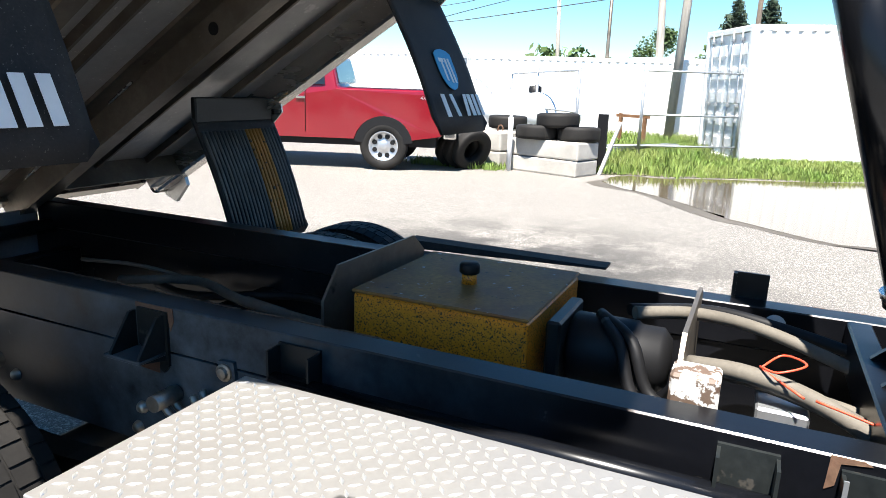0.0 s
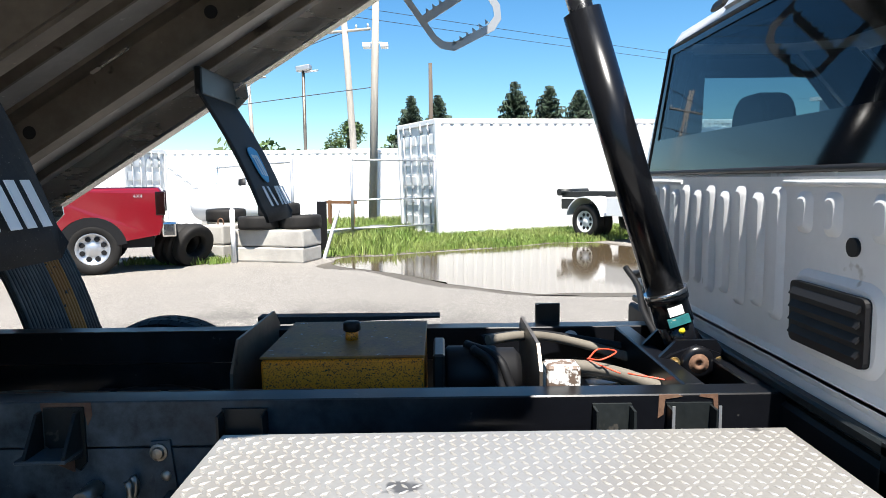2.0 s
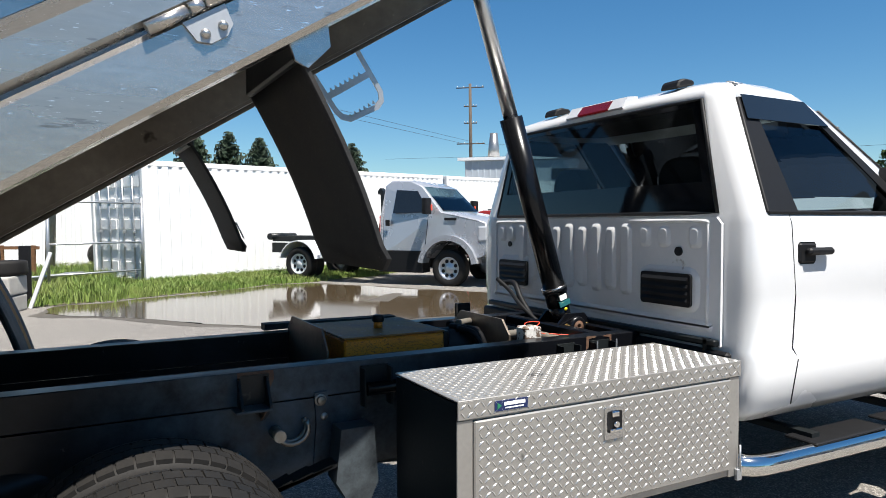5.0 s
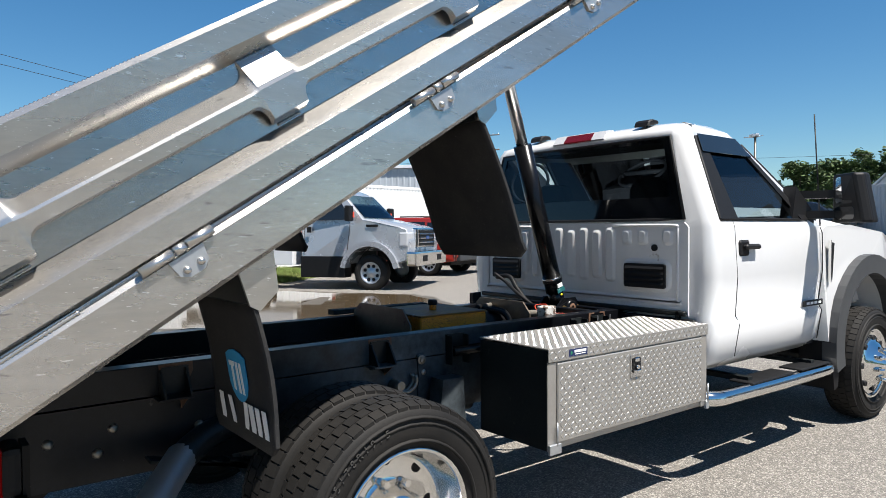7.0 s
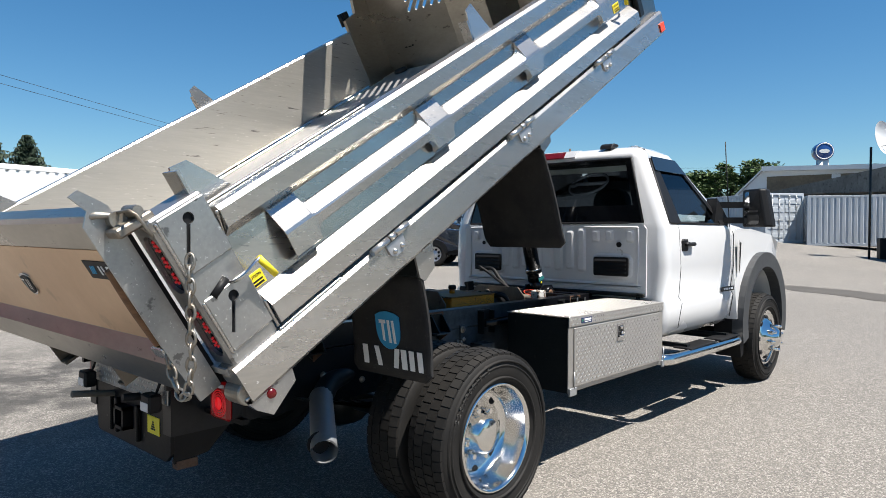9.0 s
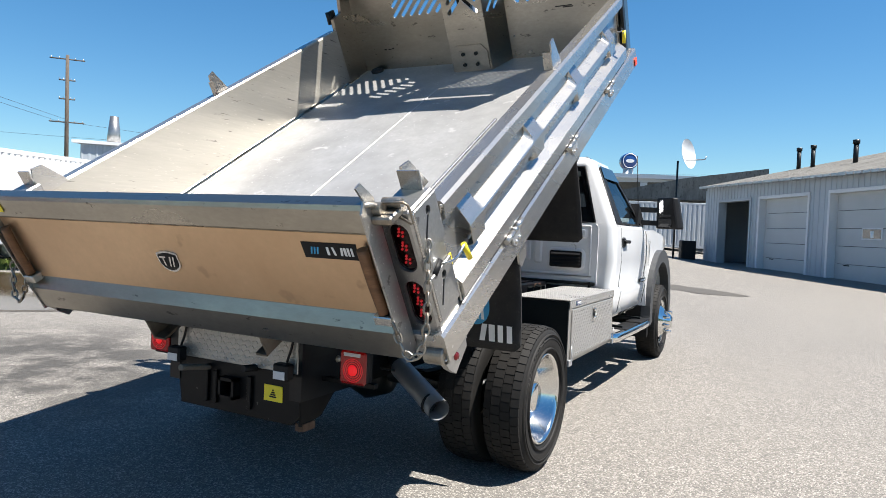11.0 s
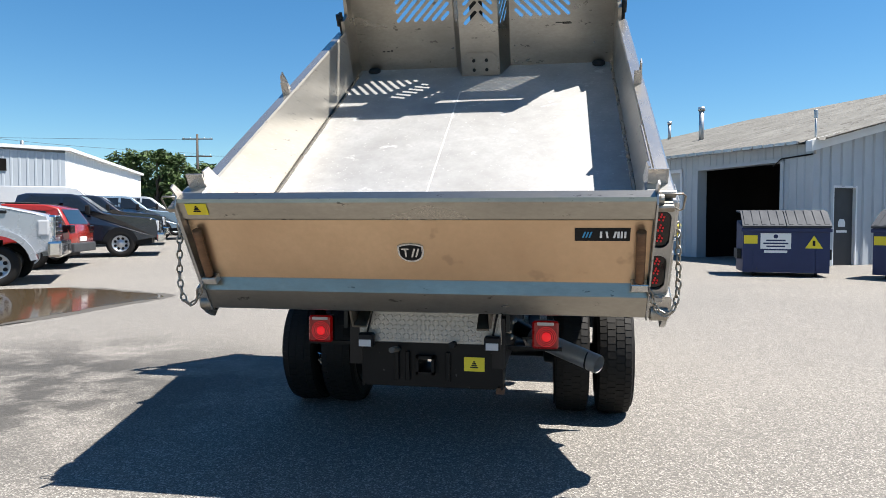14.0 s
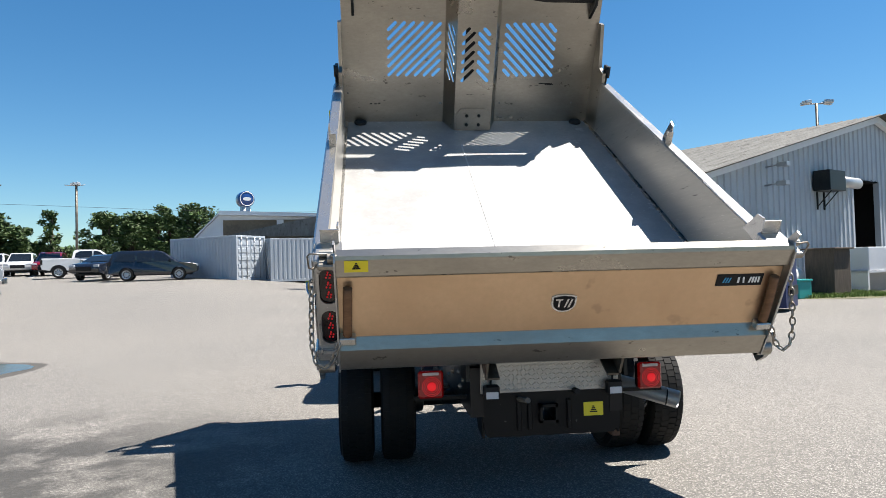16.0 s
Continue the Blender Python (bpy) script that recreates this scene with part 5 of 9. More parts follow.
            vb = [(b[0] - 0.035, b[1], b[2]), (b[0] + 0.035, b[1], b[2])]
            q = [bm.verts.new(p) for p in (va[0], va[1], vb[1], vb[0])]
            r = [bm.verts.new((p[0], p[1], p[2] - 0.011)) for p in (va[0], va[1], vb[1], vb[0])]
            bm.faces.new(q)
            bm.faces.new(list(reversed(r)))
            for i2 in range(4):
                bm.faces.new((q[i2], r[i2], r[(i2 + 1) % 4], q[(i2 + 1) % 4]))
    bmesh.ops.recalc_face_normals(bm, faces=bm.faces[:])
    part("leaf_spring", bm, "black_steel", truck, "stacked leaf spring")
    bm = fresh()
    prism(bm, [(0.62, 0.70), (0.74, 0.70), (0.755, 0.50), (0.72, 0.43), (0.64, 0.45), (0.60, 0.52)], 0.47 * side, 0.56 * side, "x")
    part("spring_hanger", bm, "frame_paint", truck, "dirt-caked spring hanger")


mirrored(rails)
for y0, y1, z0 in ((2.06, 2.119, 0.80), (1.893, 1.95, 0.80), (0.05, 0.12, 0.60), (-1.0, -0.92, 0.62), (3.0, 3.1, 0.55)):
    bm = fresh()
    box(bm, (-0.346, y0, z0), (0.346, y1, z0 + 0.104), bevel=0.005)
    part("crossmember", bm, "frame_paint", truck)
bm = fresh()
tube(bm, [(-1.02, 0, 0.41), (1.02, 0, 0.41)], 0.055, 14)
turned(bm, [(0.0, -0.16), (0.12, -0.14), (0.17, 0.0), (0.12, 0.14), (0.0, 0.16)], 16, pose(0, 0, 0.40))
part("rear_axle", bm, "black_steel", truck, "rear axle with its round housing")
bm = fresh()
tube(bm, [(0, 0.2, 0.45), (0, 3.0, 0.62)], 0.05, 12)
part("drive_shaft", bm, "black_steel", truck)
bm = fresh()
tube(bm, [(0.465, 0.75, 0.805), (0.465, 2.05, 0.805)], 0.024, 16)
part("pipe", bm, "cylinder_black", truck, "black pipe along the rail")
bm = fresh()
tube(bm, curve_points([(0.28, 1.0, 0.50), (0.28, 0.40, 0.56), (0.34, -0.10, 0.63), (0.42, -0.38, 0.625), (0.56, -0.565, 0.585)], 6), 0.053, 16, caps=False)
part("exhaust_run", bm, "black_steel", truck, "dusty bent exhaust run")
bm = fresh()
tube(bm, [(0.545, -0.553, 0.588), (0.93, -0.83, 0.482)], 0.055, 18, caps=False)
tube(bm, [(0.56, -0.565, 0.585), (0.932, -0.8315, 0.4815)], 0.050, 18, caps=False)
exhaust = part("exhaust_pipe", bm, "galv", truck, "grey steel exhaust pipe, open at the end")
# Black disc across the pipe stands for the shade in its depth.
bm = fresh()
tube(bm, [(0.86, -0.806, 0.499), (0.866, -0.808, 0.498)], 0.050, 16)
part("sooty_inside", bm, "black", exhaust, "black disc standing for the shade inside the pipe")

# wheel hoses and tangled lines inside the rails
rnd = random.Random(4)
for i in range(14):
    bm = fresh()
    y = -0.9 + 0.1 * i
    x, z = rnd.uniform(-0.28, 0.28), rnd.uniform(0.62, 0.76)
    pts = [(x, y - 0.5, z), (x + rnd.uniform(-0.1, 0.1), y - 0.2, z + rnd.uniform(-0.05, 0.05)), (x + rnd.uniform(-0.12, 0.12), y + 0.2, z + rnd.uniform(-0.05, 0.06)), (x + rnd.uniform(-0.1, 0.1), min(y + 0.6, 0.66), z)]
    tube(bm, curve_points(pts, 5), rnd.uniform(0.006, 0.018), 7)
    part("hose", bm, "black" if i % 3 else "hose", truck, "dusty hose")

# hydraulic tank, pump and lines between the rails
bm = fresh()
box(bm, (-0.285, 0.77, 0.70), (0.18, 1.225, 0.937), bevel=0.008)
tank = part("hydraulic_tank", bm, "yellow", truck, "yellow hydraulic tank with flaking black-stained paint")
bm = fresh()
box(bm, (-0.287, 0.768, 0.9372), (0.182, 1.227, 0.946), bevel=0.003)
part("tank_lid", bm, "tank_top", tank, "grimy dark tank lid")
bm = fresh()
tube(bm, [(-0.02, 1.0, 0.945), (-0.02, 1.0, 0.972)], 0.020, 14)
part("filler_neck", bm, "yellow", tank)
bm = fresh()
turned(bm, [(0.0, 0.030), (0.022, 0.030), (0.027, 0.024), (0.027, 0.004), (0.022, 0.0)], 14, pose(-0.02, 1.0, 0.972, 0, -90, 0))
part("filler_cap", bm, "black", tank, "black filler cap")
bm = fresh()
prism(bm, [(-0.36, 0.70), (0.20, 0.70), (0.20, 0.905), (0.13, 0.985), (-0.29, 0.985), (-0.36, 0.93)], 0.690, 0.698, "y")
part("guard_plate", bm, "alu_dull", truck, "grey steel guard plate")
bm = fresh()
turned(bm, [(0.0, 0.0), (0.075, 0.0), (0.085, 0.01), (0.085, 0.15), (0.078, 0.16), (0.078, 0.21), (0.055, 0.23), (0.0, 0.235)], 22, pose(0.0, 1.285, 0.84, 0, 0, 90))
pump = part("pump_motor", bm, "black", truck, "black pump motor")
bm = fresh()
box(bm, (-0.10, 1.25, 0.74), (0.12, 1.285, 0.93), bevel=0.006)
part("pump_flange", bm, "black_steel", pump)
bm = fresh()
prism(bm, [(-0.28, 0.74), (0.20, 0.74), (0.20, 0.90), (0.14, 0.965), (-0.24, 0.965), (-0.28, 0.93)], 1.545, 1.555, "y")
part("divider_plate", bm, "alu_dull", truck, "bare steel divider plate")
bm = fresh()
box(bm, (0.255, 1.545, 0.86), (0.332, 1.632, 0.950), bevel=0.006)
part("relay_box", bm, "peeling", truck, "white box with peeling paint")
bm = fresh()
box(bm, (0.0, 1.70, 0.80), (0.13, 1.80, 0.83), bevel=0.005)
part("steel_bracket", bm, "galv", truck)
hoses = (
    ([(0.04, 1.37, 0.925), (0.12, 1.42, 0.90), (0.16, 1.47, 0.80), (0.20, 1.60, 0.78)], 0.014, "black"),
    ([(0.00, 1.35, 0.93), (0.10, 1.44, 0.91), (0.13, 1.50, 0.80), (0.18, 1.66, 0.79)], 0.014, "black"),
    ([(-0.05, 1.42, 0.93), (-0.15, 1.56, 0.92), (-0.22, 1.72, 0.88), (-0.18, 1.95, 0.82)], 0.016, "hose"),
    ([(-0.10, 1.40, 0.92), (-0.26, 1.58, 0.90), (-0.30, 1.75, 0.87), (-0.24, 1.98, 0.84)], 0.015, "black"),
    ([(0.06, 1.56, 0.87), (0.10, 1.68, 0.885), (0.13, 1.82, 0.86), (0.22, 2.0, 0.80)], 0.019, "hose"),
    ([(0.02, 1.56, 0.85), (0.06, 1.70, 0.86), (0.10, 1.84, 0.84), (0.17, 2.02, 0.79)], 0.019, "hose"),
    ([(-0.02, 1.56, 0.83), (0.02, 1.7, 0.84), (0.02, 1.9, 0.81), (0.08, 2.04, 0.78)], 0.014, "hose"),
    ([(0.15, 1.56, 0.82), (0.2, 1.62, 0.80), (0.28, 1.72, 0.78), (0.31, 1.9, 0.77)], 0.012, "black"),
)
for pts, r, mat in hoses:
    bm = fresh()
    tube(bm, curve_points(pts, 6), r, 10)
    part("hose", bm, mat, truck, "dusty grey hydraulic hose" if mat == "hose" else "black hydraulic hose")
for pts in ([(0.10, 1.70, 0.905), (0.06, 1.74, 0.925), (0.11, 1.78, 0.93), (0.14, 1.73, 0.915), (0.10, 1.70, 0.905), (0.16, 1.78, 0.88)], [(0.16, 1.80, 0.88), (0.20, 1.90, 0.87), (0.22, 1.96, 0.85)]):
    bm = fresh()
    tube(bm, curve_points(pts, 6), 0.0025, 6)
    part("wire", bm, "red_wire", truck, "loop of red wire")
bm = fresh()
box(bm, (-0.43, 1.62, 0.84), (-0.42, 1.71, 0.975))
box(bm, (-0.43, 1.62, 0.84), (-0.40, 1.63, 0.975))
part("upright_bracket", bm, "black_steel", truck)
# White disc painted for the sunlit ground seen through a hole in the rail.
bm = fresh()
tube(bm, [(-0.344, 1.735, 0.866), (-0.338, 1.735, 0.866)], 0.026, 18)
part("light_hole", bm, "white", truck)
bm = fresh()
prism(bm, [(0.60, 0.905), (1.27, 0.925), (1.27, 0.932), (0.60, 0.935)], -0.50, -0.43, "x")
part("fender_strip", bm, "rubber", truck)
bm = fresh()
tube(bm, curve_points([(-0.25, 2.02, 0.86), (-0.40, 2.03, 0.98), (-0.50, 2.05, 1.06), (-0.62, 2.04, 1.05)], 6), 0.016, 10)
tube(bm, curve_points([(-0.20, 2.02, 0.86), (-0.36, 2.00, 0.95), (-0.50, 2.02, 1.02), (-0.60, 2.0, 1.08)], 6), 0.012, 10)
part("hose", bm, "black", truck, "black hoses by the cab")

# lift cylinder
base, way = Vector((-0.008, 2.018, 0.893)), Vector((-0.003, -0.314, 1.0)).normalized()
bm = fresh()
tube(bm, [base + way * 0.10, base + way * 0.17, base + way * 0.175], 0.058, 24)
tube(bm, [base + way * 0.175, base + way * 1.07], 0.056, 24)
tube(bm, [base + way * 0.172, base + way * 0.20], 0.064, 24)
cyl = part("lift_cylinder", bm, "cylinder_black", truck, "glossy black hydraulic lift cylinder")
bm = fresh()
tube(bm, [base + way * 1.07, base + way * 2.35], 0.036, 20)
part("piston_rod", bm, "rod", cyl, "polished chrome piston rod")
bm = fresh()
tube(bm, [base + way * 0.192, base + way * 0.206], 0.0655, 24)
part("clamp_ring", bm, "steel", cyl)
for k, (z0, mat) in enumerate(((0.150, "sticker_white"), (0.118, "teal_sticker"))):
    bm = fresh()
    c = base + way * z0
    box(bm, (0.054, -0.024 - 0.010 * k, -0.014), (0.0605, 0.020 + 0.012 * k, 0.013), m=Matrix.Translation(c) @ pose(0, 0, 0, 18, 0, 0))
    part("sticker", bm, mat, cyl, "small printed sticker")
bm = fresh()
tube(bm, [base - way * 0.01, base + way * 0.11], 0.05, 20, radii=[0.046, 0.054])
tube(bm, [(-0.075, base.y, base.z), (0.06, base.y, base.z)], 0.045, 20)
part("cylinder_foot", bm, "cylinder_black", cyl)
bm = fresh()
turned(bm, [(0.0, 0.004), (0.009, 0.003), (0.010, 0.0)], 12, Matrix.Translation(base + way * 0.085 + Vector((0.052, 0, 0))))
part("round_sticker", bm, "sticker_yellow", cyl, "round yellow sticker")
for s in (-1, 1):
    bm = fresh()
    prism(bm, [(base.y - 0.105, 0.80), (base.y + 0.095, 0.80), (base.y + 0.095, 0.905), (base.y + 0.06, 0.955), (base.y - 0.055, 0.955), (base.y - 0.105, 0.905)], 0.072 * s, 0.088 * s, "x")
    lug = part("pivot_lug", bm, "frame_paint", cyl)
    bm = fresh()
    rim = [(base.y + 0.088 * math.cos(t) ** 3 + 0.012 * math.cos(t), base.z + 0.050 * math.sin(t)) for t in (2 * math.pi * i / 28 for i in range(28))]
    prism(bm, rim, 0.088 * s, 0.102 * s, "x")
    turned(bm, [(0.050, 0.100 * s), (0.046, 0.116 * s), (0.030, 0.117 * s)], 24, pose(0, base.y, base.z))
    part("flange_bearing", bm, "frame_paint", lug, "black two-bolt flange bearing")
    bm = fresh()
    turned(bm, [(0.0, 0.112 * s), (0.008, 0.112 * s), (0.009, 0.119 * s), (0.020, 0.120 * s), (0.021, 0.115 * s), (0.029, 0.117 * s), (0.030, 0.10 * s)], 24, pose(0, base.y, base.z))
    part("pivot_pin", bm, "rust", lug, "rusty pivot pin end")
    for dy in (-0.066, 0.066):
        bm = fresh()
        turned(bm, [(0.0, 0.106 * s), (0.016, 0.106 * s), (0.017, 0.102 * s)], 18, pose(0, base.y + dy, base.z), smooth=False)
        turned(bm, [(0.0, 0.122 * s), (0.009, 0.122 * s), (0.0115, 0.118 * s), (0.0115, 0.105 * s)], 6, pose(0, base.y + dy, base.z), smooth=False)
        part("bolt", bm, "brass", lug, "yellow zinc-plated bolt")

# step hung from the far side of the bed
def bed_hook(side):
    bm = fresh()
    outer = [(2.965, -0.02), (2.985, -0.36), (3.00, -0.41), (3.05, -0.455), (3.26, -0.475), (3.315, -0.45), (3.345, -0.39), (3.335, -0.02), (3.305, -0.02), (3.312, -0.38), (3.295, -0.42), (3.25, -0.438), (3.07, -0.42), (3.03, -0.39), (3.015, -0.35), (2.995, -0.02)]
    prism(bm, outer, 1.275 * side, 1.285 * side, "x")
    prism(bm, [(2.995, -0.235), (3.32, -0.235), (3.32, -0.275), (3.0, -0.275)], 1.274 * side, 1.286 * side, "x")
    for i in range(7):
        u = 3.03 + 0.036 * i
        prism(bm, [(u, -0.236), (u + 0.02, -0.236), (u + 0.01, -0.215)], 1.275 * side, 1.285 * side, "x")
        if i < 6:
            prism(bm, [(u + 0.03, -0.430), (u + 0.05, -0.432), (u + 0.04, -0.408)], 1.275 * side, 1.285 * side, "x")
    box(bm, (1.20 * side, 2.96, -0.05), (1.286 * side, 3.34, -0.02))
    bedpart("access_step", bm, "galv", truck, "toothed steel access step hung from the bed")


bed_hook(-1)


# ---- wheels ----
def tyre_profile(r, w, rim):
    h = w / 2
    return [(rim, -h * 0.80), (rim + 0.02, -h * 0.92), (rim + (r - rim) * 0.5, -h * 1.0), (r - 0.035, -h * 0.94), (r - 0.008, -h * 0.80), (r - 0.002, -h * 0.5), (r - 0.001, 0), (r - 0.002, h * 0.5), (r - 0.008, h * 0.80), (r - 0.035, h * 0.94),
            (rim + (r - rim) * 0.5, h * 1.0), (rim + 0.02, h * 0.92), (rim, h * 0.80), (rim - 0.015, h * 0.6), (rim - 0.015, -h * 0.6), (rim, -h * 0.80)]


def truck_wheel(parent, x, y, r, w, rim, side, dish, mat="chrome", lugs=8, blocks=True, depth=1, front=False):
    """One tyre with its rim as a part; dish: how far the wheel's disc lies inside the outer face (front wheels stand proud)."""
    m = pose(x, y, r)
    bm = fresh()
    turned(bm, tyre_profile(r, w, rim), 44, m)
    tyre = part("tyre", bm, "tyre", parent, "dusty black tyre")
    if blocks:
        bm = fresh()
        n = 54
        for row, (a, b) in enumerate(((-0.86, -0.50), (-0.46, -0.03), (0.03, 0.46), (0.50, 0.86))):
            for i in range(n):
                t0 = 2 * math.pi * (i + 0.5 * (row % 2)) / n
                t1 = t0 + 2 * math.pi * 0.86 / n
                vs = []
                for rr in (r - 0.012, r + 0.0025):
                    for xx in (a * w / 2, b * w / 2):
                        drop = 0.010 if abs(xx) > 0.40 * w else 0.0
                        for t in (t0, t1):
                            vs.append(bm.verts.new((x + xx, y + (rr - drop) * math.cos(t), r + (rr - drop) * math.sin(t))))
                for q in ((0, 1, 3, 2), (4, 6, 7, 5), (0, 4, 5, 1), (2, 3, 7, 6), (0, 2, 6, 4), (1, 5, 7, 3)):
                    bm.faces.new([vs[k] for k in q])
        bmesh.ops.recalc_face_normals(bm, faces=bm.faces[:])
        tread = part("tread_pattern", bm, "tyre", tyre)
        tagged(tread, kind="stuff")
    if blocks:
        for rr, hh in ((rim + 0.030, 0.004), (r - 0.045, 0.004), ((r + rim) / 2 + 0.01, 0.003)):
            bm = fresh()
            turned(bm, [(rr - 0.006, side * w * 0.470), (rr - 0.003, side * (w * 0.5 + hh)), (rr + 0.003, side * (w * 0.5 + hh)), (rr + 0.006, side * w * 0.470)], 44, m)
            part("sidewall_ring", bm, "tyre", tyre)
    o = side * w / 2
    s = side
    disc = o - s * dish
    bm = fresh()
    if front:
        prof = [(rim + 0.004, o * 0.80), (rim - 0.004, o * 0.86), (rim - 0.02, o * 0.75), (rim - 0.045, disc - s * 0.02), (0.16, disc + s * 0.01), (0.145, disc + s * 0.03), (0.11, disc + s * 0.05), (0.085, disc + s * 0.10), (0.05, disc + s * 0.125), (0.0, disc + s * 0.13)]
    else:
        prof = [(rim + 0.006, o * 0.82), (rim + 0.002, o * 0.90), (rim - 0.008, o * 0.90), (rim - 0.015, o * 0.72), (rim - 0.035, disc + s * 0.03), (rim - 0.05, disc + s * 0.004), (rim - 0.08, disc), (0.12, disc), (0.095, disc + s * 0.012), (0.085, disc + s * 0.085), (0.07, disc + s * 0.095), (0.0, disc + s * 0.097)]
    turned(bm, prof, 40, m)
    part("rim", bm, mat, tyre, "polished alloy wheel rim" if mat == "chrome" else "")
    if lugs:
        for i in range(lugs):
            t = 2 * math.pi * (i + 0.3) / lugs
            rr = 0.115
            bm = fresh()
            c = Vector((x + disc + (s * 0.04 if front else 0), y + rr * math.cos(t), r + rr * math.sin(t)))
            tube(bm, [c, c + Vector((s * (0.075 if front else 0.05), 0, 0))], 0.013, 8)
            part("wheel_nut", bm, mat, tyre)
        for i in range(8):
            t = 2 * math.pi * i / 8
            rr = rim - 0.068
            bm = fresh()
            c = Vector((x + disc - s * 0.02, y + rr * math.cos(t), r + rr * math.sin(t)))
            tube(bm, [c, c + Vector((s * 0.0225, 0, 0))], 0.021, 14)
            part("hand_hole", bm, "black", tyre)
    return tyre


R = 0.405
WB = 4.22


def wheels(side):
    truck_wheel(truck, 1.065 * side, 0.0, R, 0.228, 0.252, side, 0.155)
    truck_wheel(truck, 0.790 * side, 0.0, R, 0.228, 0.252, -side, 0.02, "black_steel", 0)
    truck_wheel(truck, 0.965 * side, WB, R, 0.228, 0.252, side, 0.02, "chrome", 8, front=True)


mirrored(wheels)
for k, letter in enumerate("225/70R19.5"):
    if letter != " ":
        lettering(letter, 0.036, "raised_rubber", pose(1.1805, 0, R) @ pose(0, 0, 0, 66 - 5.0 * k, 0, 0) @ pose(0, 0, 0.338) @ pose(0, 0, 0, 0, 0, 90), truck, "", 0.0015, name="sidewall_letter")

# ---- cab ----
LEVELS = [0.60, 0.655, 0.855, 0.890, 1.12, 1.40, 1.445, 1.93, 1.985, 2.035, 2.055]
HALF = [0.925, 0.985, 1.018, 0.990, 1.012, 1.000, 0.985, 0.795, 0.765, 0.66, 0.40]
BACK = [2.150, 2.14, 2.14, 2.14, 2.138, 2.14, 2.148, 2.190, 2.215, 2.34, 2.55]
FRONT = [3.58, 3.60, 3.62, 3.62, 3.62, 3.62, 3.58, 2.95, 2.87, 2.78, 2.70]
SILL1 = [2.245, 2.245, 2.245, 2.245, 2.245, 2.245, 2.245, 2.295, 2.32, 2.43, 2.58]
SILL2 = [3.35, 3.36, 3.38, 3.38, 3.38, 3.34, 3.30, 2.74, 2.70, 2.66, 2.64]
PANE = [0.86, 0.86, 0.87, 0.86, 0.86, 0.83, 0.825, 0.702, 0.66, 0.56, 0.34]


def ring(i, inset=0.0):
    """One level of the cab's outline, drawn in by inset."""
    w, yb, yf, s1, s2, z = HALF[i] - inset, BACK[i] + inset, FRONT[i] - inset, SILL1[i] + inset * 0.4, SILL2[i], LEVELS[i]
    c = min(0.10, 0.12 * w) * (1.0 if i < 9 else 2.0)
    p = min(PANE[i], w - c * 0.95)
    right = [(p * 0.35, yb), (p, yb + 0.004), (w - c * 0.72, yb + 0.010), (w - c * 0.28, yb + c * 0.20), (w - c * 0.05, yb + c * 0.52), (w, yb + c * 0.92), (w, s1), (w, (s1 + s2) / 2), (w, s2), (w - 0.02, yf - 0.12), (w - 0.07, yf), (w * 0.4, yf + 0.03)]
    return [(-x, y, z) for x, y in reversed(right)] + [(x, y, z) for x, y in right]


OPEN_LEVEL = 6
openings = {"rear": [10, 11, 12, 13], "right": [18, 19, 20], "left": [3, 4, 5], "front": [22, 23, 0, 1]}
OPEN_COLUMNS = {c for cols in openings.values() for c in cols[:-1]}


def cab_skin(inset, levels, lid=True):
    bm = fresh()
    grid = [[bm.verts.new(p) for p in ring(i, inset)] for i in levels]
    n = len(grid[0])
    for i, (a, b) in enumerate(zip(grid, grid[1:])):
        for j in range(n):
            if levels[i] == OPEN_LEVEL and j in OPEN_COLUMNS:
                continue
            k = (j + 1) % n
            bm.faces.new((a[j], a[k], b[k], b[j])).smooth = True
    if lid:
        bm.faces.new(grid[-1]).smooth = True
    bmesh.ops.recalc_face_normals(bm, faces=bm.faces[:])
    return bm


cab = part("cab_shell", cab_skin(0.0, list(range(len(LEVELS)))), "white", truck, "white painted single cab")
thick = cab.modifiers.new("thickness", "SOLIDIFY")
thick.thickness, thick.offset = 0.018, -1
part("cab_lining", cab_skin(0.028, list(range(1, 8)), False), "interior", truck, "dark trim inside the cab")
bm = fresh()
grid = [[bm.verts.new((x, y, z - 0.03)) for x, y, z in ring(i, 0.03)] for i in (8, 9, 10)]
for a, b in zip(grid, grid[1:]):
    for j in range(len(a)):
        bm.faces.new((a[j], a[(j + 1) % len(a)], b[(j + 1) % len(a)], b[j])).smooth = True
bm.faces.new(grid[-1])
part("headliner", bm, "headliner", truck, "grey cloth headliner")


def pane_point(which, a, b, out=0.0):
    """A point of a window: a runs along its lower edge, b from the lower to the upper edge, pushed out of the cab."""
    cols = openings[which]
    lo, hi = [Vector(ring(OPEN_LEVEL)[j]) for j in cols], [Vector(ring(OPEN_LEVEL + 1)[j]) for j in cols]
    k = min(int(a * (len(cols) - 1)), len(cols) - 2)
    f = a * (len(cols) - 1) - k
    p, q = lo[k].lerp(lo[k + 1], f), hi[k].lerp(hi[k + 1], f)
    away = {"rear": (0, -1, 0.2), "front": (0, 1, 0.5), "right": (1, 0, 0.35), "left": (-1, 0, 0.35)}[which]
    return p.lerp(q, b) + Vector(away).normalized() * out


def pane_strip(bm, which, a0, a1, b0, b1, out, depth=0.004):
    """A thin slab laid over part of a window."""
    n = 6
    for d in (out, out + depth):
        sheet(bm, [[pane_point(which, a0 + (a1 - a0) * i / n, b, d) for i in range(n + 1)] for b in (b0, b1)], smooth=False)
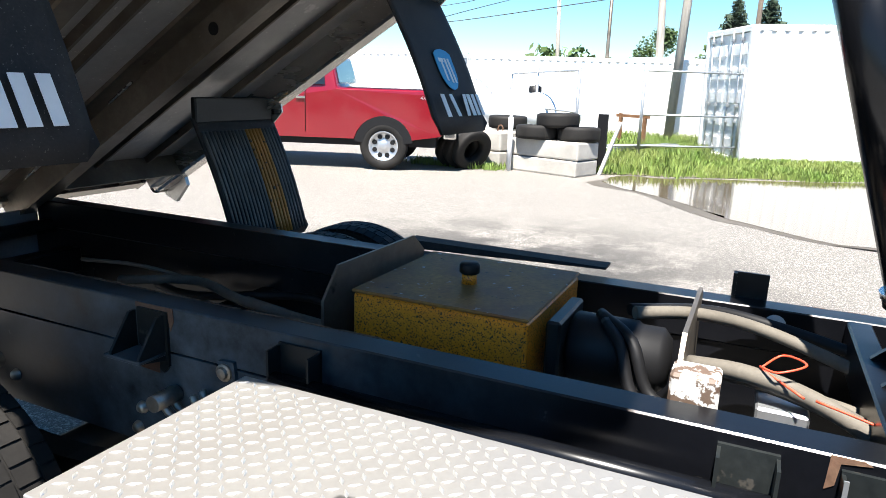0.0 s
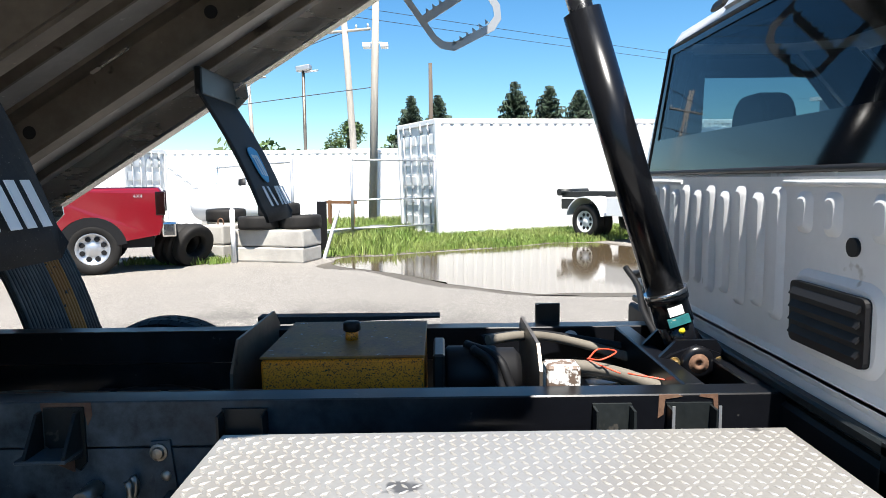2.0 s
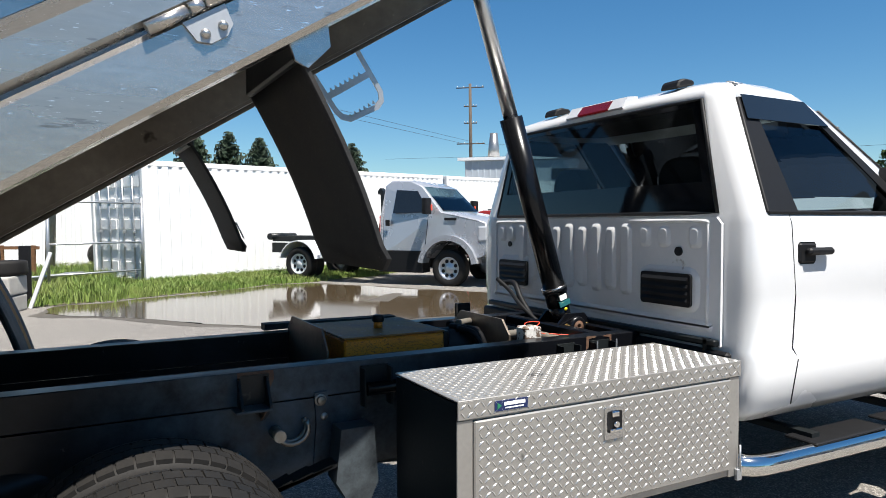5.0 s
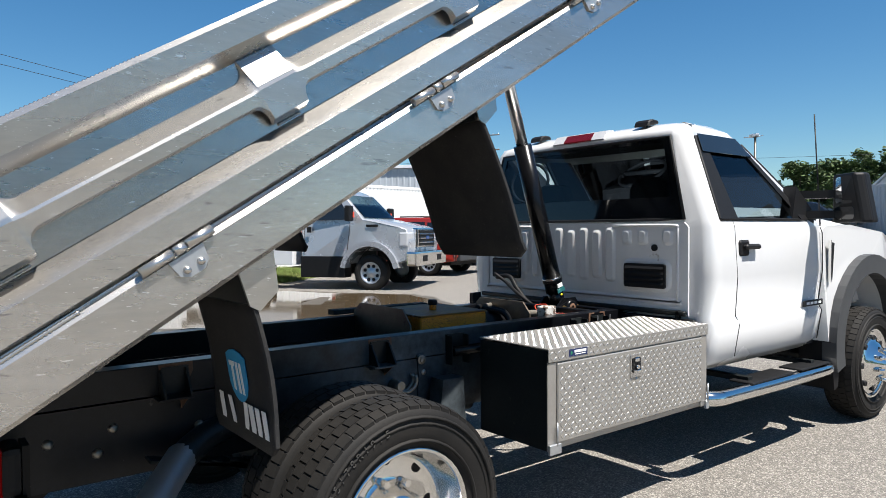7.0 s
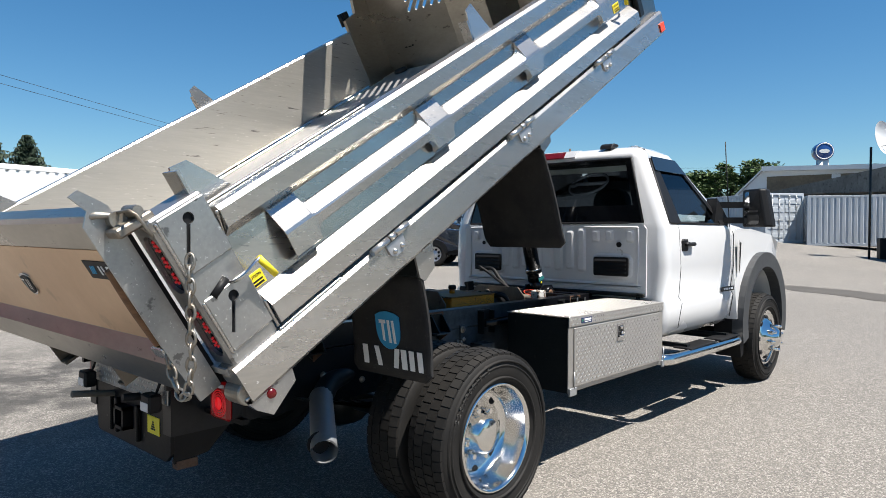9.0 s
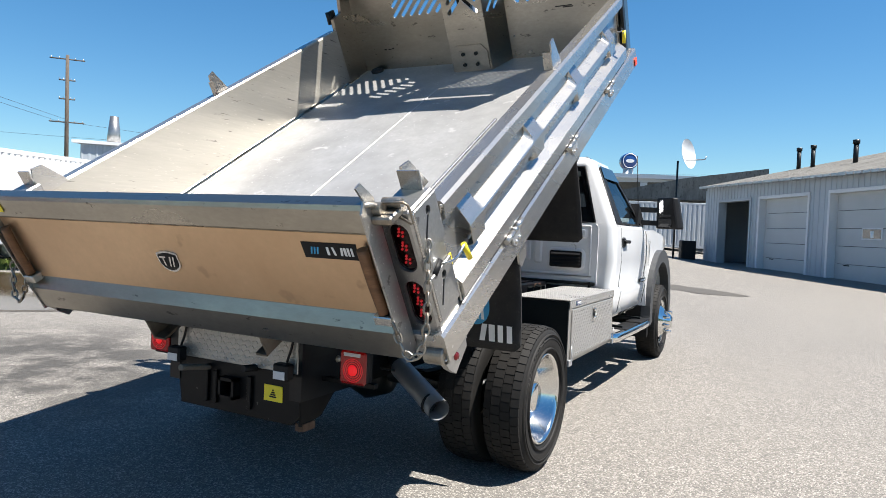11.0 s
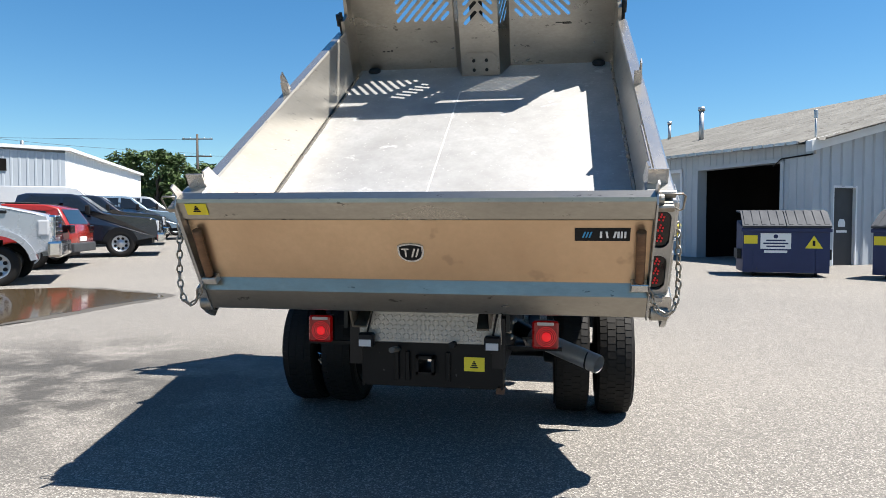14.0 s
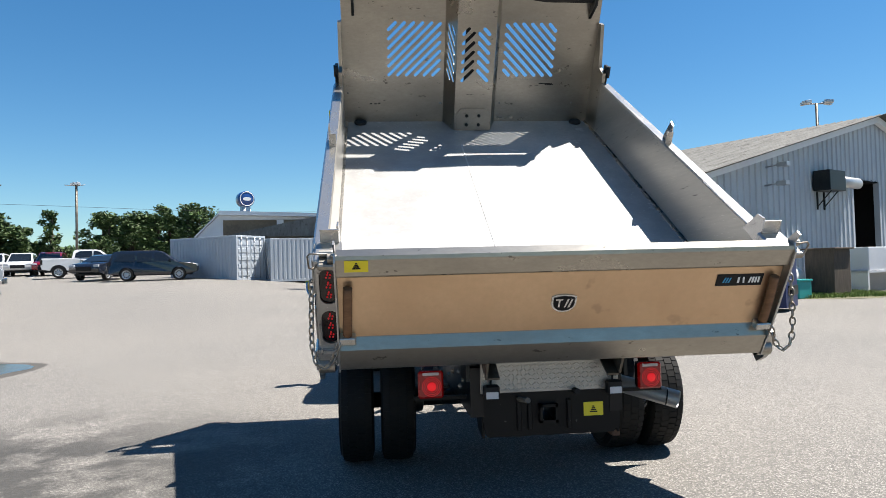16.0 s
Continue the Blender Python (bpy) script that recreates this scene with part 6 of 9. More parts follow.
    for b in (b0, b1):
        sheet(bm, [[pane_point(which, a0 + (a1 - a0) * i / n, b, d) for i in range(n + 1)] for d in (out, out + depth)], smooth=False)
    for a in (a0, a1):
        sheet(bm, [[pane_point(which, a, b, d) for b in (b0, b1)] for d in (out, out + depth)], smooth=False)
    bmesh.ops.recalc_face_normals(bm, faces=bm.faces[:])


for which in openings:
    bm = fresh()
    n = 9
    sheet(bm, [[pane_point(which, i / n, b) for i in range(n + 1)] for b in (0.0, 1.0)], smooth=False)
    pane = part("window_pane", bm, "glass_rear" if which == "rear" else "glass_side", truck, "tinted rear window" if which == "rear" else "clear cab window")
    pane.visible_shadow = False
    bm = fresh()
    loop = [pane_point(which, i / n, 0.0, 0.002) for i in range(n + 1)] + [pane_point(which, 1 - i / n, 1.0, 0.002) for i in range(n + 1)]
    tube(bm, loop + loop[:1], 0.009, 6, caps=False)
    part("window_seal", bm, "black", truck, "black rubber window seal")
# black printed border of the rear glass, wider below
bm = fresh()
pane_strip(bm, "rear", 0.0, 1.0, 0.0, 0.27, 0.003, 0.002)
part("glass_band", bm, "band_glass", truck, "black printed band on the rear glass")
for a0, a1 in ((0.0, 0.035), (0.965, 1.0)):
    bm = fresh()
    pane_strip(bm, "rear", a0, a1, 0.27, 1.0, 0.003, 0.002)
    part("glass_band", bm, "band_glass", truck, "black printed edge of the rear glass")
bm = fresh()
pane_strip(bm, "rear", 0.035, 0.965, 0.94, 1.0, 0.003, 0.002)
part("glass_band", bm, "band_glass", truck, "black printed edge of the rear glass")
bm = fresh()
box(bm, (-0.92, 2.10, 0.42), (0.92, 2.136, 0.885), bevel=0.01)
part("cab_underside", bm, "black", truck, "dark underside below the cab's rear panel")


def side_glazing(side):
    """Door window: black frame at its rear and top, a smoked visor above and a division bar by the mirror."""
    which = "right" if side > 0 else "left"
    flip = (lambda a: a) if side > 0 else (lambda a: 1 - a)
    for a0, a1, b0, b1, out, depth, name, mat in ((0.0, 0.17, 0.0, 1.0, 0.004, 0.006, "window_frame", "black"), (0.17, 1.0, 0.955, 1.0, 0.004, 0.006, "window_frame", "black"),
                                               (0.915, 1.0, 0.0, 0.955, 0.004, 0.006, "window_frame", "black"),
                                               (0.02, 0.985, 0.80, 1.02, 0.014, 0.004, "rain_visor", "dark_glass")):
        bm = fresh()
        pane_strip(bm, which, flip(a0), flip(a1), b0, b1, out, depth)
        part(name, bm, mat, truck, "smoked rain visor" if name == "rain_visor" else "black door window frame")


mirrored(side_glazing)
# rear panel: raised pressings, louvres and the round hole
bm = fresh()
prism(bm, [(x, z) for x, z in [(-0.865, 0.90), (0.865, 0.90), (0.865, 1.40), (0.84, 1.428), (-0.84, 1.428), (-0.865, 1.40)]], 2.126, 2.139, "y")
panel = part("rear_panel", bm, "primer", truck, "dusty white pressed rear cab panel, lightened against its shade")


def pressing(x, z, w, h, out=0.012, bev=0.018):
    bm = fresh()
    a = [(px + x, pz + z) for px, pz in rounded(w, h, min(w, h) * 0.3, 3)]
    b = [(px + x, pz + z) for px, pz in rounded(w - 2 * bev, h - 2 * bev, min(w, h) * 0.22, 3)]
    va, vb = [bm.verts.new((p[0], 2.127, p[1])) for p in a], [bm.verts.new((p[0], 2.126 - out, p[1])) for p in b]
    for i in range(len(va)):
        bm.faces.new((va[i], va[(i + 1) % len(va)], vb[(i + 1) % len(vb)], vb[i])).smooth = True
    bm.faces.new(vb)
    bmesh.ops.recalc_face_normals(bm, faces=bm.faces[:])
    return part("pressing", bm, "primer", panel)


for i in range(9):
    x = -0.52 + 0.106 * i
    pressing(x, 1.235, 0.080, 0.31 if i % 2 else 0.34, 0.014)
for x in (0.45, 0.565, 0.735, -0.63, -0.73):
    pressing(x, 1.345, 0.075, 0.10, 0.013)
for side in (-1, 1):
    bm = fresh()
    tube(bm, curve_points([(0.35 * side, 2.126, 1.412), (0.76 * side, 2.126, 1.412), (0.792 * side, 2.126, 1.395), (0.80 * side, 2.126, 1.36), (0.80 * side, 2.126, 0.96)], 4), 0.008, 8)
    part("panel_bead", bm, "primer", panel, "raised bead round the pressed panel")
pressing(0.0, 0.975, 1.66, 0.05, 0.008)
for s in (-1, 1):
    pressing(0.59 * s, 1.118, 0.35, 0.20, 0.012)
    bm = fresh()
    prism(bm, [(px + 0.59 * s, pz + 1.117) for px, pz in rounded(0.285, 0.142, 0.015, 3)], 2.100, 2.1135, "y")
    lou = part("louvre", bm, "black", panel, "black plastic cab vent")
    for k in range(4):
        bm = fresh()
        z = 1.072 + 0.03 * k
        prism(bm, [(2.100, z), (2.090, z - 0.006), (2.090, z - 0.003), (2.100, z + 0.012)], 0.59 * s - 0.13, 0.59 * s + 0.13, "x")
        part("slat", bm, "black", lou)
    bm = fresh()
    tube(bm, [(0.648 * s, 2.118, 1.282), (0.648 * s, 2.126, 1.282)], 0.020 if s > 0 else 0.016, 16)
    part("grommet", bm, "black", panel)
bm = fresh()
box(bm, (-0.86, 2.10, 0.90), (0.86, 2.16, 0.928), bevel=0.006)
part("cab_floor_lip", bm, "black_steel", panel)
bm = fresh()
box(bm, (-0.85, 2.16, 0.58), (0.85, 2.22, 0.90))
part("cab_underside", bm, "black", truck)
bm = fresh()
box(bm, (-0.9, 2.2, 0.60), (0.9, 3.6, 0.64))
part("cab_floor", bm, "interior", truck)
bm = fresh()
box(bm, (0.80, 2.10, 0.70), (0.82, 2.13, 0.93))
part("cab_bracket", bm, "black_steel", truck)

# third brake lamp, roof lamps
bm = fresh()
prism(bm, [(2.196, 1.972), (2.215, 1.955), (2.31, 2.0), (2.30, 2.034), (2.235, 2.026)], -0.215, 0.215, "x")
lampbar = part("roof_brake_lamp", bm, "lamp_white", truck, "high brake lamp with clear ends")
bm = fresh()
prism(bm, [(2.190, 1.975), (2.215, 1.958), (2.230, 2.022)], -0.115, 0.115, "x")
part("red_centre", bm, "tail_red", lampbar, "red centre lens")
for x in (-0.45, 0.45):
    bm = fresh()
    prism(bm, [(2.26, 2.020), (2.38, 2.045), (2.37, 2.066), (2.31, 2.070), (2.275, 2.056)], x - 0.055, x + 0.055, "x")
    bmesh.ops.bevel(bm, geom=bm.edges[:], offset=0.008, segments=1, affect="EDGES")
    part("roof_lamp", bm, "black", truck, "dark smoked roof lamp")

# seats, wheel and dash seen through the glass
for x in (-0.42, 0.42):
    bm = fresh()
    box(bm, (x - 0.25, 2.36, 0.75), (x + 0.25, 2.52, 1.48), bevel=0.05)
    seat = part("seat_back", bm, "interior", truck, "dark cloth seat")
    bm = fresh()
    prism(bm, [(px + x, pz + 1.60) for px, pz in rounded(0.29, 0.24, 0.10, 6)], 2.375, 2.485, "y")
    bmesh.ops.bevel(bm, geom=bm.edges[:], offset=0.02, segments=2, affect="EDGES", profile=0.5)
    part("headrest", bm, "interior", seat)
bm = fresh()
box(bm, (-0.9, 3.28, 0.7), (0.9, 3.62, 1.38), bevel=0.05)
part("dashboard", bm, "interior", truck)
bm = fresh()
loop = [Vector((-0.42 + 0.19 * math.cos(t), 3.18 + 0.07 * math.sin(t), 1.43 + 0.17 * math.sin(t))) for t in (2 * math.pi * i / 20 for i in range(21))]
tube(bm, loop, 0.014, 7, caps=False)
tube(bm, [loop[0], loop[10]], 0.02, 6)
part("steering_wheel", bm, "interior", truck)

# doors: seams, handle and mirrors on both sides
def door_bits(side):
    bm = fresh()
    x = 1.014 * side
    for a, b in (((2.405, 0.66), (2.375, 1.42)), ((3.46, 0.66), (3.50, 1.38))):
        bm = fresh()
        tube(bm, [(0.986 * side, a[0], a[1]), (1.0165 * side, a[0], 0.85), (0.9905 * side, a[0], 0.892), (1.0105 * side, (a[0] + b[0]) / 2, 1.11), (0.9985 * side, b[0], b[1] - 0.02), (0.984 * side, b[0], b[1] + 0.02)], 0.0035, 5)
        part("door_seam", bm, "black", truck)
    bm = fresh()
    box(bm, (0.998 * side, 2.41, 1.235), (1.016 * side, 2.52, 1.325), bevel=0.012)
    grip = part("door_handle", bm, "black", truck, "black door handle")
    bm = fresh()
    box(bm, (1.010 * side, 2.44, 1.272), (1.045 * side, 2.60, 1.302), bevel=0.010)
    part("handle_bar", bm, "black", grip)
    bm = fresh()
    for z0, z1 in ((1.585, 1.635), (1.455, 1.505)):
        prism(bm, [(0.90 * side, 3.26), (1.15 * side, 3.36), (1.15 * side, 3.44), (0.90 * side, 3.34)], z0, z1, "z")
    arm = part("mirror_arm", bm, "black", truck, "black twin mirror arm")
    bm = fresh()
    plan = [(1.105, 3.385), (1.330, 3.255), (1.378, 3.290), (1.385, 3.36), (1.330, 3.44), (1.15, 3.47)]
    low, high = prism(bm, [(px * side, py) for px, py in plan], 1.425, 1.735, "z")
    for v in high:
        v.co.x += 0.055 * side * (-1 if abs(v.co.x) > 1.25 else 0)
    bmesh.ops.bevel(bm, geom=bm.edges[:], offset=0.016, segments=2, affect="EDGES", profile=0.5)
    part("mirror_housing", bm, "black", arm, "large black towing mirror")
    turn_in = Matrix.Translation((1.205 * side, 3.3215, 0)) @ Matrix.Rotation(radians(-30 * side), 4, "Z")
    for z0, z1, w in ((1.545, 1.715, 0.150), (1.445, 1.525, 0.170)):
        bm = fresh()
        prism(bm, [(px, pz + (z0 + z1) / 2) for px, pz in rounded(w, z1 - z0, 0.022, 3)], -0.006, 0.006, "y")
        bm.transform(turn_in)
        part("mirror_glass", bm, "mirror", arm, "mirror glass")
    bm = fresh()
    prism(bm, [(3.10, 1.42), (3.42, 1.40), (3.40, 1.50), (3.16, 1.66)], 0.90 * side, 0.982 * side, "x")
    part("mirror_sail", bm, "black", arm)
    # running board
    bm = fresh()
    tube(bm, curve_points([(0.90 * side, 2.06, 0.475), (1.03 * side, 2.10, 0.47), (1.05 * side, 2.4, 0.465), (1.05 * side, 3.30, 0.455), (1.02 * side, 3.55, 0.45), (0.90 * side, 3.64, 0.445)], 6), 0.042, 16)
    board = part("running_board", bm, "chrome", truck, "polished tube running board")
    bm = fresh()
    box(bm, (0.93 * side, 2.45, 0.500), (1.075 * side, 2.95, 0.512), bevel=0.004)
    box(bm, (0.93 * side, 3.05, 0.500), (1.075 * side, 3.45, 0.512), bevel=0.004)
    part("step_pad", bm, "black", board)
    for y in (2.5, 3.3):
        bm = fresh()
        box(bm, (0.42 * side, y, 0.50), (1.02 * side, y + 0.05, 0.53))
        part("board_bracket", bm, "black_steel", board)
    # front wing, built round the wheel arch
    bm = fresh()
    arch = arc(WB, 0.58, 0.49, 0.5, 179.5, 14)
    outline = [(3.60, 0.62)] + [(3.52, 1.36), (3.60, 1.405), (4.0, 1.415), (4.6, 1.36), (4.80, 1.29), (4.92, 1.18), (4.96, 0.62)] + [(4.92, 0.575), (4.74, 0.575)] + [p for p in arch if p[1] > 0.576] + [(3.70, 0.575)]
    a, b = prism(bm, outline, 0.55 * side, 1.005 * side, "x")
    for v in bm.verts:
        if v.co.z > 1.25:
            v.co.x -= 0.03 * side
        if v.co.y > 4.8 and abs(v.co.x) > 0.9:
            v.co.x -= 0.62 * (v.co.y - 4.8) * side
    wing = part("front_wing", bm, "white", truck, "white front wing")
    bm = fresh()
    o = arc(WB, 0.58, 0.62, -16, 196, 22)
    i = arc(WB, 0.58, 0.485, -16, 196, 22)
    prism(bm, o + list(reversed(i)), 0.96 * side, 1.055 * side, "x")
    part("wheel_arch_flare", bm, "flare", wing, "dark grey plastic arch flare")
    bm = fresh()
    prism(bm, [(3.60, 0.62), (3.74, 0.62), (3.72, 0.30), (3.66, 0.28)], 0.80 * side, 1.02 * side, "x")
    part("mud_guard", bm, "black", wing)
    bm = fresh()
    prism(bm, [(3.60, 1.04), (3.625, 1.04), (3.655, 1.29), (3.60, 1.30)], 1.00 * side, 1.014 * side, "x")
    part("wing_vent", bm, "black", wing, "black wing vent with chrome edge")
    bm = fresh()
    prism(bm, [(3.595, 1.03), (3.602, 1.03), (3.602, 1.31), (3.595, 1.31)], 1.00 * side, 1.018 * side, "x")
    part("vent_trim", bm, "chrome", wing)
    bm = fresh()
    box(bm, (1.008 * side, 3.20, 0.885), (1.016 * side, 3.48, 0.925), bevel=0.004)
    part("door_badge", bm, "black", truck, "black door badge")
    bm = fresh()
    for k in range(4):
        box(bm, (1.0165 * side, 3.24 + 0.055 * k, 0.897), (1.0175 * side, 3.28 + 0.055 * k, 0.913))
    part("badge_bars", bm, "sticker_white", truck)


mirrored(door_bits)
bm = fresh()
prism(bm, [(3.5, 1.38), (3.60, 1.44), (4.0, 1.46), (4.6, 1.40), (4.92, 1.28), (5.04, 1.16), (5.06, 0.8), (3.7, 0.8)], -0.80, 0.80, "x")
bmesh.ops.bevel(bm, geom=[e for e in bm.edges], offset=0.02, segments=2, affect="EDGES")
part("bonnet", bm, "white", truck, "white bonnet")
bm = fresh()
box(bm, (-0.78, 5.02, 0.62), (0.78, 5.12, 1.12), bevel=0.03)
part("grille", bm, "chrome", truck)
bm = fresh()
box(bm, (-0.90, 5.04, 0.45), (0.90, 5.24, 0.70), bevel=0.04)
part("front_bumper", bm, "chrome", truck)
bm = fresh()
box(bm, (-0.55, 3.75, 0.55), (0.55, 4.9, 1.2))
part("engine_bay", bm, "black", truck)
bm = fresh()
tube(bm, [(-0.9, WB, 0.40), (0.9, WB, 0.40)], 0.06, 10)
part("front_axle", bm, "black_steel", truck)
bm = fresh()
tube(bm, [(0.85, 3.82, 1.40), (0.80, 3.826, 2.21)], 0.005, 6)
part("aerial", bm, "black", truck, "thin whip aerial")

# ---- side toolboxes ----
def lugs(bm, width, height, m, pitch=0.0225, long=0.0235, wide=0.0080, tall=0.0022):
    """Raised slanting lozenges of tread plate over a rectangle in the x-z plane facing -y."""
    nx, nz = int(width / pitch), int(height / pitch)
    for i in range(nx):
        for j in range(nz):
            cx, cz = (i + 0.5) * width / nx, (j + 0.5) * height / nz
            a = radians(38 if (i + j) % 2 else -52)
            ux, uz = math.cos(a), math.sin(a)
            L, W = long / 2, wide / 2
            base_pts = [(cx - ux * L, cz - uz * L), (cx + uz * W, cz - ux * W), (cx + ux * L, cz + uz * L), (cx - uz * W, cz + ux * W)]
            vs = [bm.verts.new(m @ Vector((p[0], 0, p[1]))) for p in base_pts]
            top = [bm.verts.new(m @ Vector((cx + s * ux * L * 0.55, -tall, cz + s * uz * L * 0.55))) for s in (-1, 1)]
            bm.faces.new((vs[0], vs[1], top[0]))
            bm.faces.new((vs[1], vs[2], top[1], top[0]))
            bm.faces.new((vs[2], vs[3], top[1]))
            bm.faces.new((vs[3], vs[0], top[0], top[1]))
    return bm


X0, X1, Y0, Y1, Z0, Z1 = 0.612, 1.045, 0.80, 2.02, 0.452, 0.888
bm = fresh()
box(bm, (X0, Y0 + 0.01, Z0), (X1 - 0.008, Y1 - 0.01, Z1 - 0.01), bevel=0.006)
toolbox = part("toolbox", bm, "tread", truck, "aluminium tread-plate underbody toolbox with a dark end")
bm = fresh()
box(bm, (X0 - 0.004, Y0, Z1 - 0.006), (X1 + 0.004, Y1, Z1), bevel=0.002)
box(bm, (X1 - 0.004, Y0, Z1 - 0.058), (X1 + 0.004, Y1, Z1 - 0.003), bevel=0.002)
lid = part("top_plate", bm, "tread", toolbox, "tread-plate top with worn patches")
bm = fresh()
lugs(bm, Y1 - Y0 - 0.02, X1 - X0 - 0.01, Matrix(((0, 0, -1, X1), (1, 0, 0, Y0 + 0.01), (0, -1, 0, Z1 + 0.0002), (0, 0, 0, 1))))
bmesh.ops.recalc_face_normals(bm, faces=bm.faces[:])
tagged(part("tread_pattern", bm, "lug", toolbox), kind="stuff")
bm = fresh()
box(bm, (X1 - 0.006, Y0 + 0.055, Z0 + 0.03), (X1 + 0.006, Y1 - 0.055, Z1 - 0.066), bevel=0.004)
door = part("door", bm, "tread", toolbox, "closed tread-plate drop door")
bm = fresh()
lugs(bm, Y1 - Y0 - 0.13, Z1 - Z0 - 0.12, Matrix(((0, -1, 0, X1 + 0.0062), (1, 0, 0, Y0 + 0.065), (0, 0, 1, Z0 + 0.042), (0, 0, 0, 1))))
bmesh.ops.recalc_face_normals(bm, faces=bm.faces[:])
tagged(part("tread_pattern", bm, "lug", toolbox), kind="stuff")
bm = fresh()
lugs(bm, Y1 - Y0 - 0.01, 0.05, Matrix(((0, -1, 0, X1 + 0.0042), (1, 0, 0, Y0 + 0.005), (0, 0, 1, Z1 - 0.056), (0, 0, 0, 1))))
for y in (Y0 + 0.004, Y1 - 0.05):
    lugs(bm, 0.046, Z1 - Z0 - 0.07, Matrix(((0, -1, 0, X1 - 0.0078), (1, 0, 0, y), (0, 0, 1, Z0 + 0.006), (0, 0, 0, 1))))
bmesh.ops.recalc_face_normals(bm, faces=bm.faces[:])
tagged(part("tread_pattern", bm, "lug", toolbox), kind="stuff")
for y in (Y0, Y1 - 0.055):
    bm = fresh()
    box(bm, (X1 - 0.01, y, Z0), (X1 - 0.002, y + 0.054, Z1 - 0.06), bevel=0.002)
    part("edge_strip", bm, "tread", toolbox)
    bm = fresh()
    box(bm, (X1 - 0.002, y - 0.002 if y == Y0 else y + 0.03, Z0 - 0.014), (X1 + 0.014, y + 0.07 if y == Y0 else y + 0.056, Z0 + 0.03), bevel=0.003)
    tube(bm, [(X1 + 0.012, y + 0.045, Z0 + 0.02), (X1 + 0.012, y + 0.045, Z0 + 0.12)], 0.004, 6)
    part("hinge_hook", bm, "galv", toolbox)
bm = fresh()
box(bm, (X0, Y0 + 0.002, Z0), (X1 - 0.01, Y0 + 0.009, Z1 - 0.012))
part("end_panel", bm, "black_steel", toolbox, "dark end panel")
bm = fresh()
prism(bm, [(py + 1.39, pz + 0.745) for py, pz in rounded(0.085, 0.105, 0.008, 2)], X1 + 0.006, X1 + 0.012, "x")
latch = part("latch_plate", bm, "steel", door, "stainless paddle latch")
bm = fresh()
prism(bm, [(py + 1.39, pz + 0.75) for py, pz in rounded(0.062, 0.07, 0.006, 2)], X1 + 0.0121, X1 + 0.0135, "x")
part("latch_well", bm, "black", latch)
bm = fresh()
box(bm, (X1 + 0.013, 1.375, 0.765), (X1 + 0.021, 1.405, 0.785), bevel=0.003)
box(bm, (X1 + 0.013, 1.365, 0.715), (X1 + 0.024, 1.415, 0.728), bevel=0.003)
tube(bm, [(X1 + 0.012, 1.39, 0.742), (X1 + 0.026, 1.39, 0.742)], 0.010, 10)
part("latch_key", bm, "chrome", latch)
bm = fresh()
box(bm, (X1 + 0.0045, 0.925, 0.842), (X1 + 0.0062, 1.045, 0.874), bevel=0.0006)
label_plate = part("maker_label", bm, "navy", toolbox, "small dark maker label")
bm = fresh()
prism(bm, [(0.934, 0.848), (0.934, 0.868), (0.95, 0.858)], X1 + 0.0063, X1 + 0.0068, "x")
part("label_mark", bm, "green_print", label_plate)
bm = fresh()
box(bm, (X1 + 0.0063, 0.958, 0.857), (X1 + 0.0069, 1.035, 0.868))
box(bm, (X1 + 0.0063, 0.962, 0.848), (X1 + 0.0069, 1.030, 0.852))
part("label_bars", bm, "sticker_white", label_plate)

# ---- rear end ----
bm = fresh()
box(bm, (-0.37, -1.225, 0.645), (0.405, -1.215, 0.86), bevel=0.003)
tail_plate = part("tail_plate", bm, "tread", truck, "tread-plate panel above the hitch")
bm = fresh()
lugs(bm, 0.76, 0.20, Matrix(((1, 0, 0, -0.362), (0, 1, 0, -1.2252), (0, 0, 1, 0.652), (0, 0, 0, 1))))
bmesh.ops.recalc_face_normals(bm, faces=bm.faces[:])
tagged(part("tread_pattern", bm, "lug", tail_plate), kind="stuff")
bm = fresh()
prism(bm, [(-0.375, 0.648), (0.41, 0.648), (0.41, 0.44), (0.37, 0.405), (-0.33, 0.405), (-0.345, 0.42), (-0.375, 0.60)], -1.215, -1.200, "y")
cut = fresh()
box(cut, (-0.035, -1.3, 0.495), (0.035, -1.1, 0.565))
hitch = part("hitch_plate", with_holes(bm, cut), "hitch_black", truck, "scratched black hitch plate")
for side in (-1, 1):
    bm = fresh()
    xx = 0.40 if side > 0 else -0.362
    prism(bm, [(-1.20, 0.645), (-0.86, 0.70), (-0.86, 0.60), (-1.05, 0.42), (-1.20, 0.40)], xx, xx + 0.012, "x")
    part("hitch_cheek", bm, "hitch_black", hitch)
bm = fresh()
box(bm, (0.374, -1.10, 0.375), (0.418, -1.19, 0.41))
part("rusty_corner", bm, "rust", hitch, "rusted corner of the hitch plate")
bm = fresh()
for lo, hi in (((-0.05, -1.26, 0.48), (-0.035, -1.0, 0.58)), ((0.035, -1.26, 0.48), (0.05, -1.0, 0.58)), ((-0.05, -1.26, 0.565), (0.05, -1.0, 0.58)), ((-0.05, -1.26, 0.48), (0.05, -1.0, 0.495))):
    box(bm, lo, hi)
part("receiver_tube", bm, "hitch_black", hitch, "square receiver tube")
for x in (-0.16, -0.10, 0.12):
    bm = fresh()
    box(bm, (x - 0.012, -1.235, 0.44), (x + 0.012, -1.2151, 0.60), bevel=0.004)
    part("hitch_rib", bm, "hitch_black", hitch)
bm = fresh()
box(bm, (0.205, -1.219, 0.50), (0.315, -1.2155, 0.575))
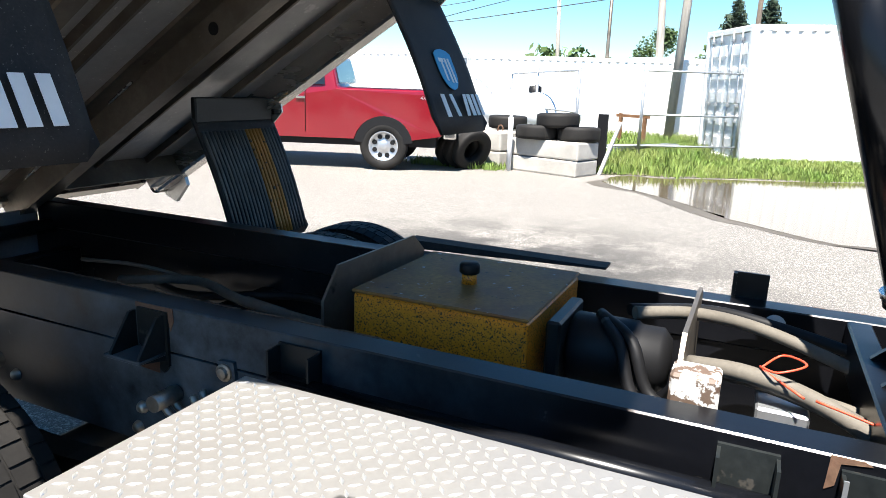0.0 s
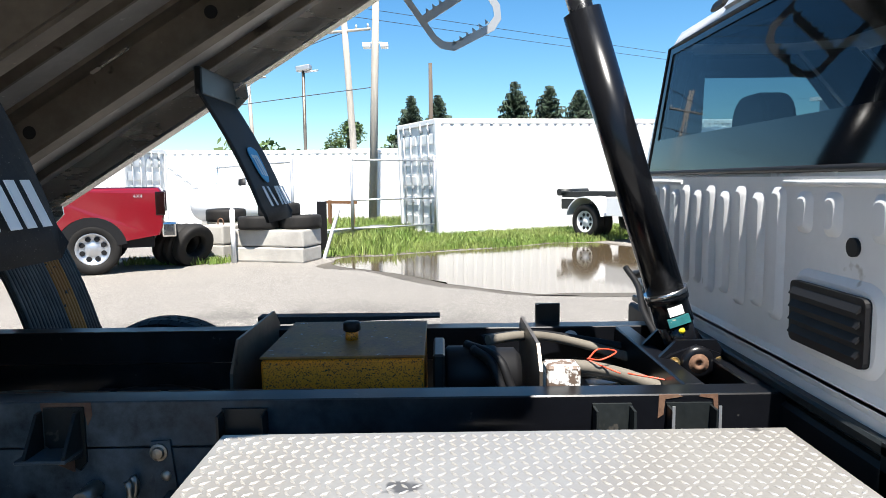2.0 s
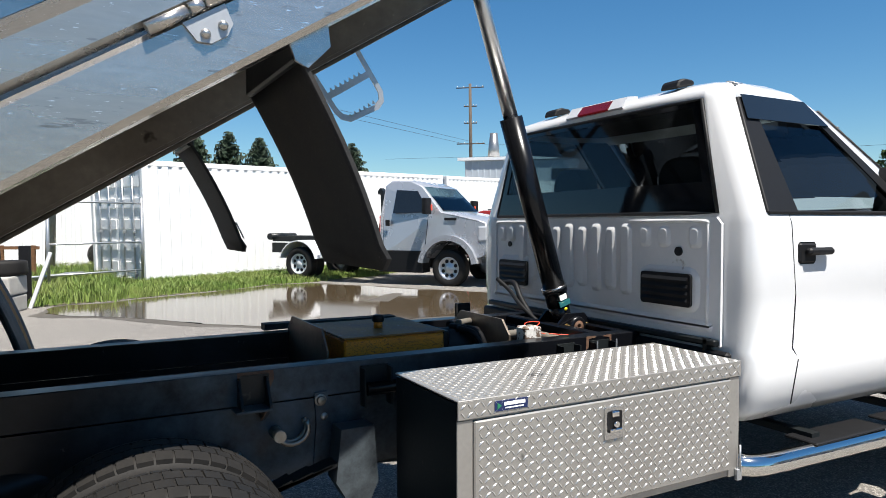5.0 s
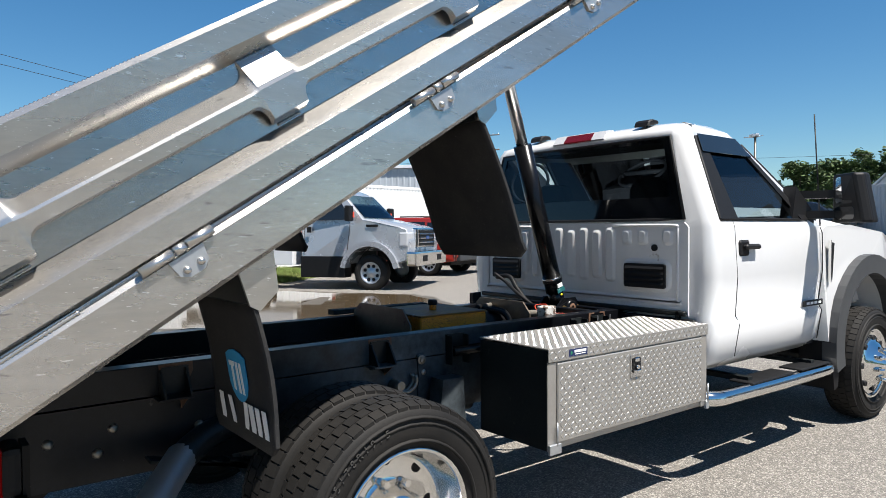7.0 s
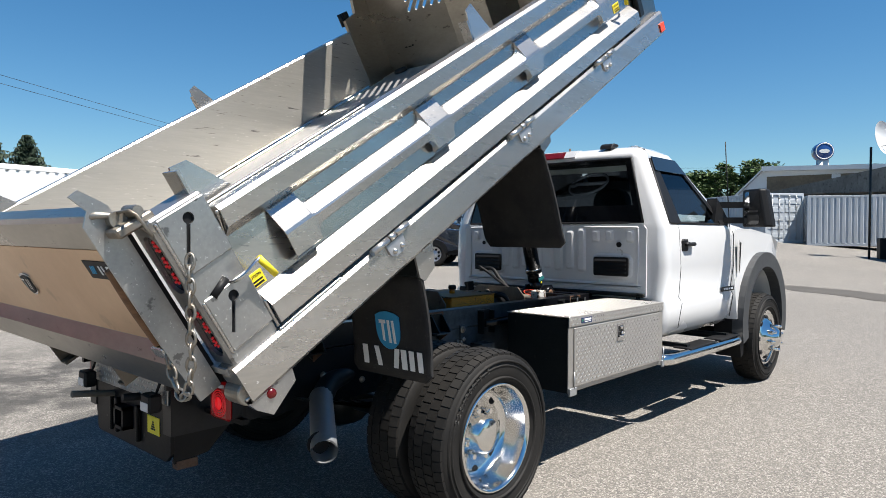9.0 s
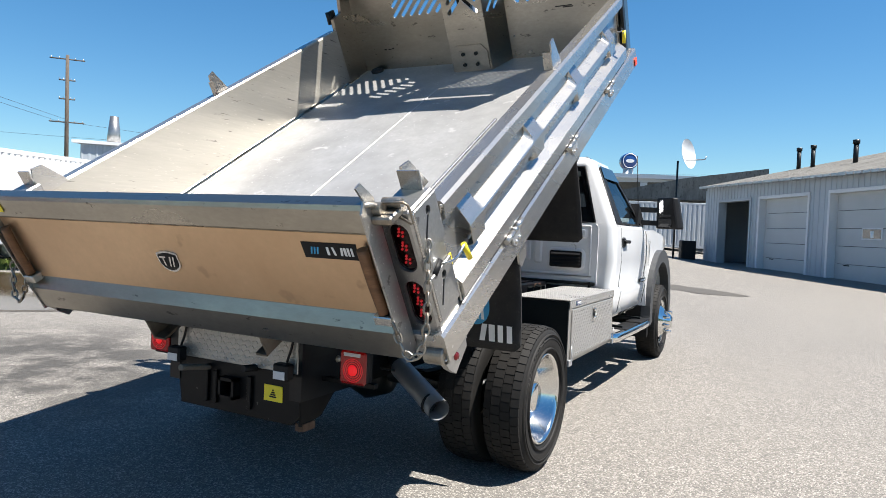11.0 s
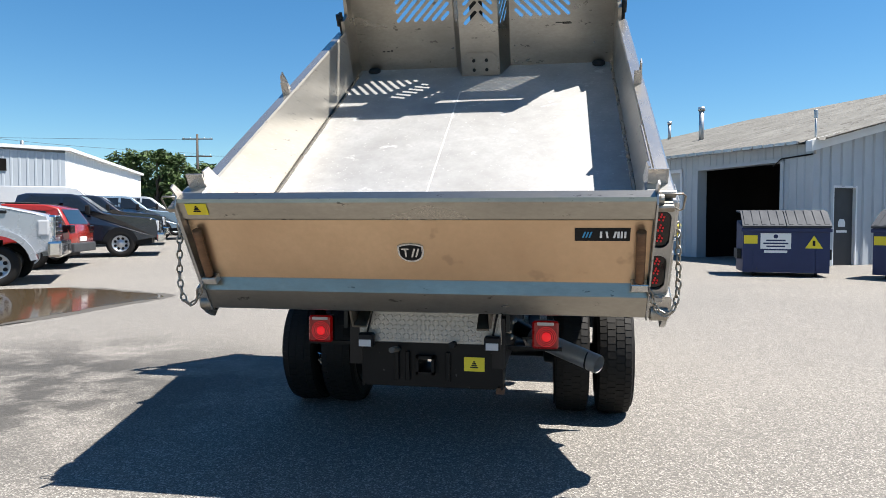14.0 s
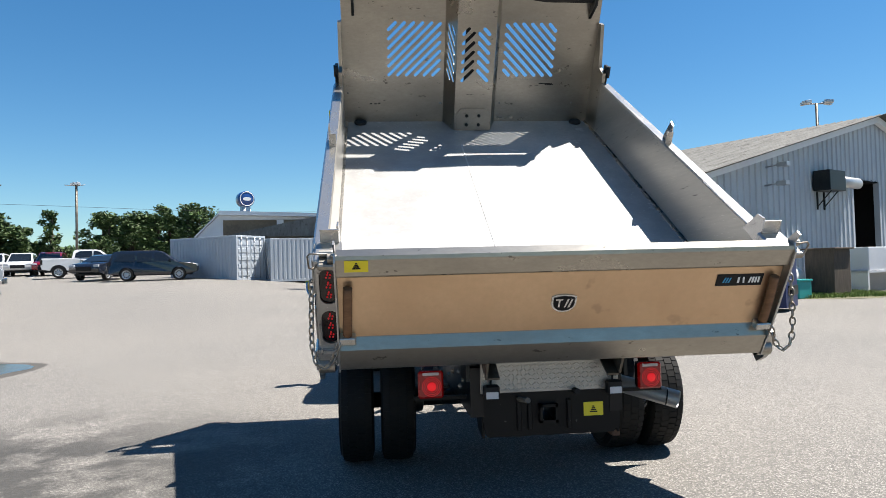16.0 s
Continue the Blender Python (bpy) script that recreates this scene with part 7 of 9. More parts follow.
part("sticker", bm, "sticker_yellow", hitch, "yellow square sticker")
for x0, y0, z0, k, par, mm in ((0.26, -1.2195, 0.53, 1.0, hitch, None), (-1.02, -0.0535, 0.612, 0.9, gate, GATE)):
    bm = fresh()
    for i, (w, dz) in enumerate(((0.042, -0.012), (0.030, -0.002), (0.020, 0.008), (0.010, 0.018))):
        prism(bm, [(x0 - w * k / 2, z0 + dz * k), (x0 + w * k / 2, z0 + dz * k), (x0 + w * k / 2, z0 + dz * k + 0.007), (x0 - w * k / 2, z0 + dz * k + 0.007)], y0 - 0.001, y0, "y")
    if mm is not None:
        bm.transform(mm)
    part("sticker_mark", bm, "black", par)


def tail(side):
    x = 0.632 * side
    bm = fresh()
    box(bm, (x - 0.068, -1.105, 0.617), (x + 0.068, -1.05, 0.763), bevel=0.02)
    lamp = part("tail_lamp", bm, "black", truck, "square tail lamp in a black box, lit")
    bm = fresh()
    box(bm, (x - 0.07, -1.125, 0.615), (x + 0.07, -1.100, 0.765), bevel=0.010)
    part("lens", bm, "tail_red", lamp, "red square lens")
    bm = fresh()
    turned(bm, [(0.0, -0.003), (0.022, -0.003), (0.026, 0.0)], 20, pose(x + 0.005, -1.1275, 0.680, 0, 0, 90))
    part("lamp_glow", bm, "red_glow", lamp)
    for r in (0.034, 0.044, 0.053):
        bm = fresh()
        turned(bm, [(r - 0.004, 0.002), (r - 0.002, -0.002), (r + 0.001, -0.002), (r + 0.002, 0.002)], 28, pose(x + 0.005, -1.1255, 0.680, 0, 0, 90))
        part("lens_ring", bm, "red_dot", lamp)
    bm = fresh()
    box(bm, (x - 0.045, -1.1275, 0.742), (x + 0.045, -1.1235, 0.758))
    part("lamp_band", bm, "lamp_white", lamp)
    bm = fresh()
    box(bm, (0.36 * side, -1.07, 0.595), (0.72 * side, -1.04, 0.615))
    box(bm, (x - 0.05, -1.049, 0.60), (x + 0.05, -1.03, 0.76))
    part("lamp_bracket", bm, "hitch_black", lamp)
    wx = 0.34 * side + 0.022
    bm = fresh()
    box(bm, (wx - 0.042, -1.30, 0.625), (wx + 0.042, -1.245, 0.70), bevel=0.008)
    work = part("work_lamp", bm, "black", truck, "small black work lamp")
    bm = fresh()
    box(bm, (wx - 0.033, -1.304, 0.631), (wx + 0.033, -1.3005, 0.668), bevel=0.001)
    part("lens", bm, "lamp_white", work, "clear lens")
    bm = fresh()
    tube(bm, curve_points([(wx, -1.25, 0.70), (wx + 0.01, -1.235, 0.76), (wx + 0.03, -1.235, 0.85)], 5), 0.006, 6)
    part("cable", bm, "black", work)


mirrored(tail)
bm = fresh()
tube(bm, [(-0.42, -1.10, 0.80), (0.42, -1.10, 0.80)], 0.03, 12)
for s in (-1, 1):
    prism(bm, [(-1.25, 0.72), (-1.02, 0.72), (-1.02, 0.86), (-1.12, 0.90), (-1.25, 0.86)], 0.43 * s, 0.45 * s, "x")
part("bed_hinge", bm, "black_steel", truck)


# ---- parked vehicles ----
def heading(x, y, dx, dy, z=None):
    """A pose on the ground whose y axis looks along (dx, dy)."""
    return pose(x, y, ground_height(x, y) if z is None else z, 0, 0, math.degrees(math.atan2(-dx, dy)))


def body_outline(top, low, axles):
    """A side outline in (y, z), closed below with an arch over each axle (y, arch radius, hub height)."""
    pts = list(top)
    for y, r, hub in sorted(axles, reverse=False):
        a = math.degrees(math.asin(max(-1, min(1, (low - hub) / r))))
        pts += [(y + r * math.cos(radians(t)), hub + r * math.sin(radians(t))) for t in [180 - a - (180 - 2 * a) * i / 10 for i in range(11)]]
    return pts


def vehicle_body(outline, width, belt, roof, tuck=0.16, lip=0.03):
    """A shell from a side outline; it narrows above the belt line and rounds at the edges."""
    bm = fresh()
    n = len(outline)
    rows = []
    for f, inset in ((-1, 0.10), (-1, 0.0), (-0.55, 0.0), (0.55, 0.0), (1, 0.0), (1, 0.10)):
        rows.append((f, inset))
    cy, cz = sum(p[0] for p in outline) / n, sum(p[1] for p in outline) / n

    def half(z):
        k = max(0.0, (z - belt) / max(0.01, roof - belt))
        return width / 2 * (1 - tuck * k) - (0.02 if z < 0.45 else 0.0)
    rings = []
    for f in (-1, -0.94, 0.94, 1):
        ring_v = []
        for y, z in outline:
            s = 0.965 if abs(f) == 1 else 1.0
            yy, zz = (cy + (y - cy) * (1 - (1 - s) * 0.35), z - (0.03 if abs(f) == 1 and z > belt - 0.12 else 0.0))
            ring_v.append(bm.verts.new((f * half(z), yy, zz)))
        rings.append(ring_v)
    for a, b in zip(rings, rings[1:]):
        for i in range(n):
            bm.faces.new((a[i], a[(i + 1) % n], b[(i + 1) % n], b[i])).smooth = True
    bm.faces.new(rings[0])
    bm.faces.new(list(reversed(rings[-1])))
    bmesh.ops.recalc_face_normals(bm, faces=bm.faces[:])
    return bm, half


def side_pane(bm, outline, half, s, out=0.008):
    for s in (s,):
        vs = [bm.verts.new((s * (half(z) + out), y, z)) for y, z in outline]
        bm.faces.new(vs if s > 0 else list(reversed(vs)))
        ws = [bm.verts.new((s * (half(z) - 0.02), y, z)) for y, z in outline]
        for i in range(len(vs)):
            k = (i + 1) % len(vs)
            bm.faces.new((vs[i], vs[k], ws[k], ws[i]))
    return bm


def road_wheel(parent, x, y, r, w, rim, mat="galv", spokes=6, tyre_mat="tyre"):
    s = 1 if x > 0 else -1
    bm = fresh()
    turned(bm, tyre_profile(r, w, rim), 28, pose(x, y, r))
    tyre = part("tyre", bm, tyre_mat, parent)
    bm = fresh()
    o = s * w / 2
    turned(bm, [(rim + 0.004, o * 0.85), (rim - 0.012, o * 0.88), (rim - 0.03, o * 0.55), (rim * 0.45, o * 0.45), (rim * 0.3, o * 0.62), (0.0, o * 0.66)], 26, pose(x, y, r))
    part("rim", bm, mat, tyre)
    bm = fresh()
    for i in range(spokes):
        t = 2 * math.pi * (i + 0.5) / spokes
        c = Vector((x + o * 0.53, y + rim * 0.66 * math.cos(t), r + rim * 0.66 * math.sin(t)))
        tube(bm, [c, c + Vector((o * 0.06, 0, 0))], rim * 0.17, 8)
    tagged(part("hole_pattern", bm, "black", tyre), kind="stuff")
    return tyre


def add_panes(parent, panes, half, mat="dark_glass"):
    for p in panes:
        for s in (-1, 1):
            bm = fresh()
            side_pane(bm, p, half, s)
            part("side_window", bm, mat, parent)


def quad_pane(parent, pts, mat="dark_glass", name="windscreen", thick=0.012):
    """A four-cornered pane, a little proud of the body."""
    p = [Vector(q) for q in pts]
    nrm = (p[1] - p[0]).cross(p[2] - p[0]).normalized()
    bm = fresh()
    a, b = [bm.verts.new(q + nrm * 0.006) for q in p], [bm.verts.new(q - nrm * thick) for q in p]
    bm.faces.new(a)
    bm.faces.new(list(reversed(b)))
    for i in range(4):
        bm.faces.new((a[i], b[i], b[(i + 1) % 4], a[(i + 1) % 4]))
    bmesh.ops.recalc_face_normals(bm, faces=bm.faces[:])
    return part(name, bm, mat, parent)


def lamp_box(parent, name, lo, hi, mat, label="", bevel=0.015):
    bm = fresh()
    box(bm, lo, hi, bevel=bevel)
    return part(name, bm, mat, parent, label)


def pickup(label, m, paint, crew=True, group="", bed=True, bumper="chrome", wheel_r=0.41, marks=False, name="pickup_truck", dually=False):
    """A full-size pickup. The origin lies on the ground midway along it, y looks forward."""
    v = thing(name, label, "pickup truck", m, group)
    fr, rr = 1.86, -1.86
    roof, belt = 1.95, 1.32
    c0 = -0.55 if crew else 0.0
    top = [(2.92, 0.62), (2.95, 0.95), (2.90, 1.16), (2.70, 1.24), (1.55, 1.34), (1.35, 1.40), (0.72, 1.90), (0.45, roof), (c0 - 0.15, roof), (c0 - 0.38, 1.88), (c0 - 0.50, 1.40)]
    top += [(c0 - 0.52, 1.36), (-2.85, 1.36), (-2.90, 1.30), (-2.92, 0.75), (-2.86, 0.60)] if bed else [(c0 - 0.52, 0.75), (c0 - 0.50, 0.60)]
    axles = [(fr, 0.50, wheel_r)] + ([(rr, 0.50, wheel_r)] if bed else [])
    bm, half = vehicle_body(body_outline(top, 0.52, sorted(axles)), 2.02, belt, roof, 0.20)
    part("body", bm, paint, v)
    bm = fresh()
    box(bm, (-0.86, -2.75, 0.40), (0.86, 2.75, 0.90))
    part("underbody", bm, "black", v)
    if bed:
        # Black slab on the closed body stands for the shaded open bed.
        bm = fresh()
        box(bm, (-0.80, -2.80, 1.345), (0.80, c0 - 0.60, 1.368))
        part("bed_opening", bm, "black", v)
        for s in (-1, 1):
            lamp_box(v, "tail_lamp", (0.86 * s, -2.945, 0.92), (1.018 * s, -2.80, 1.30), "red_lens", "red tail lamp")
        lamp_box(v, "rear_bumper", (-0.98, -3.10, 0.56), (0.98, -2.88, 0.80), bumper, "chrome rear bumper", 0.03)
        quad_pane(v, [(-0.78, -2.915, 0.86), (0.78, -2.915, 0.86), (0.78, -2.90, 1.26), (-0.78, -2.90, 1.26)], paint, "tailgate")
    lamp_box(v, "front_bumper", (-1.0, 2.90, 0.46), (1.0, 3.10, 0.74), bumper, "chrome front bumper", 0.04)
    lamp_box(v, "grille", (-0.62, 2.90, 0.76), (0.62, 2.985, 1.16), "black", "dark grille", 0.02)
    for k in range(3):
        lamp_box(v, "grille_bar", (-0.60, 2.975, 0.84 + 0.11 * k), (0.60, 3.0, 0.88 + 0.11 * k), bumper, bevel=0.006)
    for s in (-1, 1):
        lamp_box(v, "headlamp", (0.63 * s, 2.84, 0.82), (1.005 * s, 2.965, 1.14), "lamp_white", "clear headlamp", 0.03)
        lamp_box(v, "mirror", (1.03 * s, 0.92, 1.32), (1.25 * s, 1.04, 1.60), "black", "black door mirror", 0.03)
    panes = [[(1.10, 1.42), (0.66, 1.82), (0.30, 1.86), (0.28, 1.40)]]
    if crew:
        panes.append([(0.18, 1.40), (0.20, 1.86), (-0.55, 1.85), (-0.82, 1.70), (-0.86, 1.40)])
    add_panes(v, panes, half)
    quad_pane(v, [(-0.86, 1.36, 1.42), (0.86, 1.36, 1.42), (0.74, 0.74, 1.885), (-0.74, 0.74, 1.885)])
    quad_pane(v, [(0.78, c0 - 0.495, 1.44), (-0.78, c0 - 0.495, 1.44), (-0.70, c0 - 0.395, 1.84), (0.70, c0 - 0.395, 1.84)], name="rear_window")
    for y in (fr, rr):
        for s in (-1, 1):
            road_wheel(v, 0.88 * s, y, wheel_r, 0.27, 0.25, "alloy", 8)
            # Flat black ring on the body side stands for the shaded arch gap.
            bm = fresh()
            prism(bm, arc(y, wheel_r, 0.505, 8, 172, 14) + list(reversed(arc(y, wheel_r, 0.36, 8, 172, 14))), 0.99 * s, 1.0125 * s, "x")
            part("wheel_well", bm, "black", v)
    for s in (-1, 1):
        for y in ((0.24, -0.52) if crew else (0.20,)):
            bm = fresh()
            tube(bm, [(1.012 * s, y, 0.62), (1.012 * s, y, 1.36)], 0.006, 5)
            part("door_seam", bm, "black", v)
    for s in (-1, 1):
        for y in ((0.42, -0.42) if crew else (0.32,)):
            lamp_box(v, "door_handle", (1.005 * s, y - 0.10, 1.16), (1.03 * s, y + 0.06, 1.20), bumper, bevel=0.006)
    if marks:
        for s in (-1, 1):
            lettering("4X4", 0.075, "grey_paint", pose(1.014 * s, -2.55, 1.23, 0, 0, 90 * s), v, "pale four-wheel-drive mark", 0.002, 1.1)
    return v


def suv(label, m, paint, group="", length=4.9, height=1.75, lamp="red_lens"):
    """An estate-bodied car; origin midway on the ground, y forward."""
    v = thing("parked_suv", label, "car", m, group)
    h, L = height, length / 2
    top = [(L, 0.50), (L + 0.02, 0.78), (L - 0.08, 0.98), (L - 1.0, 1.10), (L - 1.18, 1.14), (L - 1.92, h - 0.08), (L - 2.25, h), (-L + 0.65, h - 0.02), (-L + 0.32, h - 0.10), (-L + 0.06, 1.12), (-L, 0.95), (-L - 0.01, 0.55), (-L + 0.06, 0.42)]
    wb = length * 0.29
    r = 0.37
    bm, half = vehicle_body(body_outline(top, 0.36, [(-wb, 0.43, r), (wb, 0.43, r)]), 1.94, 1.06, h, 0.22)
    part("body", bm, paint, v)
    bm = fresh()
    box(bm, (-0.80, -L + 0.3, 0.30), (0.80, L - 0.3, 0.75))
    part("underbody", bm, "black", v)
    add_panes(v, [[(L - 1.36, 1.14), (L - 1.95, h - 0.14), (L - 2.42, h - 0.12), (L - 2.46, 1.12)], [(L - 2.56, 1.12), (L - 2.52, h - 0.12), (L - 3.35, h - 0.14), (L - 3.40, 1.12)], [(L - 3.50, 1.13), (L - 3.45, h - 0.15), (-L + 0.62, h - 0.18), (-L + 0.38, 1.16)]], half)
    quad_pane(v, [(-0.80, L - 1.17, 1.16), (0.80, L - 1.17, 1.16), (0.68, L - 1.88, h - 0.10), (-0.68, L - 1.88, h - 0.10)])
    quad_pane(v, [(0.76, -L + 0.075, 1.14), (-0.76, -L + 0.075, 1.14), (-0.66, -L + 0.29, h - 0.14), (0.66, -L + 0.29, h - 0.14)], name="rear_window")
    for s in (-1, 1):
        lamp_box(v, "tail_lamp", (0.62 * s, -L - 0.02, 0.92), (0.955 * s, -L + 0.20, 1.12), "red_lens", "red tail lamp", 0.03)
        lamp_box(v, "headlamp", (0.60 * s, L - 0.16, 0.80), (0.955 * s, L + 0.03, 0.95), "lamp_white", "clear headlamp", 0.03)
        lamp_box(v, "mirror", (0.97 * s, L - 1.62, 1.10), (1.12 * s, L - 1.52, 1.26), "black", "", 0.03)
        for y in (-wb, wb):
            road_wheel(v, 0.86 * s, y, r, 0.24, 0.25, "alloy", 10)
        bm = fresh()
        tube(bm, [(0.66 * s, L - 2.4, h + 0.02), (0.66 * s, -L + 0.8, h + 0.01)], 0.018, 6)
        part("roof_rail", bm, "black", v)
    lamp_box(v, "rear_bumper", (-0.92, -L - 0.08, 0.42), (0.92, -L + 0.06, 0.66), "flare", "", 0.04)
    lamp_box(v, "grille", (-0.50, L - 0.05, 0.58), (0.50, L + 0.045, 0.84), "black", "", 0.02)
    bm = fresh()
    prism(bm, [(-0.26, 0.70), (0.26, 0.70), (0.26, 0.82), (-0.26, 0.82)], -L - 0.03, -L - 0.012, "y")
    part("plate_bar", bm, "sticker_white", v)
    return v


def cargo_van(label, m, paint="white", group=""):
    v = thing("cargo_van", label, "van", m, group)
    top = [(2.75, 0.5), (2.78, 0.85), (2.62, 1.08), (2.05, 1.28), (1.25, 2.15), (0.95, 2.42), (0.4, 2.50), (-2.65, 2.48), (-2.76, 2.30), (-2.80, 0.6), (-2.72, 0.42)]
    bm, half = vehicle_body(body_outline(top, 0.38, [(-1.75, 0.44, 0.37), (1.75, 0.44, 0.37)]), 2.05, 1.3, 2.5, 0.12)
    part("body", bm, paint, v)
    bm = fresh()
    box(bm, (-0.85, -2.5, 0.32), (0.85, 2.5, 0.8))
    part("underbody", bm, "black", v)
    add_panes(v, [[(1.78, 1.36), (1.20, 2.0), (0.66, 2.02), (0.64, 1.34)]], half)
    quad_pane(v, [(-0.88, 2.02, 1.34), (0.88, 2.02, 1.34), (0.80, 1.22, 2.20), (-0.80, 1.22, 2.20)])
    for s in (-1, 1):
        for y in (-1.75, 1.75):
            road_wheel(v, 0.88 * s, y, 0.37, 0.24, 0.22, "galv", 8)
        lamp_box(v, "headlamp", (0.62 * s, 2.62, 0.88), (1.0 * s, 2.80, 1.12), "lamp_white", "", 0.03)
        lamp_box(v, "mirror", (1.03 * s, 1.50, 1.35), (1.22 * s, 1.62, 1.68), "black", "", 0.03)
    return v


def chassis_truck(label, m, paint, group="", lift=True):
    """A medium chassis-cab truck with a hook-lift frame. Origin midway between the axles, y forward."""
    v = thing("work_truck", label, "truck", m, group)
    fr, rr, r = 2.30, -1.90, 0.42
    roof, belt = 2.40, 1.58
    top = [(3.22, 0.74), (3.26, 1.10), (3.20, 1.42), (3.02, 1.50), (2.55, 1.60), (2.10, 1.68), (1.55, 2.27), (1.22, roof), (0.70, roof), (0.56, 2.29), (0.50, 1.55), (0.50, 0.66), (0.60, 0.62)]
    bm, half = vehicle_body(body_outline(top, 0.62, [(fr, 0.62, r)]), 2.08, belt, roof, 0.17)
    part("body", bm, paint, v, "silver metallic cab and bonnet")
    for s in (-1, 1):
        bm = fresh()
        o, i = arc(fr, r, 0.74, 10, 170, 14), arc(fr, r, 0.62, 10, 170, 14)
        prism(bm, o + list(reversed(i)), 0.84 * s, 1.14 * s, "x")
        part("wheel_arch", bm, paint, v)
        lamp_box(v, "headlamp", (0.68 * s, 3.02, 1.02), (1.06 * s, 3.24, 1.36), "lamp_white", "clear headlamp", 0.04)
        lamp_box(v, "mirror", (1.10 * s, 1.80, 1.62), (1.36 * s, 1.92, 1.98), "black", "black towing mirror", 0.03)
        lamp_box(v, "mirror_lamp", (1.10 * s, 1.915, 1.70), (1.16 * s, 1.94, 1.84), "red_wire", "", 0.01)
        lamp_box(v, "step_skirt", (0.70 * s, 0.49, 0.30), (1.062 * s, 1.66, 0.80), "black", "dark lower step panel", 0.02)
        lamp_box(v, "door_handle", (1.035 * s, 0.66, 1.36), (1.055 * s, 0.78, 1.50), "black", "", 0.01)
        road_wheel(v, 0.92 * s, fr, r, 0.27, 0.25, "alloy", 8)
        road_wheel(v, 0.95 * s, rr, r, 0.27, 0.25, "white", 8)
        road_wheel(v, 0.66 * s, rr, r, 0.25, 0.25, "white", 8)
        bm = fresh()
        box(bm, (0.36 * s, -3.3, 0.66), (0.46 * s, 2.2, 0.92))
        part("frame_rail", bm, "black_steel", v)
        bm = fresh()
        prism(bm, arc(rr, r, 0.585, 14, 166, 12) + list(reversed(arc(rr, r, 0.56, 14, 166, 12))), 0.52 * s, 1.12 * s, "x")
        part("mudguard", bm, "white_trim", v, "white steel mudguard")
        lamp_box(v, "side_locker", (0.55 * s, -1.22, 0.58), (1.10 * s, 0.30, 1.00), "white_trim", "white tread-plate side locker", 0.01)
    add_panes(v, [[(1.80, 1.66), (1.46, 2.15), (0.90, 2.19), (0.86, 1.65)]], half)
    quad_pane(v, [(-0.90, 2.11, 1.70), (0.90, 2.11, 1.70), (0.80, 1.57, 2.245), (-0.80, 1.57, 2.245)], "glass_side")
    bm = fresh()
    box(bm, (-0.8, 0.7, 1.2), (0.8, 1.9, 1.62))
    part("cab_interior", bm, "interior", v)
    quad_pane(v, [(0.8, 0.495, 1.66), (-0.8, 0.495, 1.66), (-0.74, 0.545, 2.2), (0.74, 0.545, 2.2)], name="rear_window")
    lamp_box(v, "grille", (-0.62, 3.18, 0.98), (0.62, 3.31, 1.46), "chrome", "chrome-framed grille", 0.04)
    lamp_box(v, "grille_mesh", (-0.50, 3.29, 1.04), (0.50, 3.325, 1.40), "black", "", 0.02)
    for k in range(3):
        lamp_box(v, "grille_bar", (-0.50, 3.31, 1.10 + 0.10 * k), (0.50, 3.34, 1.13 + 0.10 * k), "chrome", "", 0.006)
    lamp_box(v, "badge", (-0.10, 3.335, 1.19), (0.10, 3.35, 1.27), "sign_blue", "blue oval badge", 0.006)
    lamp_box(v, "front_bumper", (-1.08, 3.20, 0.58), (1.08, 3.46, 0.92), "chrome", "polished front bumper", 0.05)
    for s in (-1, 1):
        lamp_box(v, "bumper_slot", (0.36 * s, 3.45, 0.68), (0.66 * s, 3.468, 0.82), "black", "", 0.004)
        lamp_box(v, "wing_badge", (1.035 * s, 2.2, 1.48), (1.05 * s, 2.5, 1.54), "black", "", 0.01)
    for x in (-0.5, -0.25, 0, 0.25, 0.5):
        lamp_box(v, "roof_marker", (x - 0.05, 1.08, roof - 0.005), (x + 0.05, 1.20, roof + 0.035), "white_trim", "", 0.01)
    if lift:
        bm = fresh()
        for s in (-1, 1):
            box(bm, (0.28 * s, -3.35, 0.95), (0.40 * s, -0.3, 1.10), bevel=0.01)
        for y in (-3.2, -2.4, -1.6, -0.8):
            box(bm, (-0.30, y, 0.97), (0.30, y + 0.1, 1.08))
        tube(bm, [(0, -1.2, 1.12), (0, -0.4, 1.30)], 0.07, 10)
        prism(bm, [(-0.22, 0.95), (0.06, 0.95), (0.04, 1.75), (-0.02, 2.22), (-0.10, 2.30), (-0.18, 2.22), (-0.16, 2.14), (-0.10, 2.18), (-0.08, 1.72)], -0.085, 0.085, "x")
        part("hook_lift", bm, "black_steel", v, "black hook-lift frame")
        for s in (-1, 1):
            bm = fresh()
            tube(bm, [(1.046 * s, 0.60, 0.82), (1.048 * s, 0.60, 1.60)], 0.006, 5)
            part("door_seam", bm, "black", v)
            bm = fresh()
            tube(bm, [(1.046 * s, 1.72, 0.95), (1.048 * s, 1.80, 1.62)], 0.006, 5)
            part("door_seam", bm, "black", v)
        bm = fresh()
        box(bm, (0.085, -0.12, 1.20), (0.10, -0.02, 1.60))
        part("warning_strip", bm, "red_wire", v, "red strip on the hook mast")
        bm = fresh()
        tube(bm, [(-0.5, -3.35, 1.08), (0.5, -3.35, 1.08)], 0.09, 12)
        part("rear_roller", bm, "black_steel", v)
    return v


pickup("red crew-cab pickup parked on the far side of the yard", heading(-8.83, -6.28, 0.36, -0.93), "red_paint", True, marks=True)
chassis_truck("silver chassis truck with a black hook-lift frame beside the puddle", heading(-12.83, 6.60, 0.83, 0.555, 0.0), "silver")
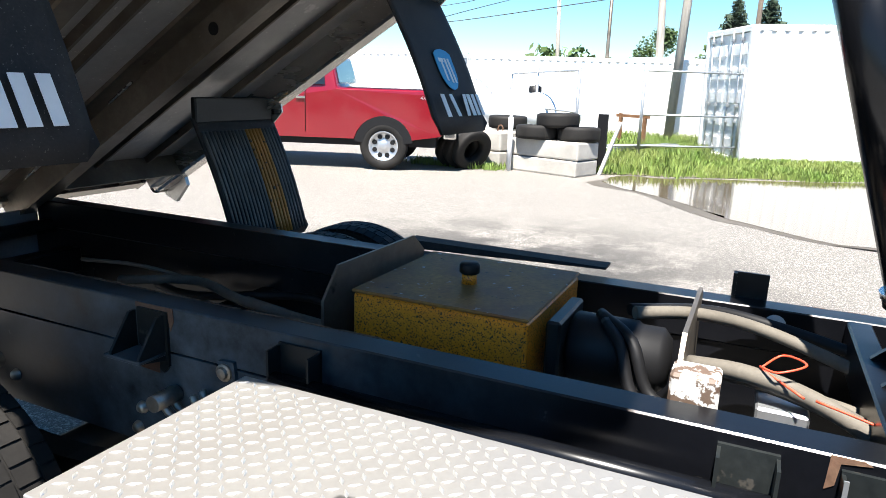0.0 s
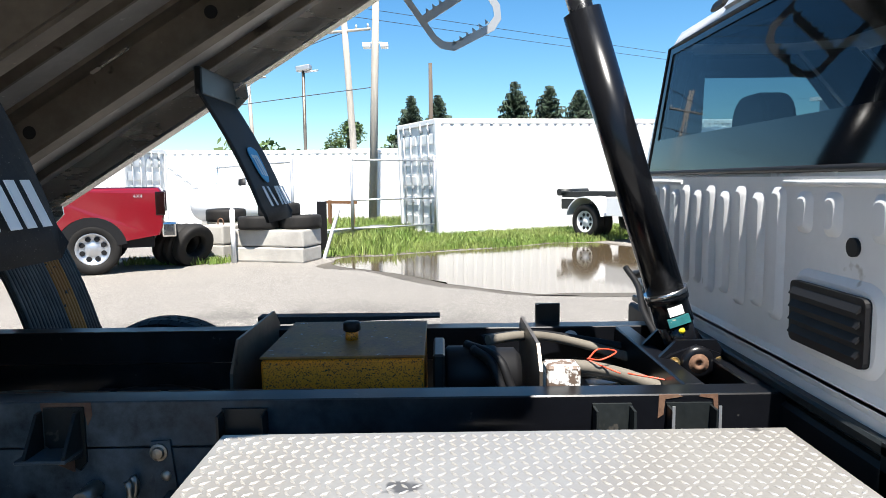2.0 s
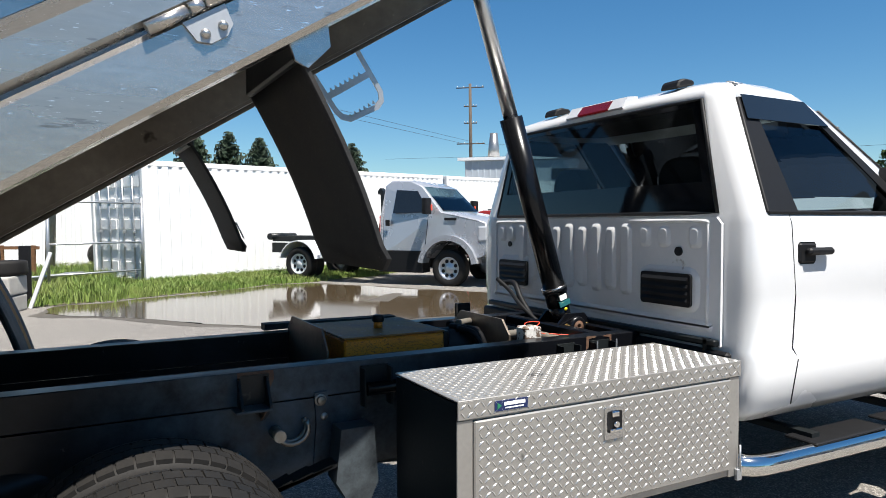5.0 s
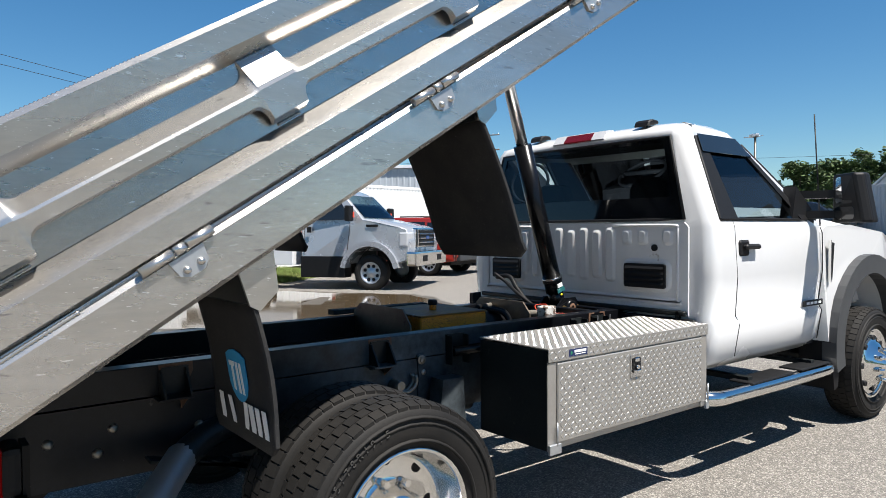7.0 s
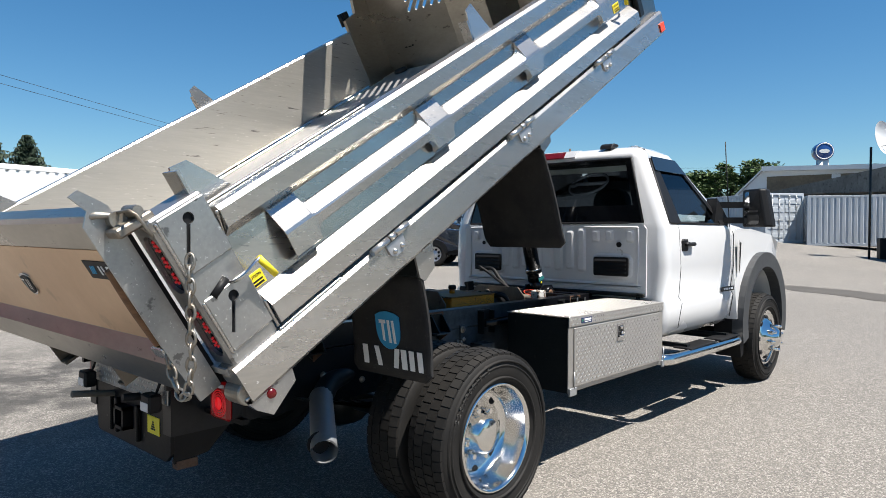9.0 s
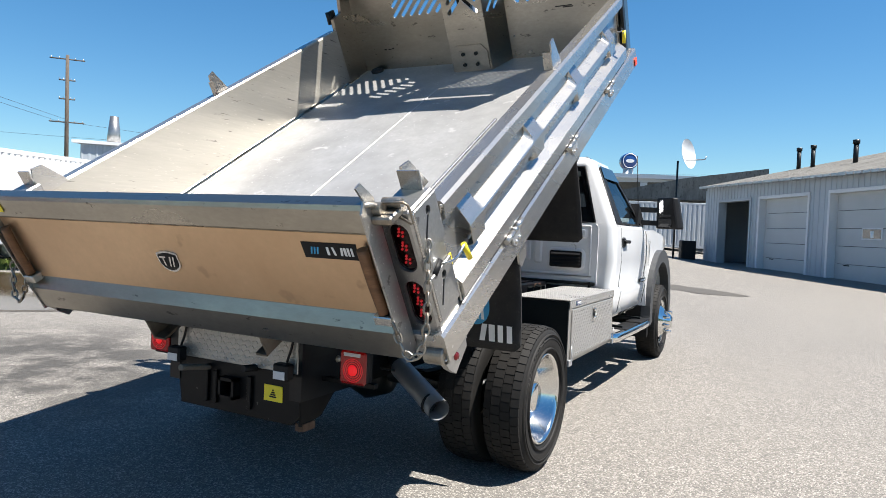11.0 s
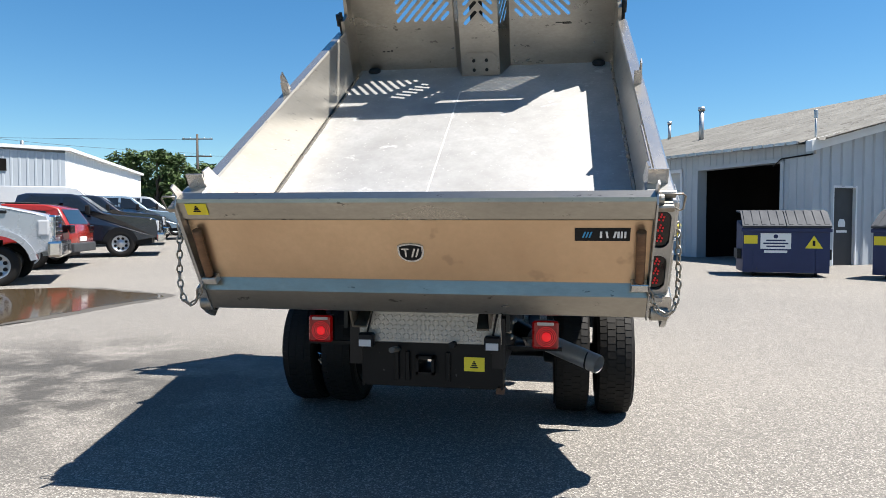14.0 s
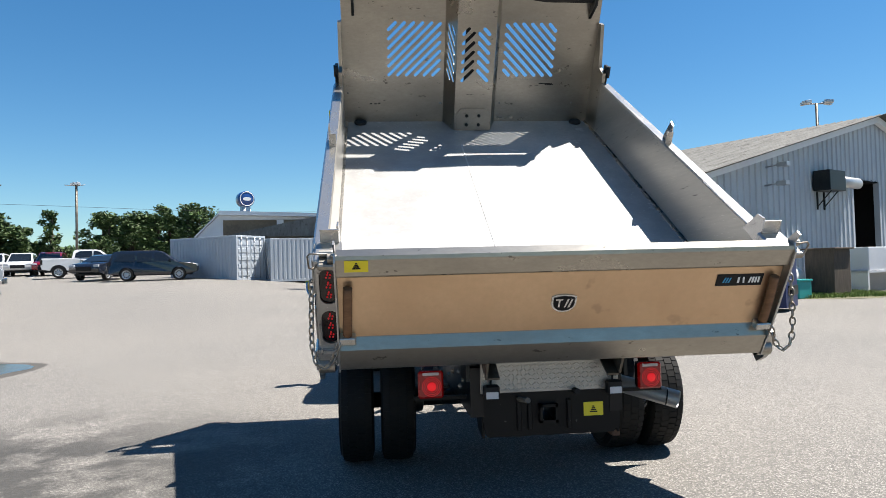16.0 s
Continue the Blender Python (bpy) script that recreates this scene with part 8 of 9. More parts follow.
suv("orange-red SUV parked tail out in the row", heading(-13.9, 10.6, -0.90, -0.35), "red_suv", "parked row", 4.5, 1.66)
pickup("black dual-wheel pickup chassis parked nose out in the row", heading(-14.8, 14.2, 0.86, 0.50), "dark_paint", True, "parked row", wheel_r=0.42)
pickup("dark crew-cab pickup parked nose out in the row", heading(-17.6, 19.0, 0.86, 0.50), "dark_paint", True, "parked row")
pickup("blue-grey crew-cab pickup parked nose out in the row", heading(-18.9, 22.8, 0.86, 0.50), "blue_paint", True, "parked row")
pickup("pale grey crew-cab pickup parked nose out in the row", heading(-20.4, 26.6, 0.86, 0.50), "grey_paint", True, "parked row")
suv("black SUV parked nose out at the far end of the row", heading(-23.0, 31.5, 0.86, 0.50), "dark_paint", "parked row", 4.8, 1.78)
cargo_van("white high-roof cargo van behind the row", heading(-25.5, 27.5, 0.86, 0.50))
suv("dark blue SUV parked near the grey container", heading(-14.2, 38.0, 0.97, 0.22), "dark_paint", "far cars", 5.0, 1.78)
suv("black crossover parked behind the SUV", heading(-17.9, 40.4, -0.2, -0.98), "dark_paint", "far cars", 4.6, 1.62)
pickup("white crew-cab pickup with black wheels parked far off", heading(-21.0, 45.6, 0.93, 0.36), "white", True, "far cars", bumper="black")
suv("red boxy off-roader parked far off", heading(-26.6, 52.4, 0.25, -0.97), "red_paint", "far cars", 4.4, 1.85)
suv("white boxy off-roader parked far off", heading(-29.3, 53.4, 0.3, -0.95), "white", "far cars", 4.4, 1.85)
suv("white boxy off-roader parked far off", heading(-32.0, 54.4, 0.3, -0.95), "white", "far cars", 4.4, 1.85)
suv("maroon estate car parked far off", heading(-36.5, 60.0, 0.3, -0.95), "red_paint", "far cars", 4.6, 1.8)

# ---- concrete blocks, tyres, fence ----
def concrete_block(x, y, ang, w, d, h, group="barrier blocks"):
    b = thing("concrete_block", "weathered interlocking concrete barrier block", "concrete block", pose(x, y, 0, 0, 0, ang), group)
    for k, (z0, z1) in enumerate(((0.0, h * 0.46), (h * 0.46 + 0.012, h))):
        bm = fresh()
        box(bm, (-w / 2, -d / 2 + 0.03 * k, z0), (w / 2, d / 2, z1), bevel=0.03)
        for v in bm.verts:
            v.co += Vector((noise.noise(v.co * 3 + Vector((x, y, k))), noise.noise(v.co * 3 + Vector((y, x, k + 5))), 0)) * 0.018
        part("block_course", bm, "concrete", b)
    bm = fresh()
    tube(bm, curve_points([(-0.06, 0, h - 0.02), (-0.05, 0, h + 0.08), (0, 0, h + 0.11), (0.05, 0, h + 0.08), (0.06, 0, h - 0.02)], 4), 0.012, 6)
    part("lifting_loop", bm, "rust", b)
    return b


concrete_block(-10.35, -1.72, 72, 1.45, 0.70, 0.58)
concrete_block(-10.48, -2.78, 72, 0.55, 0.70, 0.66)


def loose_tyre(label, m, r=0.38, w=0.25):
    bm = fresh()
    turned(bm, tyre_profile(r, w, 0.21), 30)
    t = solid("loose_tyre", bm, "tyre", label, "tyre", m, "old tyres")
    return t


for x, y, z, a in ((-10.30, -2.02, 0.70, 10), (-10.38, -1.28, 0.70, 40), (-10.35, -1.66, 0.92, 80)):
    loose_tyre("worn black tyre lying on the concrete blocks", pose(x, y, z, 0, 88, a))
loose_tyre("worn black tyre lying behind the blocks", pose(-11.2, -2.9, 0.80, 0, 90, 0))
for x, y, tilt in ((-9.70, -3.02, 20), (-9.78, -3.22, 22), (-9.86, -3.42, 26)):
    loose_tyre("scrap tyre leaning on the next one", pose(x, y, 0.36, 0, tilt, 60), 0.38, 0.2)
bm = fresh()
tube(bm, [(-10.02, -2.42, 0), (-10.02, -2.42, 0.95)], 0.045, 12)
tube(bm, [(-10.02, -2.42, 0.95), (-10.02, -2.42, 1.0)], 0.03, 12)
solid("bollard", bm, "white_trim", "white pipe bollard beside the concrete blocks", "bollard")
bm = fresh()
box(bm, (-0.09, -0.03, 0), (0.09, 0.03, 1.05), bevel=0.006)
solid("gate_post_board", bm, "black", "dark upright board at the end of the blocks", "post", pose(-10.9, -0.98, 0, 0, 0, 80))
bm = fresh()
box(bm, (-0.03, -0.02, 0), (0.03, 0.02, 1.0), bevel=0.004)
solid("marker_stake", bm, "white_trim", "pale marker board leaning by the grass", "marker", pose(-10.55, -0.90, 0.0, 0, 20, 70))


def fence_run(label, pts, height=1.95, rails=(0.35, 1.0, 1.9), mesh_wire=True):
    f = thing("chain_link_fence", label, "fence")
    for x, y in pts:
        bm = fresh()
        tube(bm, [(x, y, 0), (x, y, height + 0.08)], 0.034, 10)
        part("post", bm, "galv", f)
    for a, b in zip(pts, pts[1:]):
        for z in rails:
            bm = fresh()
            tube(bm, [(*a, z), (*b, z)], 0.021, 8)
            part("rail", bm, "galv", f)
        if mesh_wire:
            L = math.dist(a, b)
            n = int(L / 0.11)
            verts, faces = [], []
            for i in range(-int(height / 0.11), n):
                for s in (1, -1):
                    u0, u1, z0, z1 = i * 0.11, i * 0.11 + height, 0.05, height
                    if s < 0:
                        z0, z1 = z1, z0
                    c0, c1 = max(0, u0), min(L, u1)
                    if c1 - c0 < 0.05:
                        continue
                    za, zb = z0 + (z1 - z0) * (c0 - u0) / (u1 - u0), z0 + (z1 - z0) * (c1 - u0) / (u1 - u0)
                    p = [(a[0] + (b[0] - a[0]) * c / L, a[1] + (b[1] - a[1]) * c / L, z) for c, z in ((c0, za), (c1, zb))]
                    k = len(verts)
                    w = 0.0022
                    verts += [(p[0][0], p[0][1], p[0][2] - w), (p[1][0], p[1][1], p[1][2] - w), (p[1][0] + w, p[1][1], p[1][2] + w), (p[0][0] + w, p[0][1], p[0][2] + w)]
                    faces.append((k, k + 1, k + 2, k + 3))
            me = bpy.data.meshes.new("wire_mesh")
            me.from_pydata(verts, [], faces)
            me.materials.append(M["galv"])
            ob = new("wire_mesh", me)
            ob.parent = f
            tagged(ob, kind="stuff")
    return f


fence_run("galvanised pipe-and-mesh fence by the container", [(-13.4, -0.72), (-14.6, 1.15)], 1.95)
fence_run("galvanised gate of pipe and mesh standing open", [(-12.6, -1.9), (-15.2, -3.6), (-17.8, -5.2)], 1.9, (0.3, 1.0, 1.85), False)
bm = fresh()
for i in range(5):
    tube(bm, [(-13.0 - 0.1 * i, -1.7 + 0.08 * i, 0.10 + 0.05 * i), (-15.0, -0.4 + 0.08 * i, 0.3)], 0.03, 8)
solid("pipe_bundle", bm, "galv", "loose galvanised pipes lying in the grass", "pipes")
bm = fresh()
box(bm, (-0.55, -0.02, 0.80), (0.55, 0.02, 0.88))
for x in (-0.4, 0.4):
    box(bm, (x - 0.04, -0.04, 0), (x + 0.04, 0.04, 0.9))
solid("wooden_barrier", bm, "wood_handle", "brown wooden barrier rail behind the fence", "barrier", pose(-17.0, -1.5, 0, 0, 0, 60))

# propane tank with its fittings
tank_thing = thing("propane_tank", "large white propane tank on a stand", "tank", pose(-15.6, -3.9, 0, 0, 0, 55))
bm = fresh()
turned(bm, [(0.0, -1.75), (0.25, -1.70), (0.45, -1.52), (0.52, -1.25), (0.52, 1.25), (0.45, 1.52), (0.25, 1.70), (0.0, 1.75)], 28, pose(0, 0, 0.85))
part("vessel", bm, "white_steel", tank_thing)
for x in (-1.0, 1.0):
    bm = fresh()
    box(bm, (x - 0.1, -0.4, 0), (x + 0.1, 0.4, 0.42))
    part("saddle", bm, "concrete", tank_thing)
bm = fresh()
turned(bm, [(0.0, 0.18), (0.16, 0.15), (0.17, 0.0)], 14, pose(0.2, 0, 1.36, 0, -90, 0))
part("dome", bm, "black", tank_thing)

# more white containers behind the fence
shipping_container("white shipping container at the back of the yard", along(-25.4, -0.4, -23.2, -11.2, 0) @ pose(0, 0, 0), 10.5, 2.4, 2.55, group="back containers")
shipping_container("white shipping container with a dented side", along(-20.2, -7.6, -20.9, -13.6, 0), 6.06, 2.4, 2.5, group="back containers")
shipping_container("white shipping container far behind the wooden pole", along(-31.0, 8.0, -28.0, -3.5, 0), 12.19, 2.4, 2.75, group="back containers")
bm = fresh()
turned(bm, tyre_profile(0.42, 0.28, 0.24), 26)
solid("loose_tyre", bm, "tyre", "big tyre behind the fence near the pole", "tyre", pose(-22.5, 0.5, 0.42, 0, 0, 20), "old tyres")


# ---- poles, wires, lamps ----
def wooden_pole(label, x, y, z0, height, lean=(0, 0), arms=(), r=0.14, mat="wood_pole"):
    p = thing("utility_pole", label, "utility pole", pose(x, y, z0), "utility poles")
    bm = fresh()
    top = Vector((lean[0], lean[1], height))
    tube(bm, [(0, 0, -0.2), top * 0.5, top], r, 12, radii=[r, r * 0.85, r * 0.7])
    part("shaft", bm, mat, p)
    for k, (z, w, ang) in enumerate(arms):
        c = top * (z / height)
        d = Vector((math.cos(radians(ang)), math.sin(radians(ang)), 0))
        bm = fresh()
        tube(bm, [c - d * w, c + d * w], 0.06, 6)
        part("crossarm", bm, mat, p)
        for s in (-0.9, -0.45, 0.45, 0.9):
            bm = fresh()
            q = c + d * (w * s)
            tube(bm, [q, q + Vector((0, 0, 0.12)), q + Vector((0, 0, 0.2))], 0.035, 8, radii=[0.02, 0.05, 0.03])
            part("insulator", bm, "galv", p)
    return p


pole1 = wooden_pole("weathered wooden pole with two white cameras", -19.9, -0.92, 0.0, 9.5, (0.0, 0.35), (), 0.14)
for s in (-1, 1):
    bm = fresh()
    box(bm, (-0.2, 0.22 + 0.28 * s - 0.12, 5.6), (0.2, 0.22 + 0.28 * s + 0.12, 5.75), bevel=0.03)
    tube(bm, [(0, 0.22, 5.8), (0, 0.22 + 0.28 * s, 5.72)], 0.03, 6)
    part("camera", bm, "white_trim", pole1, "white security camera")
wooden_pole("leaning grey wooden pole with a cross-arm", -24.9, -1.95, 0.0, 10.5, (0.0, -0.55), ((7.2, 1.1, 70), (9.2, 0.9, 70)), 0.15)
wooden_pole("thin distant utility pole with a cross-arm", -34.4, -8.5, 0.0, 8.0, (0.0, -0.3), ((6.9, 1.0, 80),), 0.12)
wooden_pole("grey pole top behind the container", -30.5, 0.9, 0.0, 6.9, (0, 0), (), 0.13, "bark")
wooden_pole("tall utility pole with several cross-arms and a transformer", -60.0, 37.1, 0.8, 15.6, (-0.3, 0.0), ((15.2, 1.5, 50), (13.2, 0.7, 50), (11.4, 0.7, 50), (9.2, 1.5, 50)), 0.22, "bark")
wooden_pole("utility pole with two cross-arms beside the far trees", -36.5, 61.0, 1.7, 8.9, (0, 0), ((8.4, 1.6, 10), (6.6, 1.5, 10)), 0.16, "bark")
wooden_pole("distant utility pole with cross-arms", -52.0, 48.0, 1.5, 10.5, (0, 0), ((10.2, 1.3, 30), (8.6, 1.3, 30)), 0.15, "bark")


def lamp_post(label, x, y, z0, height, heads, group="lamp posts", r=0.06):
    p = thing("lamp_post", label, "street lamp", pose(x, y, z0), group)
    bm = fresh()
    tube(bm, [(0, 0, 0), (0, 0, height)], r, 10, radii=[r * 1.3, r])
    part("pole", bm, "alu_dull", p)
    for ang, reach in heads:
        d = Vector((math.cos(radians(ang)), math.sin(radians(ang)), 0))
        bm = fresh()
        tube(bm, [(0, 0, height - 0.05), d * reach * 0.6 + Vector((0, 0, height))], 0.035, 8)
        part("arm", bm, "galv", p)
        bm = fresh()
        box(bm, (reach * 0.55, -0.17, height - 0.06), (reach * 0.55 + 0.55, 0.17, height + 0.14), m=pose(0, 0, 0, 0, -8, ang), bevel=0.04)
        part("lamp_head", bm, "galv", p, "pale metal lamp head")
    return p


lamp_post("galvanised lamp post with one arm", -24.2, -3.85, 0.0, 5.6, ((80, 1.0),))
lamp_post("tall parking-lot lamp post with three heads", -24.5, 52.1, 1.4, 7.4, ((200, 1.4), (-20, 1.4), (90, 0.6)), r=0.09)
lamp_post("parking-lot lamp post with four heads behind the workshop", 28.7, 37.1, 0.2, 11.5, ((150, 1.1), (-30, 1.2), (185, 0.9), (15, 0.9)), r=0.09)
for pts in ([(-22.1, -13.9, 9.4), (-36.3, 5.2, 9.6), (-60.0, 37.1, 10.2)], [(-22.1, -13.9, 8.95), (-36.3, 5.2, 9.15), (-60.0, 37.1, 9.8)], [(-20, -0.8, 4.4), (-22, -10, 3.7), (-34.4, -8.6, 6.6)], [(-24.9, -2.2, 7.2), (-30, -12, 5.4), (-45, -30, 6.8)],
            [(-60.0, 37.1, 10.0), (-46, 50, 8.6), (-36.5, 61, 8.6)], [(-36.5, 61, 8.4), (-10, 66, 7.6), (20, 72, 8.4)], [(-36.5, 61, 10.0), (-60, 50, 9.6), (-90, 40, 11)]):
    bm = fresh()
    tube(bm, curve_points(pts, 10), 0.014, 5)
    solid("overhead_wire", bm, "wire", "thin dark overhead wire between poles", "wire", group="overhead wires")


# ---- trees ----
def spruce(label, x, y, height, spread, seed, base=0.0):
    rnd = random.Random(seed)
    t = thing("spruce_tree", label, "tree", pose(x, y, ground_height(x, y) if y > 5 else 0), "spruces")
    bm = fresh()
    tube(bm, [(0, 0, 0), (0, 0, height * 0.96)], 0.14, 8, radii=[height * 0.016, 0.02])
    part("trunk", bm, "bark", t)
    verts, faces = [], []
    z = height * 0.10
    while z < height * 0.99:
        k = 1 - z / height
        for i in range(int(9 + 22 * k)):
            a = rnd.uniform(0, 6.283)
            L = spread * 1.25 * (k ** 0.75) * rnd.choice((0.55, 0.8, 0.95, 1.05, 1.25)) * rnd.uniform(0.8, 1.1) + 0.12
            d = Vector((math.cos(a), math.sin(a), 0))
            o = Vector((-d.y, d.x, 0))
            n = 5
            for j in range(n):
                q0, q1 = j / n, (j + 1) / n
                p0, p1 = d * L * q0 + Vector((0, 0, z - 0.30 * L * q0 + 0.10 * L * q0 ** 2)), d * L * q1 + Vector((0, 0, z - 0.30 * L * q1 + 0.10 * L * q1 ** 2))
                w = 0.26 * L * (1 - 0.6 * q0) + 0.08
                for s in (-1, 1):
                    b = len(verts)
                    tip = p0.lerp(p1, 0.8) + o * s * w * rnd.uniform(0.7, 1.3) + Vector((0, 0, -0.30 * w - rnd.uniform(0, 0.25)))
                    verts += [tuple(p0), tuple(p1), tuple(tip)]
                    faces.append((b, b + 1, b + 2))
        z += height * rnd.uniform(0.008, 0.022)
    me = bpy.data.meshes.new("crown")
    me.from_pydata(verts, [], faces)
    me.materials.append(M["spruce"])
    ob = new("crown", me)
    ob.parent = t
    return t


for i, (x, y, h, s) in enumerate(((-41.2, 6.05, 7.65, 2.1), (-40.9, 8.15, 7.3, 2.1), (-40.6, 10.0, 6.95, 1.9), (-39.0, 15.6, 6.5, 1.9), (-41.5, -0.5, 6.9, 1.7), (-41.5, 1.2, 6.95, 1.7))):
    spruce("dark spruce standing behind the container", x, y, h, s, 40 + i)


def leafy_tree(label, x, y, height, spread, seed, group="leafy trees", leaf=0.34, count=2600):
    rnd = random.Random(seed)
    t = thing("leafy_tree", label, "tree", pose(x, y, min(2.0, ground_height(x, y)) if y > 5 else 0), group)
    bm = fresh()
    tube(bm, [(0, 0, 0), (0.1, 0.05, height * 0.4), (0.0, 0.1, height * 0.85)], 0.2, 8, radii=[0.03 * height, 0.022 * height, 0.01 * height])
    hubs = []
    for i in range(34):
        a, q = rnd.uniform(0, 6.283), rnd.uniform(0.16, 0.96)
        rr = spread * math.sin(math.pi * (0.22 + 0.70 * q)) * rnd.uniform(0.2, 1.0)
        c = Vector((math.cos(a) * rr, math.sin(a) * rr, height * q))
        hubs.append((c, spread * rnd.uniform(0.20, 0.38)))
        if i % 3 == 0:
            tube(bm, [(0, 0, height * q * 0.55), tuple(c * 0.5 + Vector((0, 0, height * q * 0.40))), tuple(c)], 0.05, 5, radii=[0.012 * height, 0.008 * height, 0.003 * height])
    part("trunk", bm, "bark", t)
    verts, faces = [], []
    for c, r in hubs:
        for _ in range(count // len(hubs)):
            v = Vector((rnd.gauss(0, 1), rnd.gauss(0, 1), rnd.gauss(0, 1))).normalized() * r * rnd.random() ** 0.45
            v.z *= 0.8
            p = c + v
            a, b = [Vector((rnd.gauss(0, 1), rnd.gauss(0, 1), rnd.gauss(0, 0.5))).normalized() * leaf * rnd.uniform(0.4, 1.0) for _ in range(2)]
            n = len(verts)
            verts += [tuple(p - a * 0.5), tuple(p + b * 0.5), tuple(p + a * 0.5), tuple(p - b * 0.5)]
            faces.append((n, n + 1, n + 2, n + 3))
    me = bpy.data.meshes.new("crown")
    me.from_pydata(verts, [], faces)
    me.materials.append(M["leaves"])
    ob = new("crown", me)
    ob.parent = t
    return t


leafy_tree("round bright green maple behind the fence", -42.5, -4.7, 5.4, 1.9, 70, leaf=0.22, count=8000)
leafy_tree("green bush-like tree behind the fence", -42.0, -1.6, 4.3, 1.2, 71, leaf=0.22, count=5000)
rnd = random.Random(12)
for i in range(10):
    k = i / 9
    x, y = -27.5 + 9.0 * k + rnd.uniform(-0.5, 0.5), 65.2 + 3.0 * k + rnd.uniform(-1, 1)
    leafy_tree("mixed green tree in the wood beyond the parking lot", x, y, 5.4 + 1.3 * k + rnd.uniform(-0.4, 0.5), rnd.uniform(2.0, 2.7), 80 + i, "far wood", 0.42, 3600)
leafy_tree("tall thin pine beside the wood", -31.6, 63.6, 6.2, 1.5, 99, "far wood", 0.40, 2400)
for i, (x, y, h, s) in enumerate(((-37.8, 59, 6.3, 2.3), (-40, 62, 6.8, 2.5), (-35.6, 58.5, 5.2, 2.0), (-46, 62, 7.0, 2.6), (-39.0, 57.5, 6.9, 2.4), (-36.4, 63, 5.9, 2.3), (-33.6, 62.5, 4.6, 2.0), (-42.5, 60, 7.3, 2.5))):
    leafy_tree("tall mixed tree behind the parked row", x, y, h, s, 110 + i, "far wood", 0.45, 3600)


def far_wood(label, x0, y0, x1, y1, z, height, seed, count=5200):
    """A distant belt of trees as many clumps with an uneven top."""
    rnd = random.Random(seed)
    verts, faces = [], []
    for _ in range(count):
        k = rnd.random()
        top = height * (0.62 + 0.38 * noise.noise(Vector((k * 22, seed, 0))) + 0.12 * rnd.random())
        p = Vector((x0 + (x1 - x0) * k + rnd.gauss(0, 1.2), y0 + (y1 - y0) * k + rnd.gauss(0, 1.2), z + top * rnd.random() ** 0.7))
        a, b = [Vector((rnd.gauss(0, 1), rnd.gauss(0, 1), rnd.gauss(0, 1))).normalized() * rnd.uniform(0.3, 0.8) for _ in range(2)]
        n = len(verts)
        verts += [tuple(p - a), tuple(p + b), tuple(p + a), tuple(p - b)]
        faces.append((n, n + 1, n + 2, n + 3))
    me = bpy.data.meshes.new("wood")
    me.from_pydata(verts, [], faces)
    me.materials.append(M["leaves"])
    return tagged(new("far_wood", me), label, "wood", kind="stuff")


far_wood("distant green wood beyond the yard", -120, -75, -95, -20, -2, 10.5, 1, 12000)
far_wood("distant low green wood beyond the parking lot", -120, 60, -20, 130, 1.0, 7.5, 2, 20000)
far_wood("distant wood behind the workshop", -20, 130, 90, 110, 1.0, 7.5, 3, 14000)
far_wood("distant wood far behind the containers", -130, -20, -120, 62, -2, 6.0, 4, 12000)


# Never in view: added so the bed's aluminium reflects a dark horizon.
far_wood("added unseen wood that darkens reflections from the open side of the yard", 46.0, -70.0, 48.0, 22.0, 0.0, 11.0, 77, 3600)

# ---- the workshop building ----
SHOP = pose(7.91, 16.17, 0, 0, 0, -60)
shop = thing("workshop_building", "pale ribbed-metal workshop with garage doors and low roof", "building", SHOP)
LEFT, EAVE0, PEAK = -19.5, 3.62, 7.85
DOORS = [(-18.0, -14.95, True), (-14.1, -10.5, False), (-9.15, -5.6, False), (-4.72, -1.13, True)]


def eave_at(s):
    return EAVE0 + 0.016 * -s


def siding_panel(bm, s0, s1, z0, z1a, z1b, rib=0.30, m=None, face=-1, tall=0.022):
    """A ribbed sheet from s0 to s1; its top runs from z1a to z1b."""
    n = max(1, round((s1 - s0) / rib))
    step = (s1 - s0) / n
    a, b = [], []
    for i in range(n):
        for dx, d in ((0.0, 0.0), (0.62, 0.0), (0.70, tall), (0.92, tall), (1.0, 0.0)):
            s = s0 + (i + dx) * step
            if a and abs(a[-1].co.x - s) < 1e-6:
                continue
            zt = z1a + (z1b - z1a) * (s - s0) / (s1 - s0)
            p, q = Vector((s, face * d, z0)), Vector((s, face * d, zt))
            a.append(bm.verts.new(m @ p if m else p))
            b.append(bm.verts.new(m @ q if m else q))
    for i in range(len(a) - 1):
        bm.faces.new((a[i], a[i + 1], b[i + 1], b[i]))
    return bm


cuts = [LEFT] + [v for d in DOORS for v in d[:2]] + [0.0]
for k in range(0, len(cuts), 2):
    bm = fresh()
    siding_panel(bm, cuts[k], cuts[k + 1], -0.1, eave_at(cuts[k]), eave_at(cuts[k + 1]))
    part("wall_panel", bm, "siding", shop)
for s0, s1, is_open in DOORS:
    top = 3.18
    bm = fresh()
    siding_panel(bm, s0, s1, top, eave_at(s0), eave_at(s1))
    part("wall_panel", bm, "siding", shop)
    bm = fresh()
    for a, b in ((s0 - 0.10, s0 + 0.02), (s1 - 0.02, s1 + 0.10)):
        box(bm, (a, -0.05, -0.1), (b, 0.35, top + 0.08))
    box(bm, (s0 - 0.10, -0.05, top - 0.02), (s1 + 0.10, 0.35, top + 0.10))
    part("door_frame", bm, "white_trim" if not is_open else "siding", shop)
    if not is_open:
        n = 5
